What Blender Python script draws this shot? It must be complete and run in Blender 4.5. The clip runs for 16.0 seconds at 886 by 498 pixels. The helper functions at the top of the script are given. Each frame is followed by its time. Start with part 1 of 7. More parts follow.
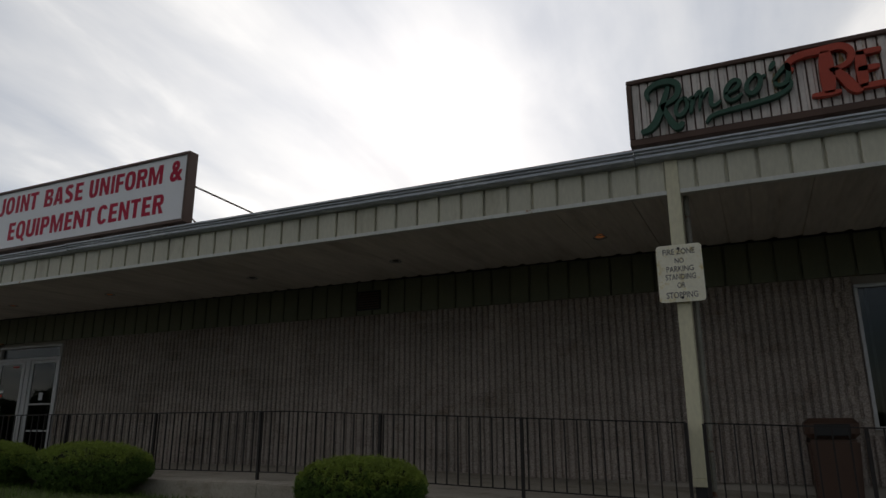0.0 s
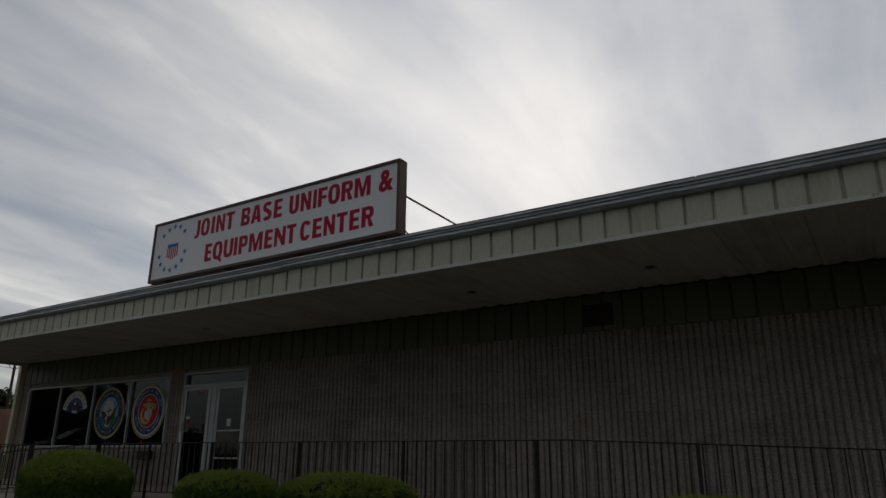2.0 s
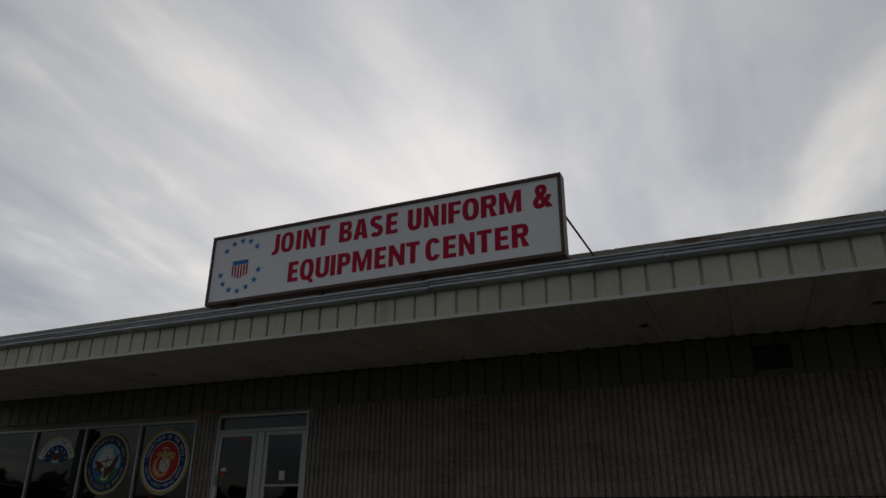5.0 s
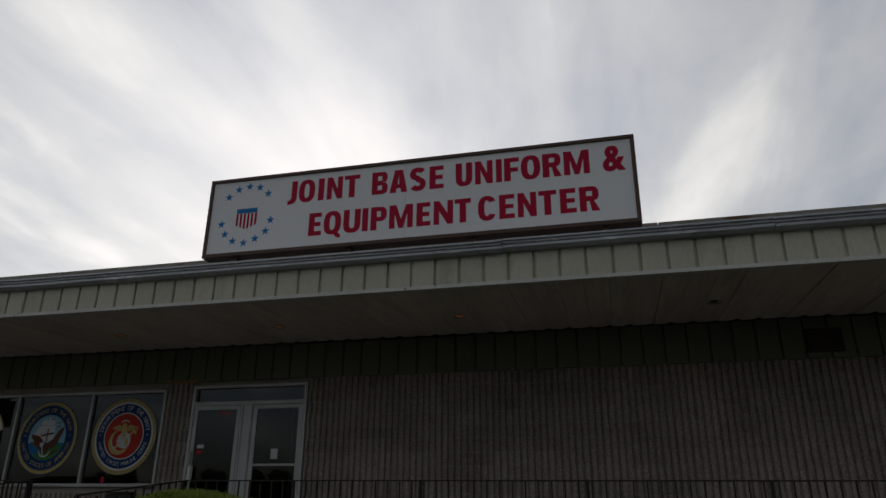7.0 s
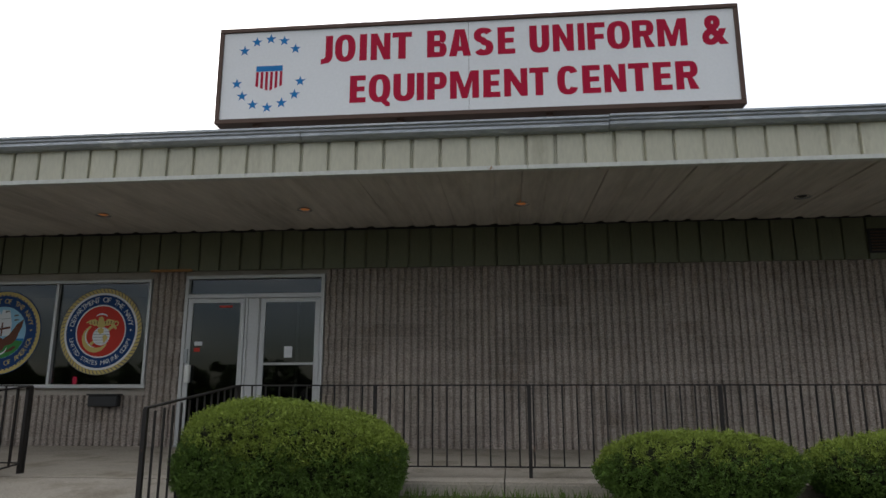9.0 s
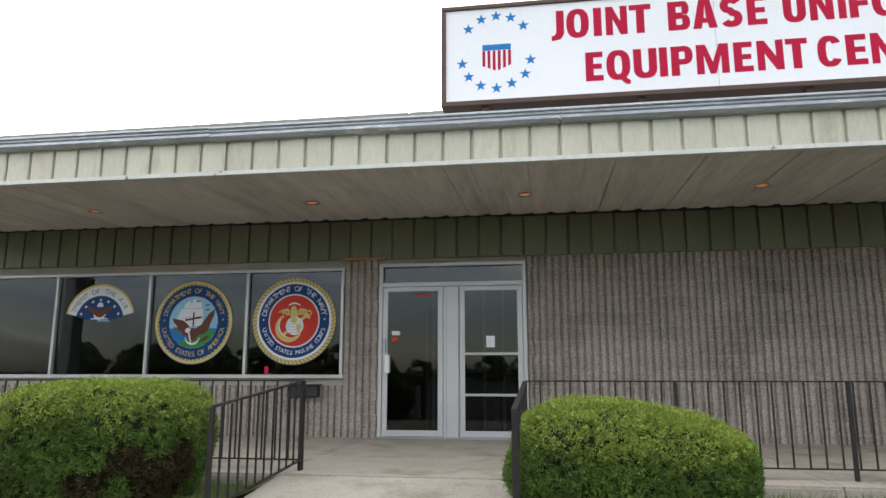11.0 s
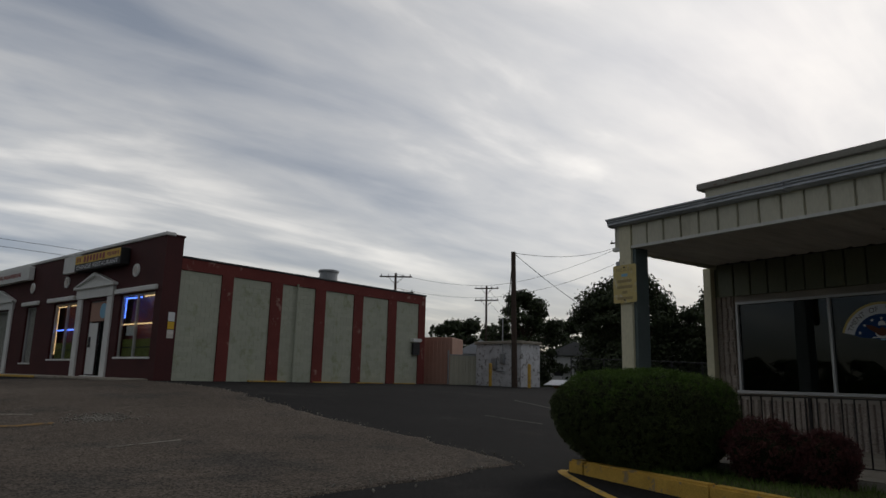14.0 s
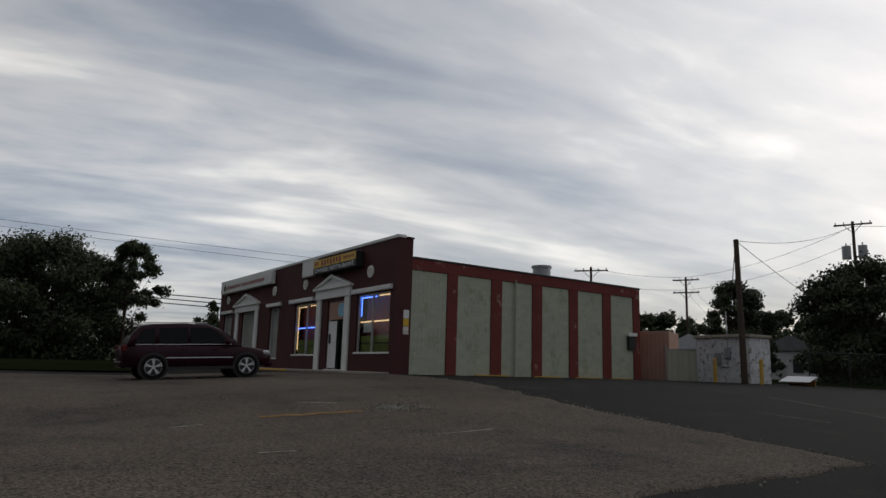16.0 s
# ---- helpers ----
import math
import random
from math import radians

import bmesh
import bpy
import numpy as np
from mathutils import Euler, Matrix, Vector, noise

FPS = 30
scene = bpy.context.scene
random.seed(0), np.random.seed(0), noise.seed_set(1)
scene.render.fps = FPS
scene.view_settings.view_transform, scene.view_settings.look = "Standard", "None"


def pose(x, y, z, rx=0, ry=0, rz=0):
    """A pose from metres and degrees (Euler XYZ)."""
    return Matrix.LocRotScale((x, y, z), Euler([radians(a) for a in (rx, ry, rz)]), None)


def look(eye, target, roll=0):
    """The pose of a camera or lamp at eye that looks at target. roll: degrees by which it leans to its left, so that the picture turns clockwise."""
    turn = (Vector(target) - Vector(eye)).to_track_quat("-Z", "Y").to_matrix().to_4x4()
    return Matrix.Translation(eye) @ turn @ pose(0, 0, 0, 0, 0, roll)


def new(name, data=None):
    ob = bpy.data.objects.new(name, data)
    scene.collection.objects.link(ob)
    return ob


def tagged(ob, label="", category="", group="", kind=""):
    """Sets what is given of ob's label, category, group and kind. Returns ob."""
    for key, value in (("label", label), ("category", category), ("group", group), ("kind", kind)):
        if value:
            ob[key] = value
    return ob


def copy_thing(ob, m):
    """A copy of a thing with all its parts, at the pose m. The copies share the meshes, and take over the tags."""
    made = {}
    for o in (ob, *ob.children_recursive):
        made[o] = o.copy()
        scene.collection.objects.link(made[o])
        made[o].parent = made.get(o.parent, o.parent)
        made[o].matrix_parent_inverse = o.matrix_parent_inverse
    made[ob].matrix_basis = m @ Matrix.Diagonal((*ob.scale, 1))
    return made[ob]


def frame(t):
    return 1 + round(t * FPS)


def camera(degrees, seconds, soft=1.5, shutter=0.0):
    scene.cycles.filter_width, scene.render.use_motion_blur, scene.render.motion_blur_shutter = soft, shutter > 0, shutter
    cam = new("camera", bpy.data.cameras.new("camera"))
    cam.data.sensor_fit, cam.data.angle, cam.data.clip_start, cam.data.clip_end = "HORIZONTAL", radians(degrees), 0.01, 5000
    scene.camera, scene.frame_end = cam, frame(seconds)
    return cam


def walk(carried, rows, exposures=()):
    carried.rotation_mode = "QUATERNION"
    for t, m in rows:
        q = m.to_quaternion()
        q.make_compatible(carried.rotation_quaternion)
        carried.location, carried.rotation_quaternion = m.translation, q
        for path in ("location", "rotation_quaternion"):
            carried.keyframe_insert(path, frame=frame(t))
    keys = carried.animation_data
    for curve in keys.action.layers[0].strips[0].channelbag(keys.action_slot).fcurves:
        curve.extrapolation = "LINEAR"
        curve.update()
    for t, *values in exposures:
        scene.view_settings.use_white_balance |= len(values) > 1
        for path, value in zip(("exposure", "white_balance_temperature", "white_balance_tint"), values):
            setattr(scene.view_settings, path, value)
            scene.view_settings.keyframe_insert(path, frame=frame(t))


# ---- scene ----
cam = camera(66.3, 16.0)
PATH = [
    (0, (7.018, 0.373, 1.961), (6.207, 2.127, 2.477), -0.1),
    (0.5, (6.35, 0.49, 1.995), (5.536, 2.243, 2.51), -0.1),
    (1, (5.715, 0.497, 1.994), (4.84, 2.212, 2.536), 0.0),
    (1.5, (5.126, 0.374, 1.959), (4.207, 2.058, 2.526), 0.0),
    (2, (4.498, 0.32, 2.002), (3.467, 1.93, 2.59), 0.4),
    (2.5, (3.927, 0.24, 1.961), (2.787, 1.762, 2.582), 0.8),
    (3, (3.22, 0.199, 2.005), (2.05, 1.689, 2.644), 0.8),
    (3.5, (2.537, -0.007, 2.053), (1.372, 1.476, 2.717), 0.6),
    (4, (1.886, -0.191, 1.973), (0.77, 1.314, 2.67), 0.7),
    (4.2, (1.596, -0.213, 1.96), (0.551, 1.338, 2.669), 0.6),
    (6.3, (-1.278, -0.054, 2.004), (-1.79, 1.732, 2.746), 0.4),
    (6.5, (-1.518, -0.021, 2.002), (-2.026, 1.77, 2.734), 0.4),
    (7, (-2.078, 0.039, 1.987), (-2.534, 1.857, 2.685), 0.4),
    (7.5, (-2.669, 0.196, 1.991), (-3.018, 2.06, 2.626), -0.0),
    (8, (-3.179, 0.401, 2.036), (-3.439, 2.305, 2.588), 0.0),
    (8.2, (-3.377, 0.508, 2.059), (-3.616, 2.426, 2.575), 0.0),
    (10.3, (-6.041, 1.075, 2.206), (-6.206, 3.036, 2.563), -0.1),
    (10.5, (-6.259, 1.06, 2.209), (-6.44, 3.019, 2.568), -0.2),
    (11, (-6.751, 0.912, 2.281), (-7.047, 2.858, 2.637), -0.0),
    (11.5, (-7.226, 0.711, 2.276), (-7.753, 2.605, 2.643), 0.3),
    (12, (-7.605, 0.389, 2.276), (-8.397, 2.185, 2.66), 0.5),
    (12.5, (-8.034, 0.064, 2.279), (-9.035, 1.753, 2.66), 0.6),
    (13, (-8.403, -0.29, 2.252), (-9.655, 1.222, 2.634), 1.1),
    (13.5, (-8.802, -0.587, 2.295), (-10.259, 0.729, 2.676), 1.3),
    (14, (-9.171, -0.933, 2.304), (-10.765, 0.214, 2.681), 1.4),
    (14.5, (-9.411, -1.403, 2.262), (-11.097, -0.394, 2.64), 1.5),
    (15, (-9.592, -1.948, 2.246), (-11.339, -1.051, 2.626), 1.6),
    (15.5, (-9.838, -2.371, 2.189), (-11.643, -1.594, 2.562), 1.6),
    (16, (-10.092, -2.762, 2.199), (-11.928, -2.052, 2.551), 1.7),
]
EXPOSURES = [(0, -0.2), (0.5, -0.3), (1.5, -0.55), (3.5, -0.7), (4.2, -0.7), (6.3, -0.57), (7, -0.4), (8, 0.22), (8.2, 0.45), (9.4, 1.75), (10.3, 2.85), (10.7, 2.7), (11.2, 2.4), (11.5, 2.0), (12, 0.8), (12.5, 0.05), (13, -0.42), (14, -0.53), (16, -0.35)]
walk(cam, [(t, look(eye, target, roll)) for t, eye, target, roll in PATH], EXPOSURES)

# ---- sky and light ----
GLOW = (-0.40, 0.80, 0.44)  # where the sun stands behind the cloud


def make_world():
    world = bpy.data.worlds.new("overcast_sky")
    scene.world = world
    world.use_nodes = True
    nt = world.node_tree
    nt.nodes.clear()
    N, L = nt.nodes.new, nt.links.new
    tc = N("ShaderNodeTexCoord")
    sky = N("ShaderNodeTexSky")
    sky.sky_type, sky.sun_disc = "NISHITA", False
    sky.sun_elevation, sky.sun_rotation = radians(26), radians(-26)
    sep = N("ShaderNodeSeparateXYZ")
    L(tc.outputs["Generated"], sep.inputs[0])

    def math_node(op, a, b=None):
        m = N("ShaderNodeMath")
        m.operation = op
        for i, v in enumerate((a, b)):
            if v is None:
                continue
            if isinstance(v, (int, float)):
                m.inputs[i].default_value = v
            else:
                L(v, m.inputs[i])
        return m.outputs[0]

    h = math_node("ADD", math_node("MAXIMUM", sep.outputs[2], 0.0), 0.16)
    cx, cy = math_node("DIVIDE", sep.outputs[0], h), math_node("DIVIDE", sep.outputs[1], h)
    comb = N("ShaderNodeCombineXYZ")
    L(cx, comb.inputs[0])
    L(cy, comb.inputs[1])
    def cloud(turn, scale, at, size, rough, bend):
        """One layer of streaky cloud."""
        mp = N("ShaderNodeMapping")
        mp.inputs["Rotation"].default_value = (0, 0, radians(turn))
        mp.inputs["Scale"].default_value = scale
        mp.inputs["Location"].default_value = at
        L(comb.outputs[0], mp.inputs[0])
        n = N("ShaderNodeTexNoise")
        n.inputs["Scale"].default_value, n.inputs["Detail"].default_value = size, 9
        n.inputs["Roughness"].default_value, n.inputs["Distortion"].default_value = rough, bend
        L(mp.outputs[0], n.inputs["Vector"])
        return n.outputs[0]

    banks = cloud(10, (0.95, 0.42, 1), (1.7, 0.35, 0), 1.3, 0.5, 0.25)
    streaks = cloud(4, (1.5, 0.42, 1), (4.2, 2.1, 0), 2.3, 0.52, 0.45)
    wisps = cloud(20, (1.3, 0.8, 1), (8.1, 5.3, 0), 4.0, 0.5, 0.6)
    mass = math_node("ADD", math_node("ADD", math_node("MULTIPLY", banks, 0.56), math_node("MULTIPLY", streaks, 0.34)), math_node("MULTIPLY", wisps, 0.10))
    ramp = N("ShaderNodeValToRGB")
    e = ramp.color_ramp.elements
    e[0].position, e[0].color = 0.38, (0.20, 0.23, 0.285, 1)
    e[1].position, e[1].color = 0.62, (0.93, 0.885, 0.82, 1)
    for at, col in ((0.455, (0.36, 0.375, 0.405, 1)), (0.53, (0.53, 0.525, 0.52, 1))):
        mid = ramp.color_ramp.elements.new(at)
        mid.color = col
    L(mass, ramp.inputs[0])
    dot = N("ShaderNodeVectorMath")
    dot.operation = "DOT_PRODUCT"
    L(tc.outputs["Generated"], dot.inputs[0])
    dot.inputs[1].default_value = Vector(GLOW).normalized()
    d = math_node("MAXIMUM", dot.outputs["Value"], 0.0)
    glow = math_node("ADD", math_node("MULTIPLY", math_node("POWER", d, 30.0), 0.26), math_node("MULTIPLY", math_node("POWER", d, 5.0), 0.47))
    side = math_node("MULTIPLY", math_node("MAXIMUM", math_node("SUBTRACT", 0.25, dot.outputs["Value"]), 0.0), 0.54)
    gap = N("ShaderNodeVectorMath")  # the bright break low over the far road
    gap.operation = "DOT_PRODUCT"
    L(tc.outputs["Generated"], gap.inputs[0])
    gap.inputs[1].default_value = Vector((-0.99, -0.06, 0.10)).normalized()
    low = math_node("MULTIPLY", math_node("POWER", math_node("MAXIMUM", gap.outputs["Value"], 0.0), 22.0), 0.42)
    bank = math_node("MULTIPLY", math_node("MAXIMUM", math_node("SUBTRACT", 1.0, math_node("MULTIPLY", sep.outputs[2], 6.0)), 0.0), 0.44)  # denser cloud low down
    lift = math_node("ADD", math_node("SUBTRACT", math_node("ADD", math_node("SUBTRACT", glow, side), low), bank), 0.80)
    lift = math_node("MAXIMUM", lift, 0.05)
    mul = N("ShaderNodeVectorMath")
    mul.operation = "SCALE"
    veil = N("ShaderNodeMix")  # the cloud is thinner and smoother towards the sun
    veil.data_type = "RGBA"
    veil.inputs[7].default_value = (0.56, 0.56, 0.565, 1)
    L(math_node("MULTIPLY", math_node("POWER", d, 3.0), 0.38), veil.inputs[0])
    L(ramp.outputs[0], veil.inputs[6])
    L(veil.outputs[2], mul.inputs[0])
    L(lift, mul.inputs["Scale"])
    blue = N("ShaderNodeVectorMath")
    blue.operation = "SCALE"
    L(sky.outputs[0], blue.inputs[0])
    blue.inputs["Scale"].default_value = 0.05
    add = N("ShaderNodeMix")
    add.data_type, add.blend_type = "RGBA", "ADD"
    add.inputs[0].default_value = 0.35
    L(mul.outputs[0], add.inputs[6])
    L(blue.outputs[0], add.inputs[7])
    bg = N("ShaderNodeBackground")
    L(add.outputs[2], bg.inputs[0])
    bg.inputs[1].default_value = 1.22
    out = N("ShaderNodeOutputWorld")
    L(bg.outputs[0], out.inputs[0])


make_world()
sun = new("sun", bpy.data.lights.new("sun", "SUN"))
sun.data.energy, sun.data.angle, sun.data.color = 0.7, radians(18), (1.0, 0.96, 0.9)
sun.matrix_world = look(Vector(GLOW) * 50, (0, 0, 0))


# ---- materials ----
def surface(name, color, rough=0.7, metal=0.0, vary=0.12, scale=3.0, grain=60.0, bump=0.15, depth=0.004, tint=None, blotch=0.0, piece=0.0, island=0.0, coat=0.0, stretch=(1, 1, 1), sharp=0.5, spec=None, speckle=0.0, stones=60.0):
    """A node surface: broad and fine variation of the colour, an optional second colour in blotches, fine relief."""
    m = bpy.data.materials.new(name)
    m.use_nodes = True
    nt = m.node_tree
    N, L = nt.nodes.new, nt.links.new
    p = nt.nodes["Principled BSDF"]
    p.inputs["Roughness"].default_value, p.inputs["Metallic"].default_value = rough, metal
    p.inputs["Coat Weight"].default_value = coat
    p.inputs["Specular IOR Level"].default_value = spec if spec is not None else (0.12 if rough >= 0.8 else 0.4)
    pos = N("ShaderNodeNewGeometry")
    mp = N("ShaderNodeMapping")
    mp.inputs["Scale"].default_value = stretch
    L(pos.outputs["Position"], mp.inputs[0])
    broad, fine = N("ShaderNodeTexNoise"), N("ShaderNodeTexNoise")
    broad.inputs["Scale"].default_value, broad.inputs["Detail"].default_value = scale, 5
    fine.inputs["Scale"].default_value, fine.inputs["Detail"].default_value = grain, 3
    for n in (broad, fine):
        L(mp.outputs[0], n.inputs["Vector"])
    total = N("ShaderNodeMath")
    total.operation = "ADD"
    L(broad.outputs[0], total.inputs[0])
    L(fine.outputs[0], total.inputs[1])
    last = total.outputs[0]
    span = 2.0
    for weight, source in ((piece, "piece"), (island, "island")):
        if weight:
            src = N("ShaderNodeObjectInfo").outputs["Random"] if source == "piece" else pos.outputs["Random Per Island"]
            k = N("ShaderNodeMath")
            k.operation = "MULTIPLY_ADD"
            L(src, k.inputs[0])
            k.inputs[1].default_value = weight
            L(last, k.inputs[2])
            last, span = k.outputs[0], span + weight
    rng = N("ShaderNodeMapRange")
    L(last, rng.inputs["Value"])
    rng.inputs["From Min"].default_value, rng.inputs["From Max"].default_value = 0.3 * span, 0.7 * span
    rng.inputs["To Min"].default_value, rng.inputs["To Max"].default_value = 1 - vary, 1 + vary
    base = N("ShaderNodeMix")
    base.data_type = "RGBA"
    base.inputs[6].default_value, base.inputs[7].default_value = (*color, 1), (*(tint or color), 1)
    base.inputs[0].default_value = 0
    if tint:
        spots = N("ShaderNodeTexNoise")
        spots.inputs["Scale"].default_value, spots.inputs["Detail"].default_value = scale * 1.7, 8
        spots.inputs["Roughness"].default_value = 0.65
        off = N("ShaderNodeVectorMath")
        off.operation = "ADD"
        off.inputs[1].default_value = (7.3, 3.1, 5.7)
        L(mp.outputs[0], off.inputs[0])
        L(off.outputs[0], spots.inputs["Vector"])
        cut = N("ShaderNodeMapRange")
        L(spots.outputs[0], cut.inputs["Value"])
        lo = 0.72 - 0.4 * blotch
        cut.inputs["From Min"].default_value, cut.inputs["From Max"].default_value = lo, lo + 0.25 * (1.05 - sharp)
        L(cut.outputs[0], base.inputs[0])
    sc = N("ShaderNodeVectorMath")
    sc.operation = "SCALE"
    L(base.outputs[2], sc.inputs[0])
    L(rng.outputs[0], sc.inputs["Scale"])
    color_out = sc.outputs[0]
    if speckle:
        cell = N("ShaderNodeTexVoronoi")
        cell.inputs["Scale"].default_value = stones
        L(mp.outputs[0], cell.inputs["Vector"])
        lum = N("ShaderNodeSeparateColor")
        L(cell.outputs["Color"], lum.inputs[0])
        sr = N("ShaderNodeMapRange")
        L(lum.outputs[0], sr.inputs["Value"])
        sr.inputs["To Min"].default_value, sr.inputs["To Max"].default_value = 1 - speckle, 1 + speckle
        s2 = N("ShaderNodeVectorMath")
        s2.operation = "SCALE"
        L(color_out, s2.inputs[0])
        L(sr.outputs[0], s2.inputs["Scale"])
        color_out = s2.outputs[0]
    L(color_out, p.inputs["Base Color"])
    if bump:
        b = N("ShaderNodeBump")
        b.inputs["Strength"].default_value, b.inputs["Distance"].default_value = bump, depth
        L(fine.outputs[0], b.inputs["Height"])
        L(b.outputs[0], p.inputs["Normal"])
    return m


def glass_material(name, tint=(0.55, 0.6, 0.6), rough=0.01, least=0.06):
    """Clear glass whose mirror gloss grows towards grazing angles."""
    m = bpy.data.materials.new(name)
    m.use_nodes = True
    nt = m.node_tree
    nt.nodes.clear()
    N, L = nt.nodes.new, nt.links.new
    clear, gloss, mix, facing, out = N("ShaderNodeBsdfTransparent"), N("ShaderNodeBsdfGlossy"), N("ShaderNodeMixShader"), N("ShaderNodeLayerWeight"), N("ShaderNodeOutputMaterial")
    clear.inputs[0].default_value = (*tint, 1)
    gloss.inputs["Roughness"].default_value = rough
    facing.inputs[0].default_value = 0.5
    power, scale = N("ShaderNodeMath"), N("ShaderNodeMath")
    power.operation, scale.operation = "POWER", "MULTIPLY_ADD"
    L(facing.outputs["Facing"], power.inputs[0])
    power.inputs[1].default_value = 4.5
    L(power.outputs[0], scale.inputs[0])
    scale.inputs[1].default_value, scale.inputs[2].default_value = 0.85 - least, least
    noise_tex, bump = N("ShaderNodeTexNoise"), N("ShaderNodeBump")
    noise_tex.inputs["Scale"].default_value = 1.3
    bump.inputs["Strength"].default_value, bump.inputs["Distance"].default_value = 0.05, 0.05
    geo = N("ShaderNodeNewGeometry")
    L(geo.outputs["Position"], noise_tex.inputs["Vector"])
    L(noise_tex.outputs[0], bump.inputs["Height"])
    L(bump.outputs[0], gloss.inputs["Normal"])
    L(scale.outputs[0], mix.inputs[0])
    L(clear.outputs[0], mix.inputs[1])
    L(gloss.outputs[0], mix.inputs[2])
    L(mix.outputs[0], out.inputs[0])
    return m


def glow_material(name, color, strength):
    m = bpy.data.materials.new(name)
    m.use_nodes = True
    p = m.node_tree.nodes["Principled BSDF"]
    p.inputs["Base Color"].default_value = (*color, 1)
    p.inputs["Emission Color"].default_value = (*color, 1)
    p.inputs["Emission Strength"].default_value = strength
    return m


M_ASPHALT = surface("asphalt_dark", (0.023, 0.022, 0.0215), 0.9, vary=0.25, scale=0.35, grain=70, bump=0.5, depth=0.006, tint=(0.036, 0.034, 0.032), blotch=0.45, speckle=0.35, stones=70, spec=0.03)
M_OLD_ASPHALT = surface("asphalt_worn_gravelly", (0.095, 0.078, 0.063), 0.95, vary=0.35, scale=0.3, grain=40, bump=0.9, depth=0.012, tint=(0.066, 0.058, 0.05), blotch=0.5, speckle=0.6, stones=42, spec=0.06)
M_RUBBLE = surface("crumbled_asphalt", (0.20, 0.185, 0.16), 0.95, vary=0.3, scale=8, grain=80, island=0.8)
M_CONCRETE = surface("concrete_walk", (0.335, 0.30, 0.25), 0.9, vary=0.24, scale=1.2, grain=70, bump=0.3, tint=(0.24, 0.21, 0.165), blotch=0.52, speckle=0.15, stones=120)
M_KERB = surface("kerb_yellow_paint", (0.56, 0.35, 0.075), 0.8, vary=0.25, scale=4, grain=60, bump=0.4, tint=(0.32, 0.24, 0.13), blotch=0.36, sharp=0.9)
M_LINE = surface("faded_line_paint", (0.24, 0.225, 0.19), 0.9, vary=0.3, scale=5, grain=60, tint=(0.088, 0.076, 0.064), blotch=0.72, sharp=0.4)
M_LINEDARK = surface("worn_line_paint", (0.12, 0.115, 0.105), 0.9, vary=0.3, scale=5, grain=60, tint=(0.02, 0.0195, 0.019), blotch=0.7, sharp=0.4)
M_DIRT = surface("ochre_dirt", (0.22, 0.13, 0.045), 0.95, vary=0.4, scale=3, grain=40, tint=(0.085, 0.071, 0.058), blotch=0.5, sharp=0.7)
M_SOIL = surface("lawn_soil", (0.075, 0.085, 0.035), 0.95, vary=0.4, scale=2, grain=50, bump=0.8, depth=0.02)
M_GRASS = surface("grass_blades", (0.10, 0.15, 0.035), 0.8, vary=0.35, scale=1.5, grain=20, bump=0, island=1.0)
# verge grass near-black: the shade under the trees is put into its colour
M_VERGE = surface("shaded_grass_verge", (0.012, 0.016, 0.007), 0.95, spec=0.0, vary=0.4, scale=0.4, grain=9, bump=0.6, depth=0.04)
M_BLOCK = surface("fluted_block", (0.325, 0.279, 0.246), 0.92, vary=0.30, scale=0.9, grain=70, bump=0.9, depth=0.012, tint=(0.235, 0.19, 0.158), blotch=0.42, piece=0.35, island=0.3, speckle=0.42, stones=95)
M_MORTAR = surface("mortar", (0.37, 0.33, 0.285), 0.95, vary=0.2, scale=2, grain=90, bump=0.5)
M_BAND = surface("green_metal_siding", (0.145, 0.155, 0.10), 0.5, 0.0, vary=0.15, scale=1.0, grain=30, bump=0.05, piece=0.3, stretch=(1, 1, 0.25))
M_FASCIA = surface("cream_metal_siding", (0.565, 0.545, 0.43), 0.5, 0.0, vary=0.13, scale=1.2, grain=35, bump=0.05, tint=(0.42, 0.395, 0.29), blotch=0.4, piece=0.3, stretch=(1, 1, 0.3))
M_TRIM = surface("white_drip_edge", (0.62, 0.62, 0.58), 0.5, vary=0.12, scale=2, grain=30, bump=0.05, tint=(0.32, 0.17, 0.06), blotch=0.17, sharp=0.95)
M_SOFFIT = surface("soffit_metal", (0.66, 0.615, 0.56), 0.5, vary=0.2, scale=1.6, grain=14, bump=0.08, stretch=(1, 0.12, 1), tint=(0.47, 0.43, 0.38), blotch=0.5, sharp=0.2)
M_GALV = surface("galvanised_gutter", (0.44, 0.465, 0.50), 0.45, 0.4, vary=0.25, scale=1.6, grain=18, bump=0.1, tint=(0.62, 0.64, 0.66), blotch=0.36, stretch=(0.6, 1, 2.5), sharp=0.8)
M_RUST = surface("rusty_flashing", (0.26, 0.25, 0.215), 0.7, 0.15, vary=0.25, scale=1.6, grain=40, bump=0.2, tint=(0.15, 0.07, 0.04), blotch=0.38, sharp=0.85, stretch=(0.5, 1, 2))
M_ROOF = surface("roof_gravel", (0.16, 0.16, 0.16), 0.95, vary=0.25, scale=1, grain=40)
M_POST = surface("cream_steel_post", (0.66, 0.62, 0.44), 0.5, vary=0.14, scale=2, grain=30, bump=0.06, tint=(0.20, 0.16, 0.10), blotch=0.2, sharp=0.9, stretch=(1, 1, 0.4))
M_POSTSIDE = surface("grey_green_steel", (0.13, 0.165, 0.165), 0.5, vary=0.15, scale=2, grain=30, bump=0.06)
M_RAIL = surface("brown_black_iron", (0.014, 0.011, 0.010), 0.6, 0.0, vary=0.3, scale=6, grain=60, bump=0.1, tint=(0.10, 0.05, 0.03), blotch=0.2, sharp=0.9)
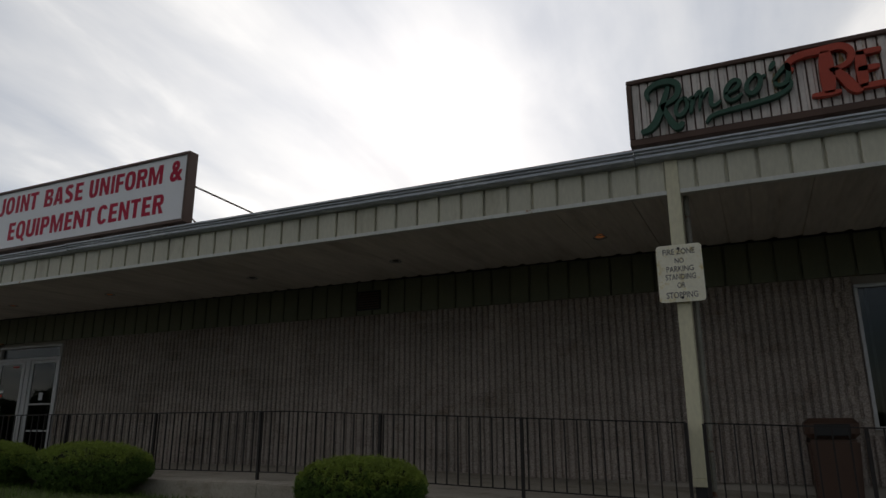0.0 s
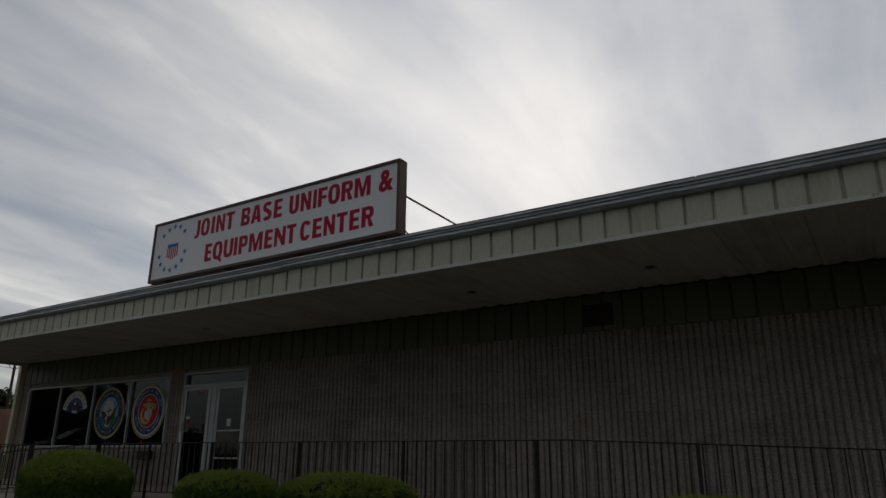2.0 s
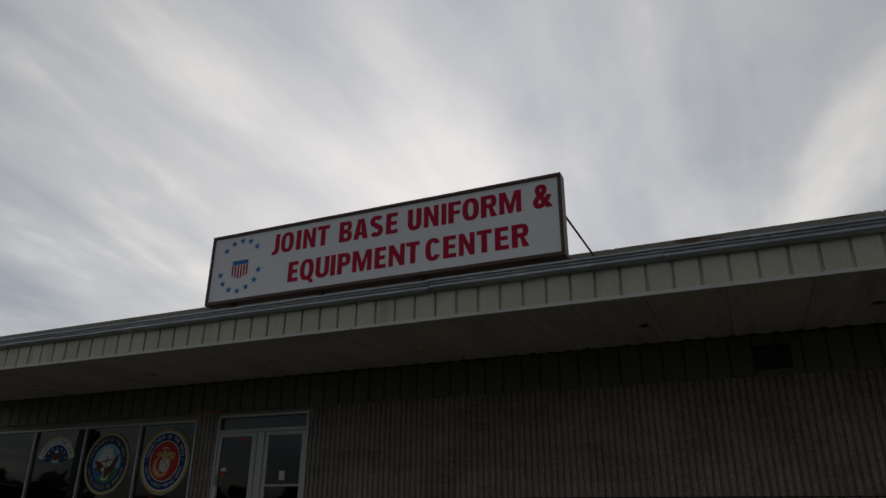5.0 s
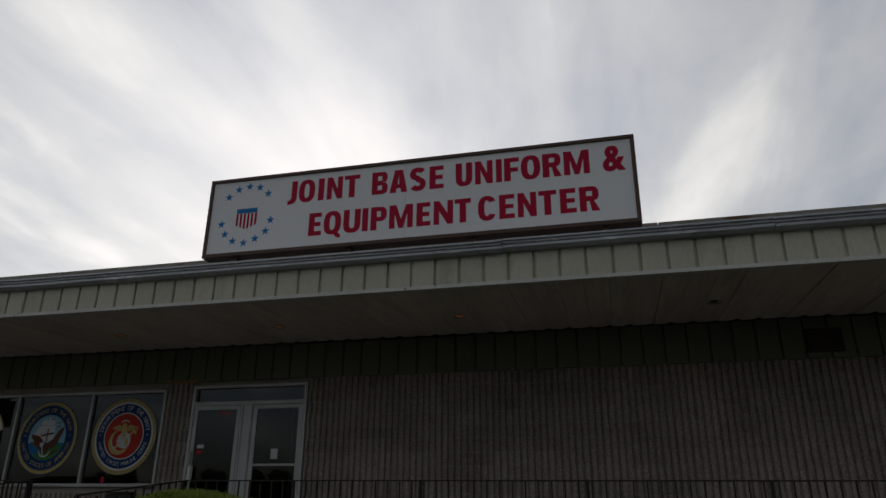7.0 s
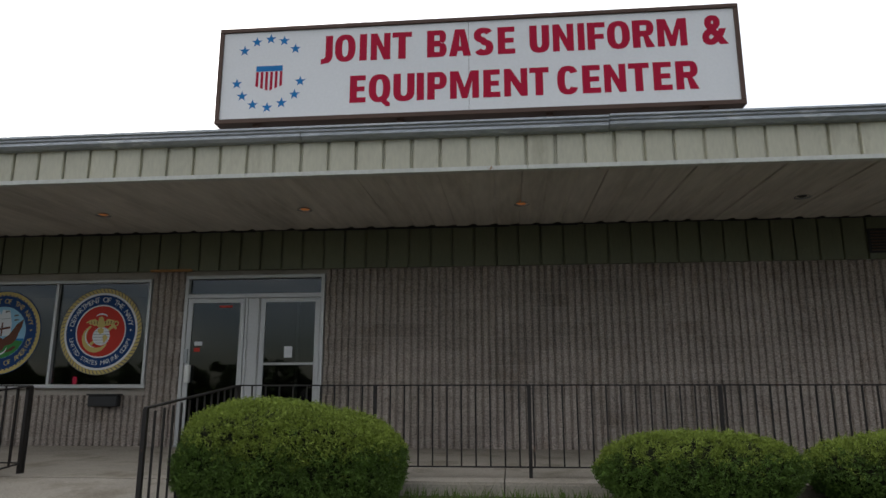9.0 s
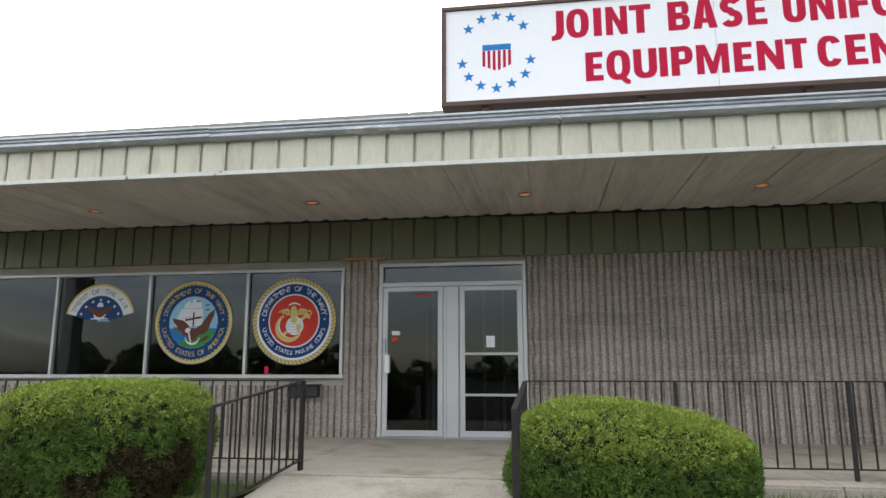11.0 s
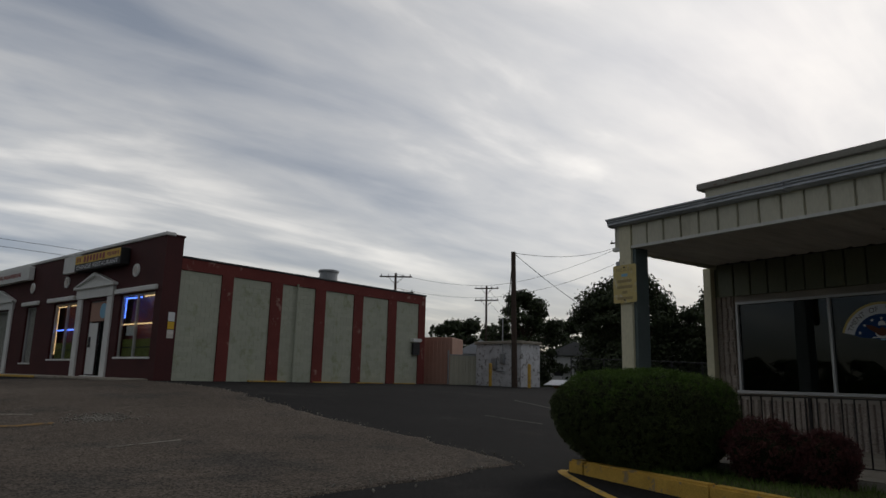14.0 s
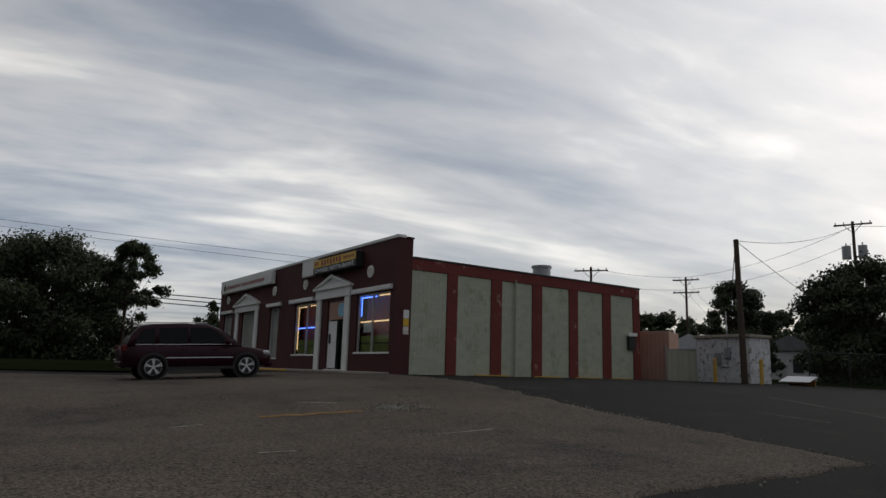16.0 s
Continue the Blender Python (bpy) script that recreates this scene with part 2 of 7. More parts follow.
M_ALU = surface("aluminium_frame", (0.50, 0.50, 0.50), 0.42, 0.3, vary=0.1, scale=2, grain=40, bump=0.04)
M_GLASS = glass_material("window_glass", (0.34, 0.37, 0.38))
M_CLEAR = glass_material("clear_glass", (0.9, 0.92, 0.92), 0.01, 0.03)
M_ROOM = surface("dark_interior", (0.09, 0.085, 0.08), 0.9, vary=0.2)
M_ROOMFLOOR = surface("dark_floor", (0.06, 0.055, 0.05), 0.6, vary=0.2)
M_WHITE = surface("white_enamel", (0.79, 0.80, 0.81), 0.35, vary=0.04, scale=1.0, grain=30, bump=0.0, tint=(0.76, 0.76, 0.74), blotch=0.3)
M_RED = surface("crimson_vinyl", (0.44, 0.008, 0.042), 0.4, vary=0.08, bump=0, spec=0.12)
M_BLUE = surface("blue_vinyl", (0.02, 0.19, 0.48), 0.4, vary=0.08, bump=0, spec=0.12)
M_BRONZE = surface("bronze_frame", (0.085, 0.048, 0.034), 0.5, 0.2, vary=0.15, bump=0.05)
M_RIBBED = surface("weathered_sign_panel", (0.66, 0.60, 0.55), 0.6, vary=0.15, scale=2, grain=30, tint=(0.36, 0.23, 0.07), blotch=0.34, sharp=0.85, stretch=(1.6, 1, 0.5))
M_GREENLET = surface("dark_green_letter", (0.02, 0.075, 0.045), 0.4, vary=0.15)
M_REDLET = surface("brick_red_letter", (0.40, 0.05, 0.022), 0.45, vary=0.15)
M_NAVY = surface("navy_blue_print", (0.014, 0.05, 0.16), 0.4, vary=0.06, bump=0, spec=0.12)
M_GOLD = surface("gold_print", (0.60, 0.47, 0.17), 0.4, vary=0.1, bump=0, spec=0.12)
M_PAPER = surface("white_print", (0.72, 0.73, 0.74), 0.5, vary=0.05, bump=0, spec=0.12)
M_SKYBLUE = surface("sky_blue_print", (0.28, 0.52, 0.68), 0.4, vary=0.06, bump=0, spec=0.12)
M_SCARLET = surface("scarlet_print", (0.55, 0.045, 0.03), 0.4, vary=0.06, bump=0, spec=0.12)
M_BROWN = surface("brown_print", (0.13, 0.05, 0.03), 0.4, vary=0.1, bump=0, spec=0.12)
M_LEAFGREEN = surface("green_print", (0.05, 0.24, 0.06), 0.4, vary=0.1, bump=0, spec=0.12)
M_BLACK = surface("black_plastic", (0.02, 0.02, 0.021), 0.5, vary=0.2)
M_WOOD = surface("bare_wood", (0.38, 0.19, 0.07), 0.7, vary=0.25, scale=4, grain=50, stretch=(0.3, 1, 4))
M_SIGNFACE = surface("faded_sign_face", (0.82, 0.78, 0.62), 0.45, vary=0.1, scale=6, grain=40, bump=0, tint=(0.70, 0.58, 0.25), blotch=0.45)
M_YELLOWED = surface("yellowed_sign_face", (0.62, 0.50, 0.20), 0.5, vary=0.12, scale=6, grain=40, bump=0, tint=(0.66, 0.60, 0.42), blotch=0.45)
M_FADED = surface("faded_ochre_print", (0.40, 0.31, 0.14), 0.6, vary=0.2, bump=0)
M_INK = surface("faded_ink", (0.13, 0.12, 0.12), 0.6, vary=0.2, bump=0)
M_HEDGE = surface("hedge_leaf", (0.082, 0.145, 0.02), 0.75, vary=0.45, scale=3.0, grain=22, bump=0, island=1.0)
M_HEDGETIP = surface("hedge_lit_new_growth", (0.22, 0.285, 0.042), 0.75, vary=0.4, scale=3.0, grain=22, bump=0, island=1.0)
M_HEDGEDARK = surface("dark_hedge_leaf", (0.062, 0.082, 0.021), 0.75, vary=0.45, scale=3.0, grain=22, bump=0, island=1.0)
M_DRYLEAF = surface("dry_brown_leaf", (0.06, 0.046, 0.022), 0.85, vary=0.4, scale=3.0, grain=22, bump=0, island=1.0)
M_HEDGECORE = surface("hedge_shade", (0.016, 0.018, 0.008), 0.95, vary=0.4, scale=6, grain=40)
M_REDLEAF = surface("barberry_leaf", (0.09, 0.026, 0.024), 0.6, vary=0.5, scale=3, grain=20, bump=0, island=1.4)
M_LEAF = surface("tree_leaf", (0.034, 0.048, 0.016), 0.65, vary=0.5, scale=0.6, grain=5, bump=0, island=1.4)
M_BARK = surface("bark", (0.085, 0.065, 0.05), 0.95, vary=0.35, scale=4, grain=30, bump=0.8, depth=0.02, stretch=(1, 1, 0.2))
M_POLE = surface("creosote_wood", (0.075, 0.055, 0.045), 0.9, vary=0.3, scale=3, grain=30, bump=0.4, stretch=(1, 1, 0.1))
M_WIRE = surface("wire", (0.03, 0.03, 0.032), 0.7, vary=0.1, bump=0)
M_STEEL = surface("grey_steel", (0.33, 0.34, 0.35), 0.45, 0.6, vary=0.15)
M_MAROON = surface("maroon_painted_brick", (0.062, 0.014, 0.014), 0.75, vary=0.25, scale=1, grain=20, bump=0.4, depth=0.01)
M_REDPAINT = surface("brick_red_paint", (0.165, 0.046, 0.040), 0.8, vary=0.2, scale=1, grain=25, bump=0.3, tint=(0.30, 0.17, 0.14), blotch=0.28, sharp=0.9)
M_MINT = surface("pale_green_painted_block", (0.41, 0.425, 0.34), 0.8, vary=0.14, scale=0.9, grain=20, bump=0.25, tint=(0.31, 0.33, 0.225), blotch=0.45, piece=0.5, island=0.5)
M_WTRIM = surface("white_wood_trim", (0.76, 0.76, 0.73), 0.6, vary=0.1, scale=2, grain=30, bump=0.08)
M_SHED = surface("peeling_white_paint", (0.56, 0.56, 0.57), 0.85, vary=0.25, scale=2.6, grain=25, bump=0.4, tint=(0.22, 0.21, 0.20), blotch=0.44, sharp=0.8)
M_PINK = surface("pinkish_panel", (0.42, 0.25, 0.19), 0.75, vary=0.12, scale=1, grain=20)
M_TAN = surface("tan_fence_board", (0.40, 0.39, 0.31), 0.75, vary=0.15, scale=1, grain=20, piece=0.5)
M_CAR = surface("dark_maroon_car_paint", (0.022, 0.004, 0.009), 0.3, 0.1, vary=0.04, bump=0, coat=0.06, spec=0.15)
M_CARGLASS = surface("tinted_car_glass", (0.010, 0.011, 0.012), 0.08, vary=0.02, bump=0, spec=0.07)
M_TYRE = surface("tyre_rubber", (0.010, 0.010, 0.010), 0.9, vary=0.2)
M_ALLOY = surface("alloy_silver", (0.62, 0.62, 0.64), 0.4, 0.0, vary=0.05, bump=0)
M_CHROME = surface("chrome", (0.66, 0.66, 0.68), 0.2, 0.95, vary=0.05, bump=0)
M_LAMP = surface("headlamp_lens", (0.55, 0.56, 0.58), 0.12, 0.2, vary=0.05, bump=0)
M_TAIL = surface("tail_lamp_red", (0.09, 0.006, 0.008), 0.2, vary=0.05, bump=0)
M_NEONBLUE = glow_material("blue_neon", (0.10, 0.22, 1.0), 4.0)
M_NEONWARM = glow_material("warm_neon", (1.0, 0.66, 0.32), 1.3)
M_DOWNLIGHT = glow_material("amber_bulb", (0.8, 0.30, 0.10), 0.06)
M_POSTER = surface("window_poster", (0.30, 0.06, 0.07), 0.5, vary=0.4, scale=5, grain=20, bump=0, tint=(0.08, 0.10, 0.25), blotch=0.5)
M_FOODPANEL = surface("green_yellow_panel", (0.20, 0.22, 0.05), 0.6, vary=0.4, scale=5, grain=20, bump=0)
M_BROWNRED = surface("dull_red_print", (0.30, 0.05, 0.045), 0.5, vary=0.15, bump=0)
M_YELLOWSIGN = surface("yellow_sign_face", (0.72, 0.44, 0.03), 0.4, vary=0.08, bump=0)
M_HOUSE = surface("pale_house_siding", (0.50, 0.50, 0.48), 0.7, vary=0.1)
M_HOUSEROOF = surface("pale_metal_roof", (0.48, 0.50, 0.53), 0.5, 0.2, vary=0.1)


# ---- mesh tools ----
def link(name, bm, material, parent=None, label="", smooth=False):
    me = bpy.data.meshes.new(name)
    bm.to_mesh(me)
    bm.free()
    for m in material if isinstance(material, (list, tuple)) else (material,):
        me.materials.append(m)
    if smooth:
        me.polygons.foreach_set("use_smooth", [True] * len(me.polygons))
    ob = new(name, me)
    if parent:
        ob.parent = parent
    if label:
        ob["label"] = label
    return ob


def part(name, bm, material, parent, label="", smooth=False):
    return link(name, bm, material, parent, label, smooth)


def thing(name, label, category, group="", kind="", at=None):
    ob = new(name)
    ob.empty_display_size = 0.2
    if at:
        ob.location = at
    return tagged(ob, label, category, group, kind)


def sheet(name, verts, faces, material, parent=None, label="", smooth=False):
    me = bpy.data.meshes.new(name)
    me.from_pydata(verts, [], faces)
    for m in material if isinstance(material, (list, tuple)) else (material,):
        me.materials.append(m)
    if smooth:
        me.polygons.foreach_set("use_smooth", [True] * len(me.polygons))
    ob = new(name, me)
    if parent:
        ob.parent = parent
    if label:
        ob["label"] = label
    return ob


def box(x0, x1, y0, y1, z0, z1, bevel=0.0, bm=None, m=None):
    bm = bm or bmesh.new()
    r = bmesh.ops.create_cube(bm, size=1.0)
    t = Matrix.Translation(((x0 + x1) / 2, (y0 + y1) / 2, (z0 + z1) / 2)) @ Matrix.Diagonal((abs(x1 - x0), abs(y1 - y0), abs(z1 - z0), 1))
    if m is not None:
        t = m @ t
    bmesh.ops.transform(bm, matrix=t, verts=r["verts"])
    if bevel:
        edges = list({e for v in r["verts"] for e in v.link_edges})
        bmesh.ops.bevel(bm, geom=edges, offset=bevel, segments=1, affect="EDGES", profile=0.5)
    return bm


def rod(a, b, r, r2=None, sides=8, bm=None, caps=True):
    bm = bm or bmesh.new()
    a, b = Vector(a), Vector(b)
    d = b - a
    m = Matrix.Translation((a + b) / 2) @ d.to_track_quat("Z", "Y").to_matrix().to_4x4()
    bmesh.ops.create_cone(bm, cap_ends=caps, segments=sides, radius1=r, radius2=r if r2 is None else r2, depth=d.length, matrix=m)
    return bm


def bar(a, b, w, h=None, bm=None):
    """A square bar from a to b."""
    bm = bm or bmesh.new()
    a, b = Vector(a), Vector(b)
    d = b - a
    q = d.to_track_quat("X", "Z").to_matrix().to_4x4()
    r = bmesh.ops.create_cube(bm, size=1.0)
    bmesh.ops.transform(bm, matrix=Matrix.Translation((a + b) / 2) @ q @ Matrix.Diagonal((d.length, w, h or w, 1)), verts=r["verts"])
    return bm


def prism(points, y0, y1, bm=None, m=None):
    """A polygon in x, z carried from y0 to y1."""
    bm = bm or bmesh.new()
    m = m or Matrix()
    f = [bm.verts.new(m @ Vector((x, y0, z))) for x, z in points]
    g = [bm.verts.new(m @ Vector((x, y1, z))) for x, z in points]
    n = len(points)
    bm.faces.new(f)
    bm.faces.new(g[::-1])
    for i in range(n):
        bm.faces.new((f[i], g[i], g[(i + 1) % n], f[(i + 1) % n]))
    bmesh.ops.recalc_face_normals(bm, faces=bm.faces[:])
    return bm


GLYPHS = {}


def glyphs(text, bold=0.0, extrude=0.0):
    """The mesh of a text in the built-in font, as plain lists, in its own units."""
    key = (text, bold, extrude)
    if key not in GLYPHS:
        cu = bpy.data.curves.new("glyph", "FONT")
        cu.body, cu.offset, cu.extrude, cu.resolution_u = text, bold, extrude, 3
        ob = bpy.data.objects.new("glyph", cu)
        me = bpy.data.meshes.new_from_object(ob)
        GLYPHS[key] = ([v.co.copy() for v in me.vertices], [tuple(p.vertices) for p in me.polygons])
        bpy.data.objects.remove(ob)
        bpy.data.curves.remove(cu)
        bpy.data.meshes.remove(me)
    return GLYPHS[key]


def lettering(name, text, x0, x1, z0, height, y, material, parent, label="", bold=0.0, extrude=0.0, m=None, italic=0.0):
    """One line of text, facing -y, that fills x0 to x1 and rises height above z0."""
    verts, faces = glyphs(text, bold, 0.0)
    lo, hi = min(v.x for v in verts), max(v.x for v in verts)
    b, t = min(v.y for v in verts), max(v.y for v in verts)
    b = 0.0 if "Q" in text or "," in text else b
    sx, sz = (x1 - x0) / (hi - lo), height / (t - b)
    out = [Vector((x0 + (v.x - lo) * sx + italic * (v.y - b) * sz, y, z0 + (v.y - b) * sz)) for v in verts]
    fs = list(faces)
    if extrude:
        n = len(out)
        back = [v + Vector((0, extrude, 0)) for v in out]
        edges = {}
        for f in faces:
            for i in range(len(f)):
                e = (f[i], f[(i + 1) % len(f)])
                if (e[1], e[0]) in edges:
                    edges.pop((e[1], e[0]))
                else:
                    edges[e] = 1
        fs += [(a, b2, b2 + n, a + n) for a, b2 in edges]
        out += back
    if m is not None:
        out = [m @ v for v in out]
    return sheet(name, out, fs, material, parent, label)


def ampersand(x0, x1, z0, height, y, material, parent):
    """A heavy ampersand: the font's sign thickened by close copies, a hair apart in depth."""
    verts, faces = glyphs("&", 0.022)
    lo, hi = min(v.x for v in verts), max(v.x for v in verts)
    foot, top = min(v.y for v in verts), max(v.y for v in verts)
    sx, sz = (x1 - x0) / (hi - lo + 0.05), height / (top - foot)
    V, Fc = [], []
    for k, d in enumerate((0.0, 0.025, 0.05)):
        o = len(V)
        V += [(x0 + (v.x - lo + d) * sx, y - 0.0004 * k, z0 + (v.y - foot) * sz) for v in verts]
        Fc += [tuple(i + o for i in f) for f in faces]
    sheet("letter", V, Fc, material, parent)


def arc(cx, cy, rx, ry, a0, a1, n=14, k=2.5):
    """Points along a squared ellipse from a0 to a1 degrees."""
    out = []
    for i in range(n + 1):
        a = radians(a0 + (a1 - a0) * i / n)
        c, v = math.cos(a), math.sin(a)
        out.append((cx + rx * math.copysign(abs(c) ** (2 / k), c), cy + ry * math.copysign(abs(v) ** (2 / k), v)))
    return out


def gothic_outline(ch, w, t=0.255, b=0.19):
    """Closed outlines of a heavy condensed capital, one unit high and w wide; t and b are its upright and level strokes."""
    ring = lambda cx, cy, rx, ry: arc(cx, cy, rx, ry, 0, 360, 36)[:-1]
    if ch == "I":
        return [[(0, 0), (w, 0), (w, 1), (0, 1)]]
    if ch == "E":
        return [[(0, 0), (w, 0), (w, b), (t, b), (t, 0.41), (w * 0.92, 0.41), (w * 0.92, 0.59), (t, 0.59), (t, 1 - b), (w * 0.98, 1 - b), (w * 0.98, 1), (0, 1)]]
    if ch == "F":
        return [[(0, 0), (t, 0), (t, 0.39), (w * 0.92, 0.39), (w * 0.92, 0.57), (t, 0.57), (t, 1 - b), (w, 1 - b), (w, 1), (0, 1)]]
    if ch == "T":
        return [[(w / 2 - t / 2, 0), (w / 2 + t / 2, 0), (w / 2 + t / 2, 1 - b), (w, 1 - b), (w, 1), (0, 1), (0, 1 - b), (w / 2 - t / 2, 1 - b)]]
    if ch == "N":
        u = t * 0.88
        return [[(0, 0), (u, 0), (u, 0.56), (w - u, 0), (w, 0), (w, 1), (w - u, 1), (w - u, 0.46), (u, 1), (0, 1)]]
    if ch == "M":
        u = t * 0.9
        return [[(0, 0), (u, 0), (u, 0.62), (w / 2 - 0.09, 0), (w / 2 + 0.09, 0), (w - u, 0.62), (w - u, 0), (w, 0), (w, 1), (w - u * 1.25, 1), (w / 2, 0.40), (u * 1.25, 1), (0, 1)]]
    if ch == "A":
        return [[(0, 0), (t, 0), (t + 0.045, 0.19), (w - t - 0.045, 0.19), (w - t, 0), (w, 0), (w / 2 + 0.17, 1), (w / 2 - 0.17, 1)], [(t + 0.085, 0.36), (w / 2, 0.80), (w - t - 0.085, 0.36)]]
    if ch in "OQ":
        return [ring(w / 2, 0.5, w / 2, 0.515), ring(w / 2, 0.5, w / 2 - t, 0.515 - b)]
    if ch == "C":
        return [arc(w / 2, 0.5, w / 2, 0.515, 28, 332, 40) + arc(w / 2, 0.5, w / 2 - t * 0.98, 0.515 - b, 318, 42, 34)]
    if ch == "U":
        return [[(0, 1)] + arc(w / 2, 0.36, w / 2, 0.375, 180, 360, 20) + [(w, 1), (w - t, 1)] + arc(w / 2, 0.38, w / 2 - t, 0.20, 360, 180, 16) + [(t, 1)]]
    if ch == "J":
        return [[(w, 1), (w, 0.20), (w - 0.05, 0.06), (w - 0.14, -0.03), (0, -0.07), (0, 0.11), (w - t - 0.06, 0.13), (w - t, 0.22), (w - t, 1)]]
    if ch == "S":
        spine = arc(w / 2, 0.735, w / 2 - t * 0.48, 0.175, 24, 262, 18, 2.3) + arc(w / 2, 0.275, w / 2 - t * 0.48, 0.19, 82, -156, 18, 2.3)
        one, two = [], []
        for i, (x, y) in enumerate(spine):
            p, q = spine[max(0, i - 1)], spine[min(len(spine) - 1, i + 1)]
            d = Vector((q[0] - p[0], q[1] - p[1])).normalized()
            g = 0.105 + 0.022 * abs(d.y)
            one.append((x - d.y * g, y + d.x * g))
            two.append((x + d.y * g, y - d.x * g))
        return [one + two[::-1]]
    bowl = lambda y0, y1, g: arc(w - (y1 - y0) * 0.42, (y0 + y1) / 2, (y1 - y0) * 0.42 - g[0], (y1 - y0) / 2 - g[1], -90, 90, 14, 2.3)
    eye = lambda y0, y1: [(t, y0 + b)] + bowl(y0, y1, (t * 0.95, b)) + [(t, y1 - b)]
    if ch == "B":
        return [[(0, 0)] + bowl(0, 0.545, (0, 0)) + bowl(0.50, 1, (0.02, 0))[1:] + [(0, 1)], eye(0, 0.58)[::-1], eye(0.42, 1.0)[::-1]]
    if ch == "P":
        return [[(0, 0), (t, 0), (t, 0.37)] + bowl(0.37, 1, (0, 0)) + [(0, 1)], eye(0.37, 1)[::-1]]
    return [[(0, 0), (t, 0), (t, 0.40), (w * 0.5, 0.40), (w - t * 1.06, 0), (w + 0.02, 0), (w * 0.74, 0.42)] + bowl(0.40, 1, (0, 0))[3:] + [(0, 1)], eye(0.42, 1)[::-1]]


LETTERS = {}


def gothic(ch, x0, x1, z0, height, y, material, parent):
    """One heavy vinyl capital facing -y, from x0 to x1 and height high."""
    key = (ch, round((x1 - x0) / height, 2))
    if key not in LETTERS:
        cu = bpy.data.curves.new("letter", "CURVE")
        cu.dimensions, cu.fill_mode = "2D", "BOTH"
        for pts in gothic_outline(*key):
            sp = cu.splines.new("POLY")
            sp.points.add(len(pts) - 1)
            for p, (px, py) in zip(sp.points, pts):
                p.co = (px, py, 0, 1)
            sp.use_cyclic_u = True
        ob = bpy.data.objects.new("letter", cu)
        me = bpy.data.meshes.new_from_object(ob)
        LETTERS[key] = ([(v.co.x, v.co.y) for v in me.vertices], [tuple(p.vertices) for p in me.polygons])
        bpy.data.objects.remove(ob)
        bpy.data.curves.remove(cu)
        bpy.data.meshes.remove(me)
    verts, faces = LETTERS[key]
    V, Fc = [(x0 + px * height, y, z0 + py * height) for px, py in verts], list(faces)
    if ch == "Q":
        w, o = x1 - x0, len(V)
        V += [(x0 + w * px, y - 0.0006, z0 + height * py) for px, py in ((0.50, 0.20), (0.72, 0.20), (0.86, 0.02), (0.98, -0.04), (0.98, -0.17), (0.80, -0.17), (0.64, -0.06))]
        Fc.append(tuple(range(o, o + 7)))
    sheet("letter", V, Fc, material, parent)


LINE_TOP = (("J", -6.60, -6.455), ("O", -6.425, -6.165), ("I", -6.112, -6.02), ("N", -5.972, -5.725), ("T", -5.70, -5.455), ("B", -5.268, -5.025), ("A", -4.995, -4.725), ("S", -4.69, -4.455), ("E", -4.40, -4.19), ("U", -4.015, -3.775), ("N", -3.735, -3.485), ("I", -3.437, -3.355), ("F", -3.322, -3.112), ("O", -3.088, -2.82), ("R", -2.79, -2.54), ("M", -2.50, -2.157))
LINE_LOW = (("E", -6.222, -6.02), ("Q", -5.985, -5.715), ("U", -5.68, -5.42), ("I", -5.392, -5.303), ("P", -5.263, -5.022), ("M", -4.985, -4.635), ("E", -4.582, -4.378), ("N", -4.332, -4.052), ("T", -4.028, -3.80), ("C", -3.70, -3.445), ("E", -3.405, -3.19), ("N", -3.15, -2.895), ("T", -2.865, -2.625), ("E", -2.58, -2.365), ("R", -2.322, -2.068))
STARS = ((-7.255, 6.50), (-7.08, 6.468), (-6.932, 6.352), (-6.853, 5.91), (-6.92, 5.737), (-7.08, 5.63), (-7.26, 5.577), (-7.447, 5.62), (-7.59, 5.74), (-7.667, 5.908), (-7.59, 6.352), (-7.434, 6.466))


def ring_letters(name, text, centre, radius, mid, size, gap, y, material, parent, top=True, bold=0.012):
    """Text round a circle, mid degrees at its middle, read from outside at the top or from inside at the foot."""
    n = len(text)
    for i, ch in enumerate(text):
        if ch == " ":
            continue
        verts, faces = glyphs(ch, bold)
        w = (min(v.x for v in verts) + max(v.x for v in verts)) / 2
        k = (i - (n - 1) / 2) * gap
        a = radians(mid - k if top else mid + k)
        turn = a - math.pi / 2 if top else a + math.pi / 2
        base = radius if top else radius + size * 0.7
        c, s = math.cos(turn), math.sin(turn)
        V = []
        for v in verts:
            px, pz = (v.x - w) * size, v.y * size
            V.append((centre[0] + base * math.cos(a) + px * c - pz * s, y, centre[1] + base * math.sin(a) + px * s + pz * c))
        sheet(name, V, faces, material, parent)


def disc(name, centre, r0, r1, y, material, parent, a0=0.0, a1=360.0, n=64, rz=None, label=""):
    """A flat ring (or disc, when r0 is 0) facing -y."""
    V, Fc = [], []
    full = abs(a1 - a0) >= 360
    k = n if full else n + 1
    for i in range(k):
        a = radians(a0 + (a1 - a0) * i / n)
        for r in (r0, r1):
            V.append((centre[0] + r * math.cos(a), y, centre[1] + r * math.sin(a)))
    for i in range(n):
        j = (i + 1) % k
        Fc.append((2 * i, 2 * i + 1, 2 * j + 1, 2 * j) if r0 else (2 * i, 2 * i + 1, 2 * j + 1))
    return sheet(name, V, Fc, material, parent, label)


def flat(name, points, y, material, parent, label=""):
    return sheet(name, [(x, y, z) for x, z in points], [tuple(range(len(points)))], material, parent, label)


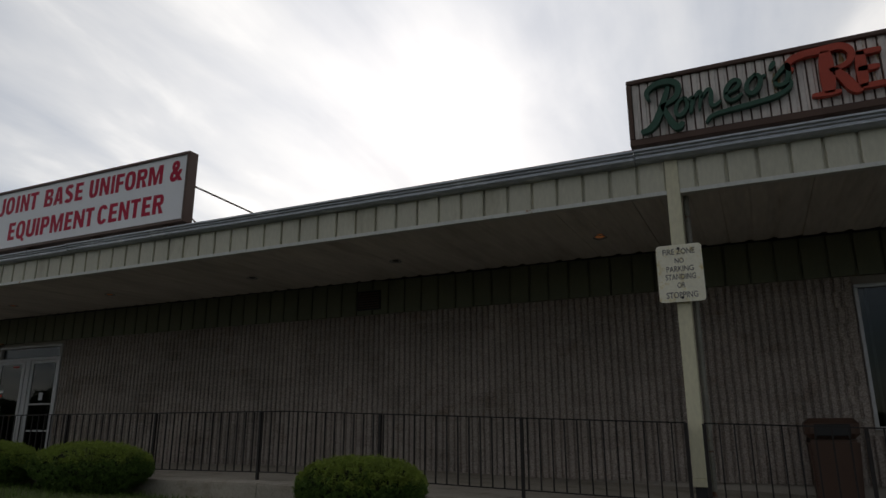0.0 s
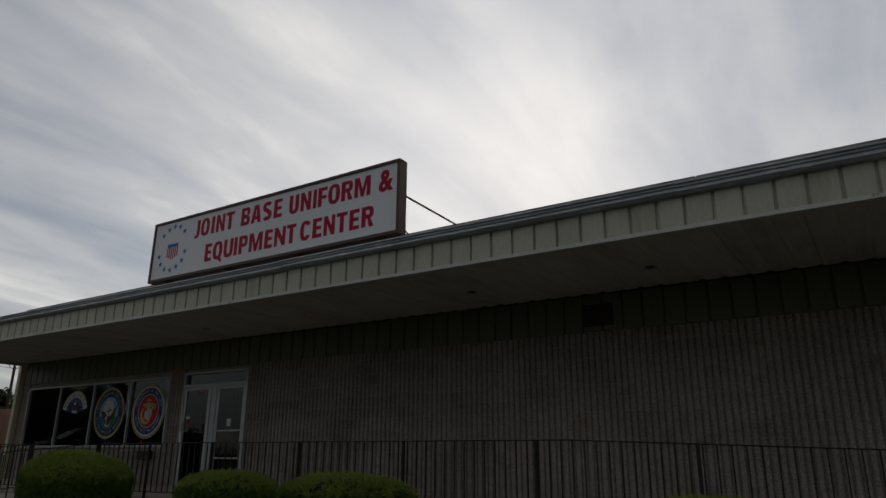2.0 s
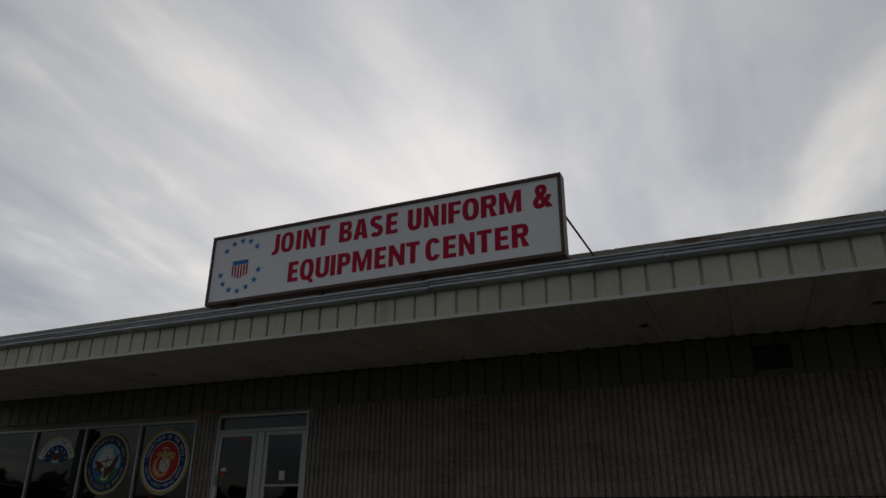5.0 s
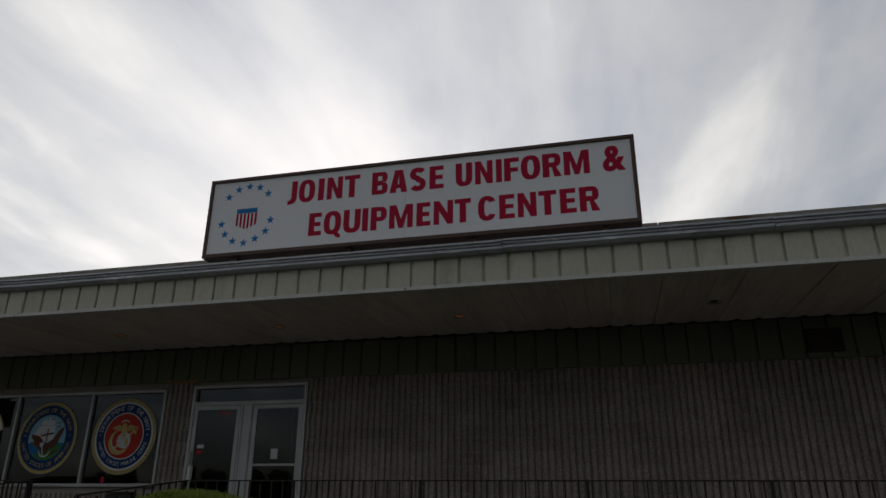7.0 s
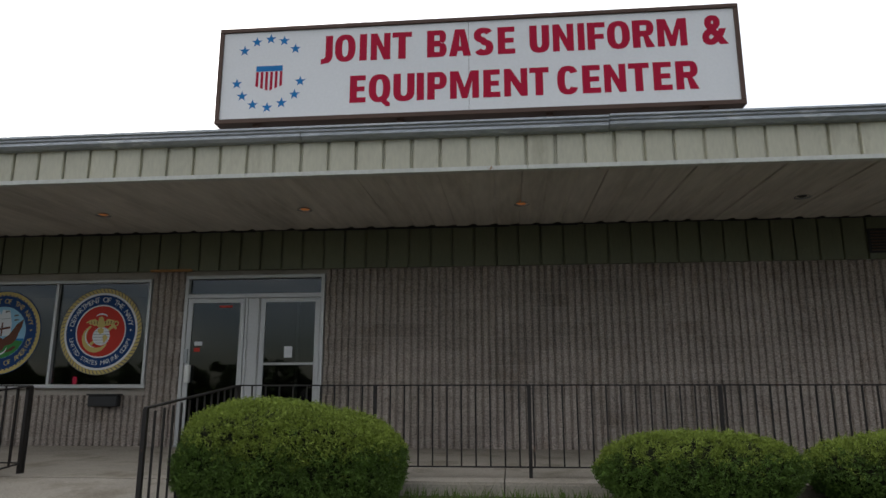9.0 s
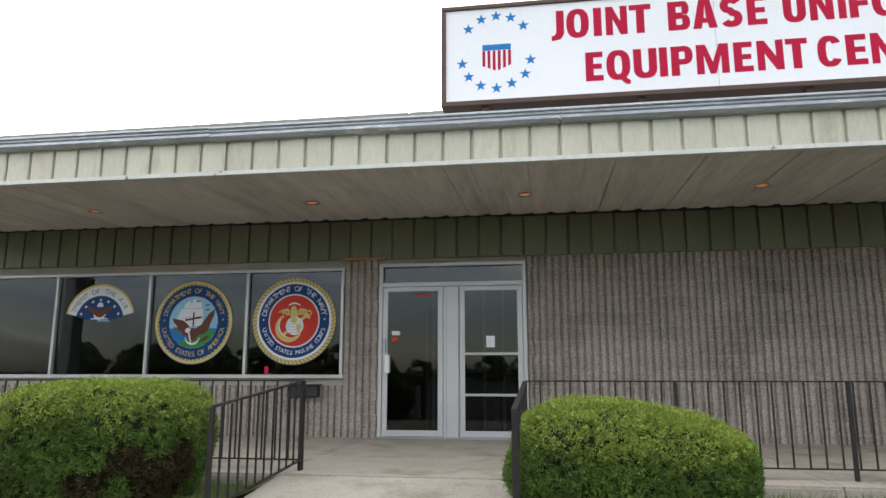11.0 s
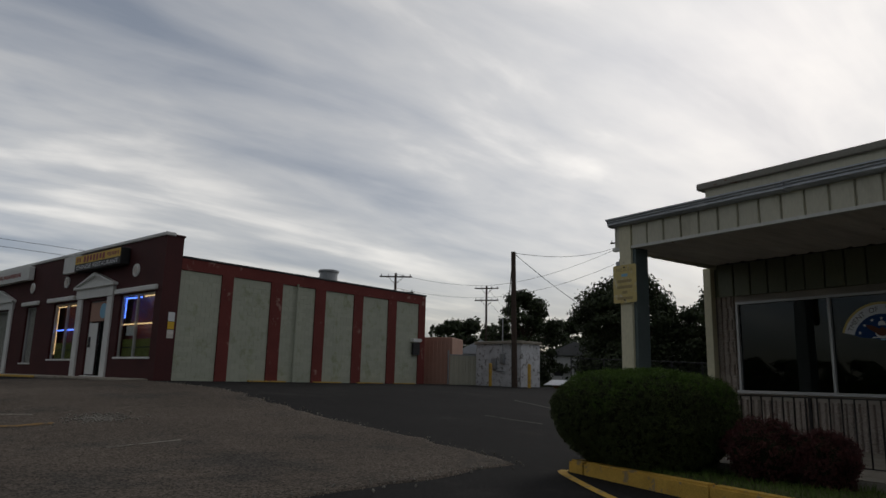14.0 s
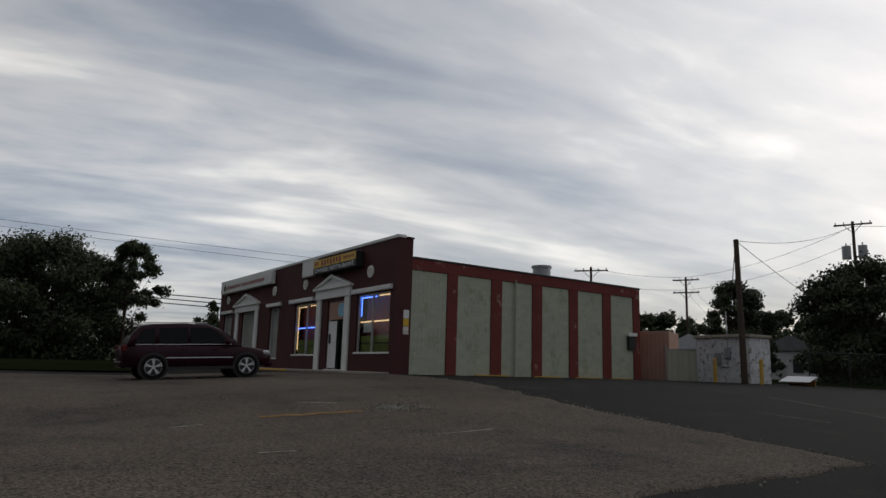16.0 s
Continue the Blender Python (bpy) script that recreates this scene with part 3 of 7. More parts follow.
def leaves(name, points, normals, size, material, parent, spread=0.9, aspect=0.6, seed=1):
    """Many small leaf quads at points, turned about their normals."""
    rng = np.random.default_rng(seed)
    n = len(points)
    nor = normals + rng.normal(0, spread, (n, 3))
    nor /= np.linalg.norm(nor, axis=1)[:, None] + 1e-9
    t = np.cross(nor, rng.normal(0, 1, (n, 3)))
    t /= np.linalg.norm(t, axis=1)[:, None] + 1e-9
    b = np.cross(nor, t)
    s = (size * rng.uniform(0.6, 1.3, n))[:, None]
    v = np.stack([points - t * s, points + b * s * aspect + nor * s * 0.15, points + t * s, points - b * s * aspect + nor * s * 0.15], 1).reshape(-1, 3)
    me = bpy.data.meshes.new(name)
    me.vertices.add(4 * n)
    me.vertices.foreach_set("co", v.astype(np.float32).ravel())
    me.loops.add(4 * n)
    me.loops.foreach_set("vertex_index", np.arange(4 * n, dtype=np.int32))
    me.polygons.add(n)
    me.polygons.foreach_set("loop_start", np.arange(0, 4 * n, 4, dtype=np.int32))
    me.update(calc_edges=True)
    me.materials.append(material)
    ob = new(name, me)
    ob.parent = parent
    return ob


# ---- the lie of the land ----
GX = [-400, -80, -50, -40, -36, -30, -27.5, -23, -20, -17.5, -15.5, -10, 0, 7, 20, 60, 300]
GZ = [2.6, 2.35, 2.1, 2.02, 2.0, 1.86, 1.74, 1.42, 1.22, 1.17, 1.12, 1.08, 0.95, 0.80, 0.5, 0.3, 0.3]


def lie(x, y):
    """The height of the lot at x, y."""
    z = sum(float(np.interp(x + d, GX, GZ)) for d in (-2, -1, 0, 1, 2)) / 5
    k = min(1.0, max(0.0, (-18 - x) / 6))
    return z - 0.02 * k * min(10.0, max(0.0, 6 - y)) - 0.028 * k * min(7.0, max(0.0, 2 - y))


def walk_z(x):
    """The height of the covered walk, which falls away past x = 1.5."""
    return 1.36 - 0.035 * max(0.0, x - 1.5)


# ---- ground ----
def make_ground():
    xs = sorted(set([-900, -600, -400, -250, -160, -120, -100, -85, 40, 60, 90, 140, 250, 500, 900] + [round(-75 + 1.5 * i, 2) for i in range(70)]))
    ys = sorted(set([-900, -500, -300, -180, -120, -80, -60, 60, 80, 120, 200, 400, 900] + [-48 + 2.0 * i for i in range(49)]))
    V = [(x, y, lie(x, y)) for x in xs for y in ys]
    n = len(ys)
    Fc = [(i * n + j, (i + 1) * n + j, (i + 1) * n + j + 1, i * n + j + 1) for i in range(len(xs) - 1) for j in range(n - 1)]
    ob = sheet("ground", V, Fc, M_ASPHALT, smooth=True)
    tagged(ob, "dark patched asphalt drive sloping gently up the lot", "ground", kind="structure")


make_ground()

EDGE = [(-40.0, 4.5), (-36.0, 5.2), (-30.0, 6.0), (-24.0, 5.85), (-21.5, 6.1), (-19.6, 6.2), (-17.4, 5.98), (-16.6, 5.7), (-16.25, 4.75), (-15.8, 3.1), (-15.5, 1.8), (-14.2, -1.5), (-13.4, -5.0), (-12.5, -9.0)]


def edge_points(step=0.25):
    pts = []
    for (ax, ay), (bx, by) in zip(EDGE, EDGE[1:]):
        n = max(1, int(math.hypot(bx - ax, by - ay) / step))
        pts += [(ax + (bx - ax) * i / n, ay + (by - ay) * i / n) for i in range(n)]
    pts.append(EDGE[-1])
    return [(x + 0.16 * noise.noise((x * 1.7, y * 1.7, 0)), y + 0.22 * noise.noise((x * 1.3, y * 1.3, 5))) for x, y in pts]


def lot_z(x, y):
    """The height of the old asphalt at x, y."""
    return lie(x, y) + 0.022 + 0.012 * noise.noise((x * 0.8, y * 0.8, 2))


def make_old_lot():
    pts = edge_points()
    aim = Vector((-38.0, -30.0))
    steps = [0.0, 0.06, 0.25] + [0.7 * i for i in range(1, 30)] + [22.0, 25.0, 29.0, 33.0, 38.0]
    V, Fc = [], []
    for x, y in pts:
        d = aim - Vector((x, y))
        far = d.length
        d.normalize()
        for k, s in enumerate(steps):
            s = min(s, far)
            px, py = x + d.x * s, y + d.y * s
            V.append((px, py, lie(px, py) - 0.02 if k == 0 else lot_z(px, py)))
    n = len(steps)
    for i in range(len(pts) - 1):
        for k in range(n - 1):
            Fc.append((i * n + k, i * n + k + 1, (i + 1) * n + k + 1, (i + 1) * n + k))
    ob = sheet("pavement", V, Fc, M_OLD_ASPHALT, smooth=True)
    tagged(ob, "worn grey gravelly old asphalt with a broken edge", "pavement", kind="structure")
    rng = random.Random(4)
    bm = bmesh.new()
    for x, y in pts:
        if x < -36:
            continue
        for _ in range(4):
            px, py = x + rng.gauss(-0.05, 0.16), y + rng.gauss(-0.05, 0.16)
            s = rng.uniform(0.008, 0.025) * (1.6 if rng.random() < 0.15 else 1)
            r = bmesh.ops.create_icosphere(bm, subdivisions=1, radius=s)
            m = pose(px, py, lie(px, py) + 0.022, rng.uniform(0, 360), rng.uniform(0, 360), rng.uniform(0, 360)) @ Matrix.Diagonal((1, rng.uniform(0.5, 1), rng.uniform(0.35, 0.7), 1))
            bmesh.ops.transform(bm, matrix=m, verts=r["verts"])
    ob = link("asphalt_rubble", bm, M_RUBBLE)
    tagged(ob, "crumbled pale asphalt bits along the broken edge", "rubble", kind="stuff")


make_old_lot()


def scatter_gravel():
    rng = random.Random(9)
    bm = bmesh.new()
    for _ in range(420):
        x, y = rng.gauss(-23.85, 0.33), rng.gauss(1.62, 0.28)
        s = rng.uniform(0.012, 0.035)
        r = bmesh.ops.create_icosphere(bm, subdivisions=1, radius=s)
        bmesh.ops.transform(bm, matrix=pose(x, y, lie(x, y) + 0.03, 0, 0, rng.uniform(0, 360)) @ Matrix.Diagonal((1, 0.7, 0.5, 1)), verts=r["verts"])
    tagged(link("gravel", bm, M_RUBBLE), "loose pale gravel in a worn spot of the lot", "gravel", kind="stuff")


scatter_gravel()


def ground_strip(name, pts, w, material, label, lift=0.03, base=lie):
    V, Fc = [], []
    for i, (x, y) in enumerate(pts):
        a, b = pts[max(0, i - 1)], pts[min(len(pts) - 1, i + 1)]
        d = Vector((b[0] - a[0], b[1] - a[1])).normalized()
        for s in (-w / 2, w / 2):
            px, py = x - d.y * s, y + d.x * s
            V.append((px, py, base(px, py) + lift))
    Fc = [(2 * i, 2 * i + 2, 2 * i + 3, 2 * i + 1) for i in range(len(pts) - 1)]
    return tagged(sheet(name, V, Fc, material), label, "road marking", kind="structure")


def segment(a, b, n=12):
    return [(a[0] + (b[0] - a[0]) * i / n, a[1] + (b[1] - a[1]) * i / n) for i in range(n + 1)]


for a, b in (((-20.08, 1.11), (-20.53, 2.25)), ((-25.3, -0.2), (-24.9, 0.6)), ((-22.02, -2.72), (-22.29, -2.2)), ((-18.42, -1.75), (-18.55, -1.3))):
    ground_strip("lot_line", segment(a, b), 0.09, M_LINE, "faded white parking line on worn asphalt", 0.007, lot_z)
ground_strip("dirt_crack", [(-23.3 - 0.015 * i + 0.07 * math.sin(i * 1.9), -1.2 + 0.2 * i) for i in range(11)], 0.26, M_DIRT, "ochre dirt in a crack of the old asphalt", 0.008, lot_z)
for a, b in (((-21.2, 10.75), (-22.9, 10.4)), ((-22.0, 13.6), (-26.5, 14.6))):
    ground_strip("lot_line", segment(a, b), 0.1, M_LINEDARK, "faded white parking line on dark asphalt", 0.012)
ground_strip("kerb_line", [(-15.86, 6.0), (-15.8, 5.86), (-15.62, 5.72), (-15.42, 5.6), (-15.1, 5.42), (-14.7, 5.2), (-14.37, 5.02), (-13.9, 4.79), (-13.36, 4.53), (-12.8, 4.3)], 0.12, M_KERB, "worn yellow line painted beside the kerb", 0.014)

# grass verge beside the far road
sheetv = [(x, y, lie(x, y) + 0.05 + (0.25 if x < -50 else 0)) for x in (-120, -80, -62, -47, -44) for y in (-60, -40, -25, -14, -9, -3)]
tagged(sheet("lawn", sheetv, [(i * 6 + j, (i + 1) * 6 + j, (i + 1) * 6 + j + 1, i * 6 + j + 1) for i in range(4) for j in range(5)], M_VERGE, smooth=True), "rough green grass verge by the far road, coloured as tree-shaded", "lawn", kind="structure")
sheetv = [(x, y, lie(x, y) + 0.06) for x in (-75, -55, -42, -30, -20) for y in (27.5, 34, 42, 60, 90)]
tagged(sheet("lawn", sheetv, [(i * 5 + j, (i + 1) * 5 + j, (i + 1) * 5 + j + 1, i * 5 + j + 1) for i in range(4) for j in range(4)], M_VERGE, smooth=True), "rough dark grass behind the painted shed, coloured as shaded", "lawn", kind="structure")


# ---- walk, ramp, kerb and planting bed ----
WALL_Y, EAVE_Y, X0, X1 = 10.57, 7.78, -16.45, 15.0
WALK_Y = 7.08


def make_walk():
    walk_ob = thing("walkway", "pale concrete covered walk along the shop front", "pavement", kind="structure")
    xs = [-16.4, -14.2, -11.6, -9.3, -6.9, -4.4, -1.6, 1.5, 4.4, 7.3, 10.4, 15.0]
    for a, b in zip(xs, xs[1:]):
        bm = bmesh.new()
        g = 0.006
        za, zb = walk_z(a), walk_z(b)
        top = [bm.verts.new(v) for v in ((a + g, WALK_Y, za), (b - g, WALK_Y, zb), (b - g, WALL_Y + 0.05, zb), (a + g, WALL_Y + 0.05, za))]
        low = [bm.verts.new((v.co.x, v.co.y, 0.2)) for v in top]
        bm.faces.new(top)
        for i in range(4):
            bm.faces.new((top[i], low[i], low[(i + 1) % 4], top[(i + 1) % 4]))
        bmesh.ops.recalc_face_normals(bm, faces=bm.faces[:])
        bmesh.ops.bevel(bm, geom=[e for e in bm.edges if abs(e.verts[0].co.y - WALK_Y) < 0.01 and abs(e.verts[1].co.y - WALK_Y) < 0.01 and min(e.verts[0].co.z, e.verts[1].co.z) > 0.5], offset=0.02, segments=2, affect="EDGES")
        part("slab", bm, M_CONCRETE, walk_ob)
    ramp = thing("ramp", "pale concrete entrance ramp down to the lot", "ramp", kind="structure")
    for (ya, za), (yb, zb) in zip([(WALK_Y - 0.006, 1.355), (6.1, 1.25)], [(6.112, 1.25), (4.7, 1.06)]):
        bm = bmesh.new()
        wa, wb = (0.0, 0.02) if ya > 6.2 else (0.02, 0.25)
        top = [bm.verts.new(v) for v in ((-9.2 - wb, yb, zb), (-6.98 + wb, yb, zb), (-6.98 + wa, ya, za), (-9.2 - wa, ya, za))]
        low = [bm.verts.new((v.co.x, v.co.y, 0.6)) for v in top]
        bm.faces.new(top)
        for i in range(4):
            bm.faces.new((top[i], low[i], low[(i + 1) % 4], top[(i + 1) % 4]))
        bmesh.ops.recalc_face_normals(bm, faces=bm.faces[:])
        part("slab", bm, M_CONCRETE, ramp)


make_walk()


def kerb_y(x):
    return 5.97 - 0.146 * (x + 15.76) if x < -9.2 else 5.0


def make_kerb(a, b, group, n):
    """A kerb in stones from a to b along the lot."""
    k = thing("kerb", "yellow painted concrete kerb, chipped and stained", "kerb", group, "structure")
    for i in range(n):
        p = [a[j] + (b[j] - a[j]) * (i + 0.004) / n for j in (0, 1)]
        q = [a[j] + (b[j] - a[j]) * (i + 0.996) / n for j in (0, 1)]
        d = Vector((q[0] - p[0], q[1] - p[1])).normalized()
        s = Vector((-d.y, d.x)) * 0.16
        bm = bmesh.new()
        zt = (1.295, 1.295) if p[0] < -8 else (lie(*p) + 0.16, lie(*q) + 0.16)
        top = [bm.verts.new(v) for v in ((p[0], p[1], zt[0]), (q[0], q[1], zt[1]), (q[0] + s.x, q[1] + s.y, zt[1]), (p[0] + s.x, p[1] + s.y, zt[0]))]
        low = [bm.verts.new((v.co.x - (0.015 * s.x if c < 2 else 0), v.co.y - (0.015 if c < 2 else 0), 0.6)) for c, v in enumerate(top)]
        bm.faces.new(top)
        for j in range(4):
            bm.faces.new((top[j], low[j], low[(j + 1) % 4], top[(j + 1) % 4]))
        bmesh.ops.recalc_face_normals(bm, faces=bm.faces[:])
        bmesh.ops.bevel(bm, geom=[e for e in bm.edges if min(e.verts[0].co.z, e.verts[1].co.z) > 0.9], offset=0.025, segments=2, affect="EDGES")
        part("kerb_stone", bm, M_KERB, k)


make_kerb((-15.5, 5.95), (-9.5, kerb_y(-9.5)), "kerbs", 3)
make_kerb((-15.62, 7.0), (-15.78, 6.0), "kerbs", 1)
make_kerb((-15.79, 5.99), (-15.52, 5.95), "kerbs", 1)
make_kerb((-6.7, 5.0), (12.0, 5.0), "kerbs", 7)


def make_bed(name, x0, x1, z_of, seed):
    n = max(6, int((x1 - x0) / 0.5))
    V, Fc = [], []
    rows = 6
    for i in range(n + 1):
        x = x0 + (x1 - x0) * i / n
        ya = kerb_y(x) + 0.14
        for j in range(rows):
            y = ya + (WALK_Y - ya) * j / (rows - 1)
            V.append((x, y, z_of(x) + 0.02 * noise.noise((x, y, 1)) - (0.0 if 0 < j < rows - 1 else 0.03)))
    for i in range(n):
        for j in range(rows - 1):
            Fc.append((i * rows + j, (i + 1) * rows + j, (i + 1) * rows + j + 1, i * rows + j + 1))
    tagged(sheet("lawn", V, Fc, M_SOIL, smooth=True), "narrow planting bed of rough grass beside the walk", "lawn", kind="structure")
    rng = np.random.default_rng(seed)
    k = int((x1 - x0) * 900)
    x = rng.uniform(x0, x1, k)
    y = np.array([rng.uniform(kerb_y(v) + 0.17, WALK_Y - 0.02) for v in x])
    z = np.array([z_of(a) for a in x])
    hgt = rng.uniform(0.03, 0.085, k)
    a = rng.uniform(0, 6.28, k)
    w = rng.uniform(0.003, 0.007, k)
    lean = rng.normal(0, 0.025, (k, 2))
    verts = np.stack([np.stack([x - w * np.cos(a), y - w * np.sin(a), z - 0.02], 1), np.stack([x + w * np.cos(a), y + w * np.sin(a), z - 0.02], 1), np.stack([x + lean[:, 0], y + lean[:, 1], z + hgt], 1)], 1).reshape(-1, 3)
    ob = sheet("grass", verts.tolist(), [(3 * i, 3 * i + 1, 3 * i + 2) for i in range(k)], M_GRASS)
    tagged(ob, "short rough green grass in the planting bed", "grass", kind="stuff")


make_bed("lawn", -15.6, -9.25, lambda x: 1.285, 3)
make_bed("lawn", -6.9, 9.0, lambda x: 1.27 - 0.03 * max(0, x + 3), 5)


# ---- the shop: walls, openings, roof ----
WIN_X = [-16.02, -14.40, -12.81, -11.21, -9.70]
WIN_Z = (2.185, 3.803)
DOOR_X, DOOR_Z = (-9.163, -7.022), (1.37, 3.845)
RWIN_X, RWIN_Z = (8.24, 12.3), (1.95, 3.80)
BAND_Z, SOFF_Z, FAS_Z, GUT_Z = 3.92, 4.52, 4.45, 4.955


def make_shell():
    """The wall behind the blocks, with its openings cut through, and the room behind."""
    y0, y1 = WALL_Y + 0.045, WALL_Y + 0.20
    cuts = [(-16.02, -9.70, WIN_Z[0], WIN_Z[1]), (DOOR_X[0], DOOR_X[1], 0.3, DOOR_Z[1]), (RWIN_X[0], RWIN_X[1], RWIN_Z[0], RWIN_Z[1])]
    xs = sorted({-16.5, X1} | {c[i] for c in cuts for i in (0, 1)})
    bm = bmesh.new()
    for a, b in zip(xs, xs[1:]):
        hole = [c for c in cuts if c[0] <= a + 1e-6 and c[1] >= b - 1e-6]
        spans = [(0.4, hole[0][2]), (hole[0][3], 6.0)] if hole else [(0.4, 6.0)]
        for lo, hi in spans:
            if hi - lo > 0.01:
                box(a, b, y0, y1, lo, hi, bm=bm)
    tagged(link("wall_front", bm, M_MORTAR), "tan mortar backing wall of the long shop front", "wall", kind="structure")
    tagged(link("wall_left", box(-16.5, -16.3, WALL_Y + 0.2, 26.0, 0.4, 6.0), M_MORTAR), "plain block end wall of the shop", "wall", kind="structure")
    tagged(link("wall_right", box(X1 - 0.2, X1, WALL_Y + 0.2, 26.0, 0.2, 6.0), M_MORTAR), "plain block end wall of the shop", "wall", kind="structure")
    tagged(link("wall_back", box(-16.5, X1, 26.0, 26.2, 0.2, 6.0), M_MORTAR), "plain block back wall of the shop", "wall", kind="structure")
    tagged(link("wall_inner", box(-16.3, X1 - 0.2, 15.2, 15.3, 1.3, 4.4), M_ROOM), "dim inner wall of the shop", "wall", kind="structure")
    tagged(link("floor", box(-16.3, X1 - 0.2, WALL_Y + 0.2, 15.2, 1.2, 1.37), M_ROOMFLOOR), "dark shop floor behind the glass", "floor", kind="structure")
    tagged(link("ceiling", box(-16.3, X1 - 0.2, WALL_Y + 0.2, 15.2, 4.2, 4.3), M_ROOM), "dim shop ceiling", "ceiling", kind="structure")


make_shell()


def panel_mesh(w, h, seam=0.03, d=0.03):
    """One upright metal siding board with a raised lap along its edge; faces -y, foot at 0."""
    prof = [(0.0, 0.012), (0.004, -d), (seam, -d), (seam + 0.012, -0.004), (w * 0.5, -0.002), (w - 0.018, -0.004), (w - 0.014, 0.012)]
    V = [(x, y, z) for z in (0, h) for x, y in prof]
    n = len(prof)
    Fc = [(i, i + 1, n + i + 1, n + i) for i in range(n - 1)] + [tuple(range(n - 1, -1, -1)), tuple(range(n, 2 * n))]
    me = bpy.data.meshes.new("siding_board")
    me.from_pydata(V, [], Fc)
    return me


def groove_mesh(w, h, gap=0.030, d=0.030):
    """One upright metal siding board with a sunk joint along its edge; faces -y, foot at 0."""
    prof = [(0.0, 0.009), (gap * 0.85, 0.009), (gap + 0.004, -d + 0.006), (gap + 0.016, -d), (w * 0.5, -d - 0.001), (w - 0.014, -d), (w - 0.002, -d + 0.006), (w - 0.0005, 0.009)]
    V = [(x, y, z) for z in (0, h) for x, y in prof]
    n = len(prof)
    Fc = [(i, i + 1, n + i + 1, n + i) for i in range(n - 1)] + [tuple(range(n - 1, -1, -1)), tuple(range(n, 2 * n))]
    me = bpy.data.meshes.new("siding_board")
    me.from_pydata(V, [], Fc)
    return me


def place(name, me, parent, x, y, z, turn=0.0):
    ob = new(name, me)
    ob.parent = parent
    ob.location = (x, y, z)
    if turn:
        ob.rotation_euler = (0, 0, turn)
    return ob


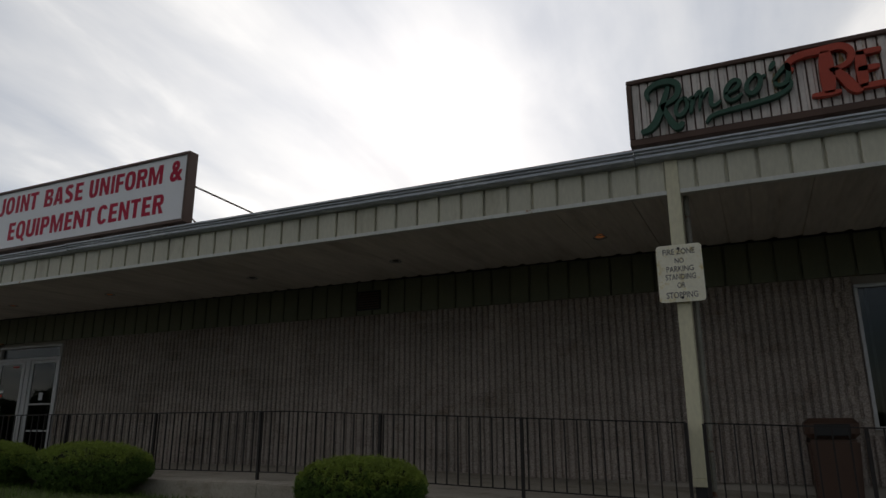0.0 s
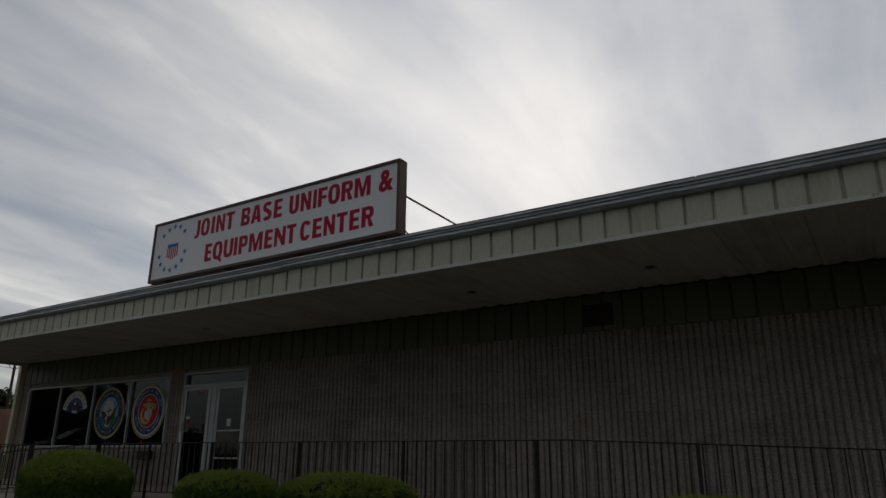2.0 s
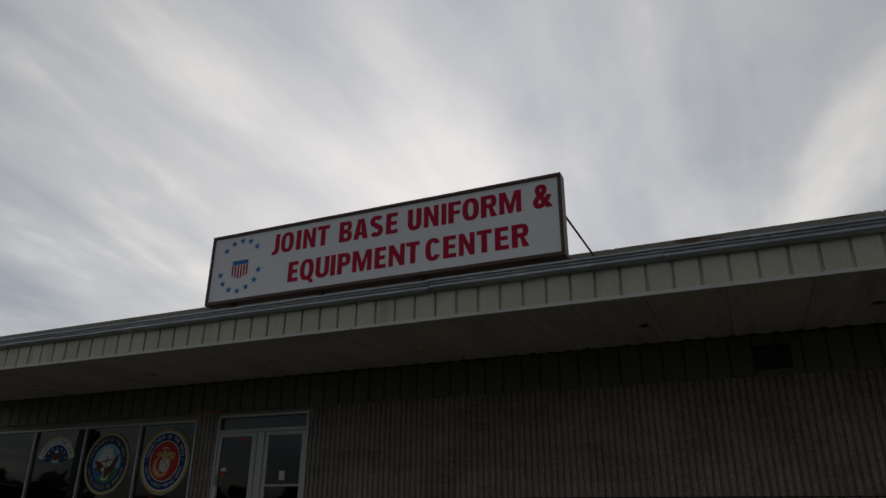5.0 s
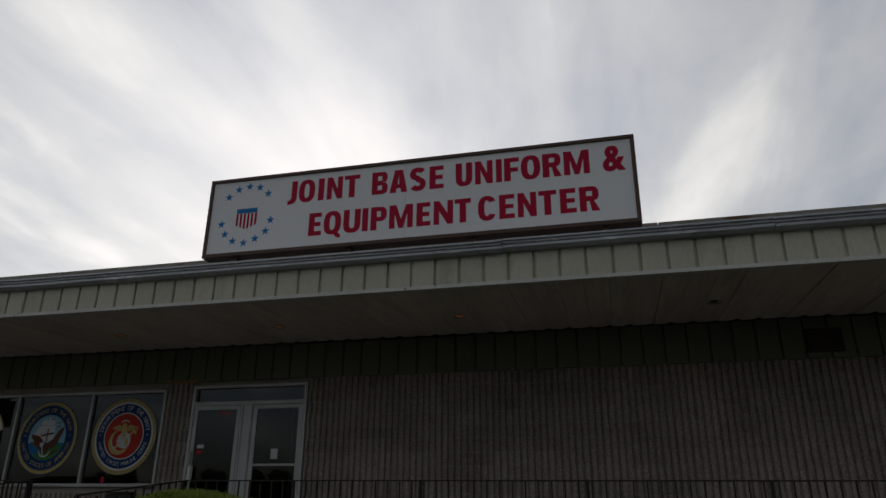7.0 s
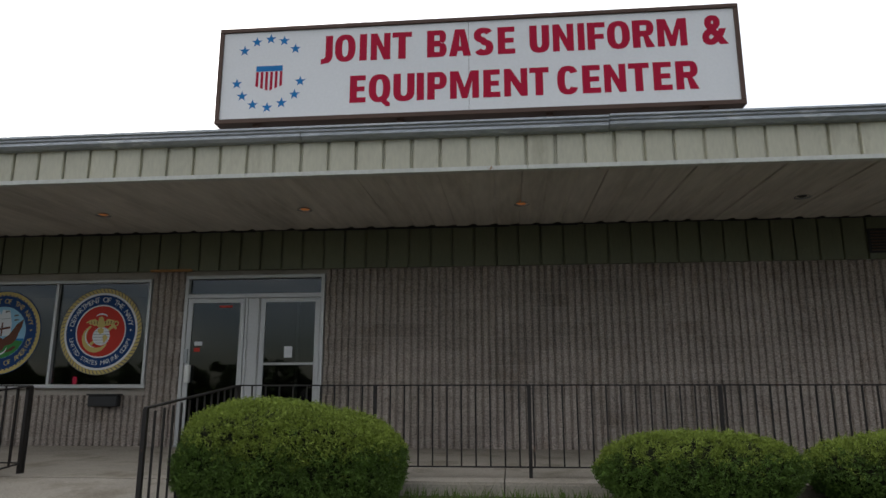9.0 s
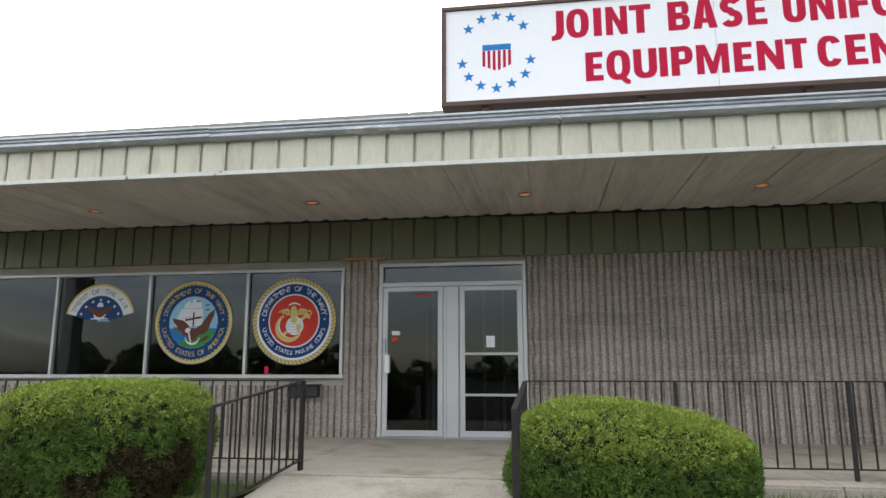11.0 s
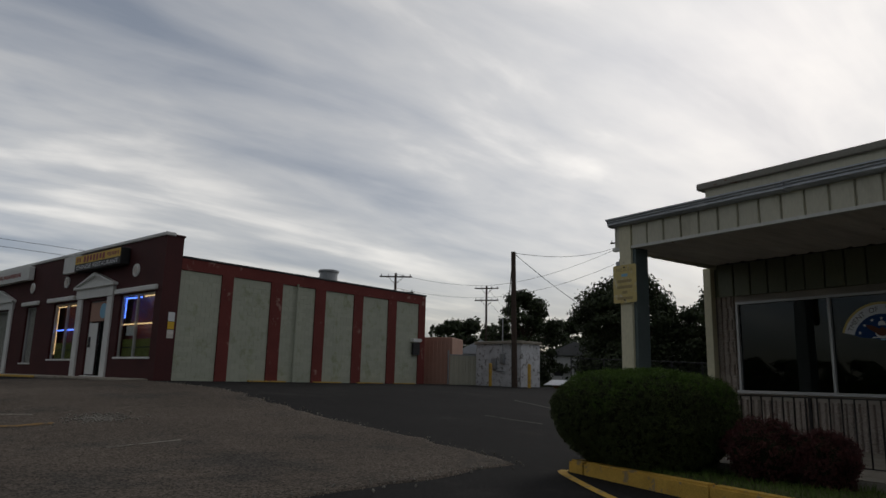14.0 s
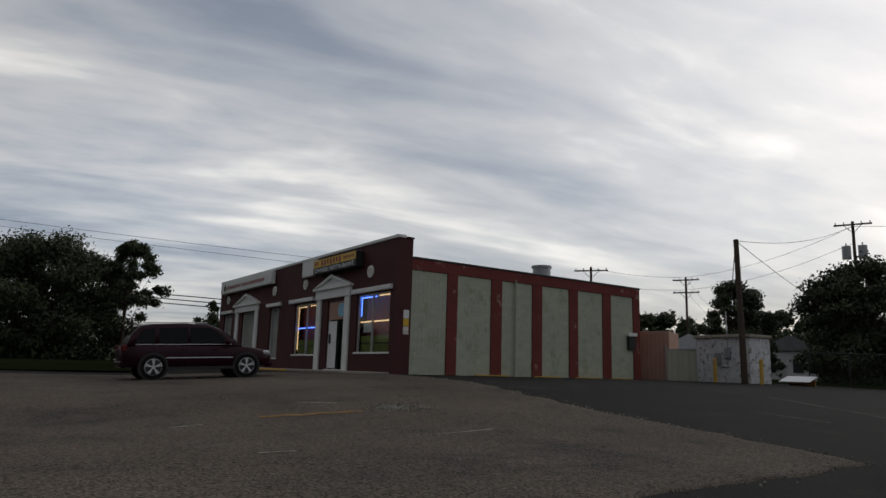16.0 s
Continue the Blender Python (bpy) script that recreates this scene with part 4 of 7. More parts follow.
def make_roof():
    fascia = thing("fascia", "cream ribbed metal fascia along the canopy edge", "fascia", kind="structure")
    w = 0.3065
    me = groove_mesh(w, 4.86 - FAS_Z)
    me.materials.append(M_FASCIA)
    n = int((X1 - X0) / w)
    for i in range(n):
        place("siding_board", me, fascia, X0 + 0.062 + i * w, EAVE_Y, FAS_Z)
    for i in range(9):
        place("siding_board", me, fascia, X0 + 0.06, EAVE_Y + 2.75 - i * w, FAS_Z, radians(-90))
    part("backing", box(X0 + 0.03, X1, EAVE_Y + 0.012, EAVE_Y + 0.06, FAS_Z, 4.86), M_FASCIA, fascia)
    part("end_backing", box(X0 + 0.062, X0 + 0.10, EAVE_Y + 0.06, WALL_Y + 0.03, FAS_Z, 4.86), M_FASCIA, fascia)
    xs = [X0, -13.4, -10.3, -7.2, -4.1, -1.0, 2.1, 5.2, 8.3, 11.4, X1]
    for a, b in zip(xs, xs[1:]):
        part("drip_edge", prism([(a + 0.002, FAS_Z - 0.012), (b - 0.002, FAS_Z - 0.012), (b - 0.002, FAS_Z + 0.034), (a + 0.002, FAS_Z + 0.034)], EAVE_Y - 0.032, EAVE_Y - 0.02), M_TRIM, fascia)
        part("drip_lip", box(a + 0.002, b - 0.002, EAVE_Y - 0.02, EAVE_Y + 0.05, FAS_Z - 0.014, FAS_Z - 0.002), M_TRIM, fascia)
    gutter = thing("gutter", "weathered galvanised roof-edge gutter, dented and streaked", "gutter", kind="structure")
    prof = [(EAVE_Y - 0.03, 4.825), (EAVE_Y - 0.10, 4.83), (EAVE_Y - 0.135, 4.86), (EAVE_Y - 0.135, 4.892), (EAVE_Y - 0.155, 4.905), (EAVE_Y - 0.155, 4.925), (EAVE_Y - 0.185, 4.935), (EAVE_Y - 0.185, GUT_Z), (EAVE_Y - 0.16, GUT_Z), (EAVE_Y + 0.1, GUT_Z - 0.01), (EAVE_Y + 0.1, 4.84)]
    joints = [X0 - 0.02, -13.5, -10.4, -6.55, -3.25, -0.2, 2.9, 6.0, 9.1, 12.2, X1]
    rng = random.Random(8)
    for a, b in zip(joints, joints[1:]):
        bm = bmesh.new()
        dz = rng.uniform(-0.006, 0.006)
        rings = []
        for k in range(7):
            x = a + 0.004 + (b - a - 0.008) * k / 6
            wob = rng.uniform(-0.006, 0.006)
            rings.append([bm.verts.new((x, y + wob, z + dz + wob * 0.6)) for y, z in prof])
        for r0, r1 in zip(rings, rings[1:]):
            for i in range(len(prof)):
                j = (i + 1) % len(prof)
                bm.faces.new((r0[i], r0[j], r1[j], r1[i]))
        bm.faces.new(rings[0][::-1])
        bm.faces.new(rings[-1])
        bmesh.ops.recalc_face_normals(bm, faces=bm.faces[:])
        part("gutter_length", bm, M_GALV, gutter)
    bm = prism([(y, z) for y, z in prof], 0, 0.001)
    bm.free()
    part("end_gutter", box(X0 - 0.02, X0 + 0.12, EAVE_Y + 0.1, WALL_Y, 4.835, GUT_Z - 0.004, 0.01), M_GALV, gutter)
    # soffit of narrow boards that run to the wall
    bm = bmesh.new()
    x, i = X0 + 0.1, 0
    while x < X1 - 0.01:
        # every third joint is a deep lap between sheets, the others are shallow pressed ribs
        deep = i % 3 == 0
        if deep:
            prof = [(0.0, 0.0), (0.17, 0.0), (0.255, 0.012), (0.288, 0.012), (0.290, 0.03), (0.301, 0.03), (0.303, 0.004), (0.305, 0.0)]
        else:
            prof = [(0.0, 0.0), (0.17, 0.0), (0.235, 0.02), (0.28, 0.02), (0.305, 0.0)]
        near = [bm.verts.new((x + a, EAVE_Y + 0.05, FAS_Z + h)) for a, h in prof]
        far = [bm.verts.new((x + a, WALL_Y - 0.02, SOFF_Z + h)) for a, h in prof]
        for k in range(len(prof) - 1):
            bm.faces.new((near[k], far[k], far[k + 1], near[k + 1]))
        x += 0.305
        i += 1
    tagged(link("ceiling", bm, M_SOFFIT), "off-white ribbed metal canopy soffit, stained", "ceiling", kind="structure")
    tagged(link("roof", box(X0 + 0.06, X1, EAVE_Y + 0.11, WALL_Y + 0.1, 4.64, 4.93), M_ROOF), "low gravel canopy roof behind the gutter", "roof", kind="structure")
    tagged(link("roof", box(-16.5, X1, WALL_Y + 0.2, 26.2, 5.7, 5.9), M_ROOF), "flat gravel roof behind the parapet", "roof", kind="structure")
    para = thing("parapet", "cream metal parapet set back above the canopy, rust-edged", "parapet", kind="structure")
    part("parapet_face", box(-16.4, X1, 10.40, 10.52, 4.93, 5.98), M_FASCIA, para)
    joints = [-16.55, -12.2, -8.7, -5.0, -1.2, 2.6, 6.3, 10.0, X1]
    for a, b in zip(joints, joints[1:]):
        part("coping", box(a + 0.003, b - 0.003, 10.33, 10.60, 5.97, 6.10, 0.015), M_RUST, para)
    part("end_coping", box(-16.55, -16.36, 10.61, 26.2, 5.97, 6.10, 0.015), M_RUST, para)
    band = thing("siding_band", "dull green vertical metal siding under the canopy", "siding", kind="structure")
    me = groove_mesh(0.32, SOFF_Z + 0.02 - BAND_Z, 0.026, 0.028)
    me.materials.append(M_BAND)
    for i in range(int((X1 + 16.4) / 0.32)):
        place("siding_board", me, band, -16.345 + i * 0.32, WALL_Y - 0.005, BAND_Z)
    part("backing", box(-16.5, X1, WALL_Y + 0.007, WALL_Y + 0.043, BAND_Z + 0.003, 4.9), M_BAND, band)
    bm = bmesh.new()
    rng = random.Random(5)
    x = X0 + 0.2
    while x < X1:
        x2 = x + rng.uniform(0.4, 1.3)
        box(x, x2 - 0.01, WALL_Y - 0.05, WALL_Y - 0.022, SOFF_Z - 0.02 + rng.uniform(-0.012, 0.006), SOFF_Z + 0.02, bm=bm)
        x = x2
    part("edge_strip", bm, M_BLACK, band, "dark uneven strip under the soffit")


make_roof()


# ---- windows and doors ----
def make_windows():
    win = thing("window_1", "four-pane aluminium shop window with service seals", "window", kind="structure")
    z0, z1 = WIN_Z
    f = 0.045
    y0, y1 = WALL_Y - 0.012, WALL_Y + 0.10
    part("head", box(WIN_X[0], WIN_X[-1], y0, y1, z1 - f, z1, 0.005), M_ALU, win)
    part("sill", box(WIN_X[0] - 0.03, WIN_X[-1] + 0.03, y0 - 0.03, y1, z0, z0 + f + 0.01, 0.006), M_ALU, win)
    for i, x in enumerate(WIN_X):
        a = x if i == 0 else x - f if i == 4 else x - f / 2
        part("mullion", box(a, a + f, y0 + 0.002, y1, z0 + f + 0.01, z1 - f, 0.004), M_ALU, win)
    for a, b in zip(WIN_X, WIN_X[1:]):
        p = part("pane", box(a + 0.02, b - 0.02, WALL_Y + 0.045, WALL_Y + 0.053, z0 + 0.03, z1 - 0.03), M_GLASS, win)
        p.visible_shadow = False
    win = thing("window_2", "aluminium-framed shop window with pale blinds", "window", kind="structure")
    x0, x1 = RWIN_X
    z0, z1 = RWIN_Z
    for a, b, c, d in ((x0, x1, z1 - f, z1), (x0, x1, z0, z0 + f), (x0, x0 + f, z0 + f, z1 - f), (x1 - f, x1, z0 + f, z1 - f), (10.15, 10.2, z0 + f, z1 - f)):
        part("window_frame", box(a, b, y0, y1, c, d, 0.004), M_ALU, win)
    p = part("pane", box(x0 + 0.02, x1 - 0.02, WALL_Y + 0.045, WALL_Y + 0.053, z0 + 0.03, z1 - 0.03), M_GLASS, win)
    p.visible_shadow = False
    for i in range(14):
        x = x0 + 0.12 + i * 0.28
        part("blind_slat", box(x, x + 0.035, WALL_Y + 0.12, WALL_Y + 0.125, z0 + 0.05, z1 - 0.05), M_SOFFIT, win)


make_windows()


def make_door():
    d = thing("door_1", "double aluminium glass shop doors with a transom", "door", kind="structure")
    y0, y1 = WALL_Y - 0.02, WALL_Y + 0.10
    x0, x1 = DOOR_X
    z0, z1 = DOOR_Z
    part("door_frame", box(x0, x1, y0, y1, z1 - 0.05, z1, 0.005), M_ALU, d)
    for a in (x0, x1 - 0.055):
        part("door_frame", box(a, a + 0.055, y0, y1, z0, z1 - 0.05, 0.005), M_ALU, d)
    part("transom_bar", box(x0 + 0.055, x1 - 0.055, y0, y1, 3.50, 3.565, 0.005), M_ALU, d)
    part("mullion", box(-8.215, -7.985, y0 + 0.01, y1, z0, 3.50, 0.008), M_ALU, d)
    for a in (-8.2, -8.03):
        part("mullion_rib", box(a, a + 0.03, y0 - 0.008, y0 + 0.012, z0, 3.50), M_ALU, d)
    p = part("pane", box(x0 + 0.05, x1 - 0.05, WALL_Y + 0.05, WALL_Y + 0.058, 3.56, z1 - 0.045), M_GLASS, d)
    p.visible_shadow = False
    part("threshold", box(x0, x1, y0 - 0.04, y1, z0 - 0.012, z0 + 0.012), M_STEEL, d)
    for a, b, bars in ((x0 + 0.06, -8.22, ()), (-7.98, x1 - 0.06, (1.96, 2.53))):
        leaf = part("door_leaf", box(a, b, y0 + 0.012, WALL_Y + 0.035, 3.43, 3.495, 0.004), M_ALU, d)
        part("bottom_rail", box(a, b, y0 + 0.012, WALL_Y + 0.035, z0 + 0.015, z0 + 0.10, 0.004), M_ALU, leaf)
        for s in (a, b - 0.075):
            part("stile", box(s, s + 0.075, y0 + 0.012, WALL_Y + 0.035, z0 + 0.10, 3.43, 0.004), M_ALU, leaf)
        for z in bars:
            part("push_bar", box(a + 0.07, b - 0.07, y0 + 0.0, WALL_Y + 0.03, z - 0.018, z + 0.018, 0.006), M_ALU, leaf)
        p = part("pane", box(a + 0.06, b - 0.06, WALL_Y + 0.008, WALL_Y + 0.016, z0 + 0.09, 3.44), M_GLASS, leaf)
        p.visible_shadow = False
    part("pull_handle", box(-9.055, -8.985, y0 - 0.06, y0 + 0.01, 2.26, 2.52, 0.012), M_WTRIM, d, "white pull handle")
    part("lock_plate", box(-9.10, -9.05, y0 - 0.015, y0 + 0.012, 2.55, 2.75, 0.004), M_STEEL, d)
    part("notice", box(-7.60, -7.48, WALL_Y - 0.0, WALL_Y + 0.006, 2.62, 2.78), M_PAPER, d, "small white paper notice")
    part("sticker", box(-8.97, -8.85, WALL_Y - 0.0, WALL_Y + 0.006, 2.80, 2.86), M_PAPER, d)
    part("sticker", box(-8.97, -8.88, WALL_Y - 0.0, WALL_Y + 0.006, 2.71, 2.77), M_SCARLET, d)
    part("sticker", box(-8.62, -8.42, WALL_Y + 0.0, WALL_Y + 0.006, 3.36, 3.39), M_SCARLET, d)


make_door()


# ---- window seals ----
def star(name, cx, cz, r, y, material, parent):
    pts = [(cx + (r if k % 2 == 0 else r * 0.4) * math.sin(math.pi * k / 5), cz + (r if k % 2 == 0 else r * 0.4) * math.cos(math.pi * k / 5)) for k in range(10)]
    V = [(cx, y, cz)] + [(x, y, z) for x, z in pts]
    return sheet(name, V, [(0, 1 + k, 1 + (k + 1) % 10) for k in range(10)], material, parent)


def fan(cx, cz, r0, r1, a0, a1, n=12):
    """Corners of a bent strip about (cx, cz), thin at its ends."""
    out, back = [], []
    for i in range(n + 1):
        a = radians(a0 + (a1 - a0) * i / n)
        k = math.sin(math.pi * (0.08 + 0.84 * i / n))
        mid = (r0 + r1) / 2
        for lst, r in ((out, mid + (r1 - r0) / 2 * k), (back, mid - (r1 - r0) / 2 * k)):
            lst.append((cx + r * math.cos(a), cz + r * math.sin(a)))
    return out + back[::-1]


def make_seals():
    y = WALL_Y + 0.040

    def tools(s, c):
        """Drawing on the glass about the centre c; each layer lies a hair before the last."""
        put = lambda pts: [(c[0] + x, c[1] + z) for x, z in pts]
        shape = lambda name, pts, layer, m: flat(name, put(pts), y - 0.0006 * layer, m, s)
        ring = lambda name, r0, r1, layer, m, at=(0, 0), a0=0.0, a1=360.0, label="": disc(name, (c[0] + at[0], c[1] + at[1]), r0, r1, y - 0.0006 * layer, m, s, a0, a1, label=label)
        return shape, ring

    # the scarlet seal: rope rim, navy band, eagle over globe and anchor
    s = thing("window_seal", "round red and navy seal with a rope rim on glass", "window sticker", "window seals")
    c = (-10.475, 3.03)
    shape, ring = tools(s, c)
    ring("rim", 0.582, 0.647, 1, M_GOLD, label="gold rope rim")
    V, Fc = [], []
    for i in range(64):
        a = 360 / 64 * i
        for r, da in ((0.584, -2.4), (0.584, -0.9), (0.645, 2.6), (0.645, 1.1)):
            V.append((c[0] + r * math.cos(radians(a + da)), y - 0.0012, c[1] + r * math.sin(radians(a + da))))
        Fc.append((4 * i, 4 * i + 1, 4 * i + 2, 4 * i + 3))
    sheet("rope_edge", V, Fc, M_INK, s)["kind"] = "stuff"
    ring("rim_line", 0.645, 0.655, 2, M_INK)
    ring("white_band", 0.55, 0.582, 2, M_PAPER)
    ring("navy_band", 0.40, 0.55, 2, M_NAVY)
    ring("inner_band", 0.38, 0.40, 2, M_PAPER)
    ring("field", 0, 0.38, 2, M_SCARLET)
    ring_letters("letter", "DEPARTMENT OF THE NAVY", c, 0.44, 90, 0.112, 7.3, y - 0.002, M_PAPER, s, bold=-0.004)
    ring_letters("letter", "UNITED STATES MARINE CORPS", c, 0.44, 270, 0.092, 5.9, y - 0.002, M_PAPER, s, top=False, bold=-0.004)
    for a in (178, 2):
        ring("dot", 0, 0.012, 4, M_PAPER, (0.475 * math.cos(radians(a)), 0.475 * math.sin(radians(a))))
    shape("anchor_shank", [(-0.17, -0.19), (-0.13, -0.215), (0.225, 0.075), (0.19, 0.105)], 3, M_GOLD)
    shape("anchor_arm", fan(-0.06, -0.09, 0.15, 0.235, 120, 330, 18), 4, M_GOLD)
    shape("anchor_stock", [(0.12, 0.12), (0.235, 0.02), (0.26, 0.045), (0.145, 0.15)], 4, M_GOLD)
    ring("anchor_ring", 0.025, 0.042, 5, M_GOLD, (0.235, 0.115))
    shape("rope", fan(-0.05, -0.06, 0.175, 0.195, 150, 262, 12), 5, M_PAPER)
    ring("globe", 0, 0.138, 6, M_PAPER, (0.015, -0.075))
    for k in range(6):
        z = -0.075 - 0.105 + 0.042 * k
        w = math.sqrt(max(0.0001, 0.138 ** 2 - (z + 0.075) ** 2)) - 0.004
        shape("globe_line", [(0.015 - w, z), (0.015 + w, z), (0.015 + w, z + 0.008), (0.015 - w, z + 0.008)], 7, M_STEEL)
    shape("land", [(-0.055, 0.02), (0.0, 0.05), (0.055, 0.035), (0.045, -0.02), (0.0, -0.045), (-0.035, -0.02)], 8, M_GOLD)
    shape("land", [(0.04, -0.065), (0.09, -0.055), (0.125, -0.09), (0.09, -0.16), (0.06, -0.175), (0.045, -0.12)], 8, M_GOLD)
    for sx in (-1, 1):
        shape("wing", [(sx * x, z) for x, z in ((0.0, 0.075), (0.035, 0.135), (0.10, 0.185), (0.19, 0.165), (0.255, 0.125), (0.20, 0.122), (0.185, 0.10), (0.14, 0.102), (0.115, 0.08), (0.07, 0.085), (0.04, 0.055))], 9, M_GOLD)
        for k in range(4):
            x = 0.055 + 0.045 * k
            shape("feather", [(sx * x, 0.10 + 0.006 * k), (sx * (x + 0.012), 0.10 + 0.006 * k), (sx * (x + 0.02), 0.155 - 0.004 * k), (sx * (x + 0.01), 0.155 - 0.004 * k)], 10, M_BROWN)
    shape("eagle_body", [(-0.045, 0.05), (0.045, 0.05), (0.05, 0.12), (0.03, 0.20), (0.0, 0.225), (-0.045, 0.205), (-0.05, 0.12)], 10, M_GOLD)
    shape("ribbon", fan(0.0, 0.13, 0.118, 0.142, 45, 135, 12), 11, M_PAPER)

    # the sky-blue seal: sailing ship, dark eagle and anchor
    s = thing("window_seal", "round navy and sky-blue seal with dark eagle on glass", "window sticker", "window seals")
    c = (-12.08, 3.025)
    shape, ring = tools(s, c)
    ring("rim_line", 0.628, 0.640, 1, M_NAVY)
    ring("rim", 0.565, 0.628, 1, M_GOLD, label="gold rim")
    V, Fc = [], []
    for i in range(56):
        a = 360 / 56 * i
        for r, da in ((0.575, -2.2), (0.585, 0.0), (0.575, 2.2), (0.565, 0.0)):
            V.append((c[0] + r * math.cos(radians(a + da)), y - 0.0014, c[1] + r * math.sin(radians(a + da))))
        Fc.append((4 * i, 4 * i + 1, 4 * i + 2, 4 * i + 3))
    sheet("rim_scallop", V, Fc, M_NAVY, s)["kind"] = "stuff"
    ring("navy_band", 0.395, 0.565, 2, M_NAVY)
    ring("field", 0, 0.395, 2, M_SKYBLUE)
    ring_letters("letter", "DEPARTMENT OF THE NAVY", c, 0.445, 90, 0.105, 7.0, y - 0.002, M_GOLD, s, bold=-0.004)
    ring_letters("letter", "UNITED STATES OF AMERICA", c, 0.445, 270, 0.105, 6.6, y - 0.002, M_GOLD, s, top=False, bold=-0.004)
    for a in (176, 4):
        star("star", c[0] + 0.48 * math.cos(radians(a)), c[1] + 0.48 * math.sin(radians(a)), 0.02, y - 0.0024, M_GOLD, s)
    low = [(0.393 * math.cos(radians(a)), 0.393 * math.sin(radians(a))) for a in range(194, 347, 8)]
    shape("sea", low + [(0.38, -0.095)], 3, M_BLUE)
    low = [(0.391 * math.cos(radians(a)), 0.391 * math.sin(radians(a))) for a in range(232, 340, 8)]
    shape("shore", low + [(0.36, -0.13), (0.24, -0.12), (0.10, -0.17), (-0.08, -0.25)], 4, M_LEAFGREEN)
    shape("shore_path", [(0.02, -0.33), (0.20, -0.28), (0.27, -0.22), (0.22, -0.21), (0.12, -0.27)], 5, M_BROWN)
    for pts in ([(-0.19, -0.09), (-0.03, -0.07), (0.0, 0.16), (-0.07, 0.33), (-0.15, 0.28), (-0.20, 0.12)], [(-0.05, -0.06), (0.15, -0.05), (0.15, 0.14), (0.10, 0.34), (-0.02, 0.35), (-0.07, 0.16)], [(-0.29, 0.02), (-0.17, 0.0), (-0.16, 0.16), (-0.20, 0.21)]):
        shape("sail", pts, 4 + pts[0][0], M_PAPER)
    for x, z in ((-0.12, 0.20), (0.05, 0.20), (0.05, 0.07), (-0.12, 0.06)):
        shape("sail_seam", [(x - 0.075, z), (x + 0.075, z + 0.012), (x + 0.075, z + 0.02), (x - 0.075, z + 0.008)], 6, M_STEEL)
    for x, z in ((0.18, 0.24), (0.19, 0.17), (0.03, 0.30)):
        shape("pennant", [(x, z), (x + 0.08, z + 0.015), (x + 0.06, z + 0.035), (x, z + 0.028)], 6, M_INK)
    shape("hull", [(-0.31, -0.13), (-0.10, -0.20), (0.0, -0.16), (0.0, -0.10), (-0.16, -0.10), (-0.33, -0.07)], 6, M_INK)
    shape("cross_beam", [(-0.135, 0.015), (0.135, 0.06), (0.135, 0.09), (-0.135, 0.045)], 7, M_BROWN)
    shape("cross_post", [(-0.012, -0.06), (0.014, -0.06), (0.014, 0.15), (-0.012, 0.15)], 7, M_BROWN)
    shape("wing", [(-0.02, -0.11), (-0.10, -0.02), (-0.17, 0.03), (-0.345, 0.06), (-0.32, -0.0), (-0.27, -0.05), (-0.25, -0.10), (-0.19, -0.14), (-0.15, -0.20), (-0.05, -0.22)], 8, M_BROWN)
    shape("wing", [(0.02, -0.11), (0.13, -0.04), (0.20, 0.06), (0.25, 0.13), (0.345, 0.20), (0.33, 0.09), (0.29, 0.0), (0.26, -0.10), (0.20, -0.17), (0.05, -0.22)], 8, M_BROWN)
    shape("eagle_body", [(-0.06, -0.12), (0.0, -0.08), (0.06, -0.12), (0.09, -0.2), (0.04, -0.28), (-0.05, -0.28), (-0.10, -0.2)], 9, M_BROWN)
    shape("eagle_head", [(-0.12, -0.10), (-0.06, -0.08), (-0.03, -0.12), (-0.07, -0.17), (-0.12, -0.15)], 10, M_PAPER)
    shape("anchor_shank", [(-0.085, -0.12), (-0.06, -0.12), (-0.01, -0.32), (-0.03, -0.325)], 11, M_PAPER)
    shape("anchor_arm", fan(0.0, -0.21, 0.105, 0.135, 190, 350, 16), 11, M_PAPER)

    # the arched seal, its lower half gone
    s = thing("window_seal", "half-faded white and blue arched seal on glass", "window sticker", "window seals")
    c = (-13.66, 3.04)
    shape, ring = tools(s, c)
    ring("rim", 0.565, 0.60, 1, M_GOLD, a0=14, a1=166, label="gold rim")
    ring("white_band", 0.415, 0.565, 1, M_PAPER, a0=14, a1=166)
    top = [(0.415 * math.cos(radians(a)), 0.415 * math.sin(radians(a))) for a in range(14, 167, 8)]
    shape("field", top + [(-0.30, 0.06), (0.0, 0.02), (0.30, 0.06)], 1, M_NAVY)
    ring_letters("letter", "TMENT OF THE AIR", c, 0.452, 92, 0.112, 8.6, y - 0.002, M_INK, s, bold=0.0)
    for sx in (-1, 1):
        shape("wing", [(sx * x, z) for x, z in ((0.0, 0.13), (0.06, 0.20), (0.14, 0.24), (0.235, 0.255), (0.20, 0.20), (0.15, 0.16), (0.09, 0.12), (0.05, 0.08))], 3, M_BROWN)
    shape("eagle_body", [(-0.065, 0.06), (0.065, 0.06), (0.075, 0.16), (0.0, 0.22), (-0.075, 0.16)], 4, M_BROWN)
    shape("eagle_head", fan(0.0, 0.235, 0.0, 0.075, 0, 180, 10), 5, M_PAPER)
    shape("laurel", fan(0.0, 0.16, 0.085, 0.125, 200, 340, 12), 5, M_PAPER)
    shape("cloud", [(-0.16, 0.045), (0.16, 0.045), (0.13, 0.065), (-0.13, 0.065)], 6, M_PAPER)
    shape("cloud", [(-0.03, 0.012), (0.18, 0.012), (0.16, 0.03), (-0.03, 0.03)], 6, M_SKYBLUE)
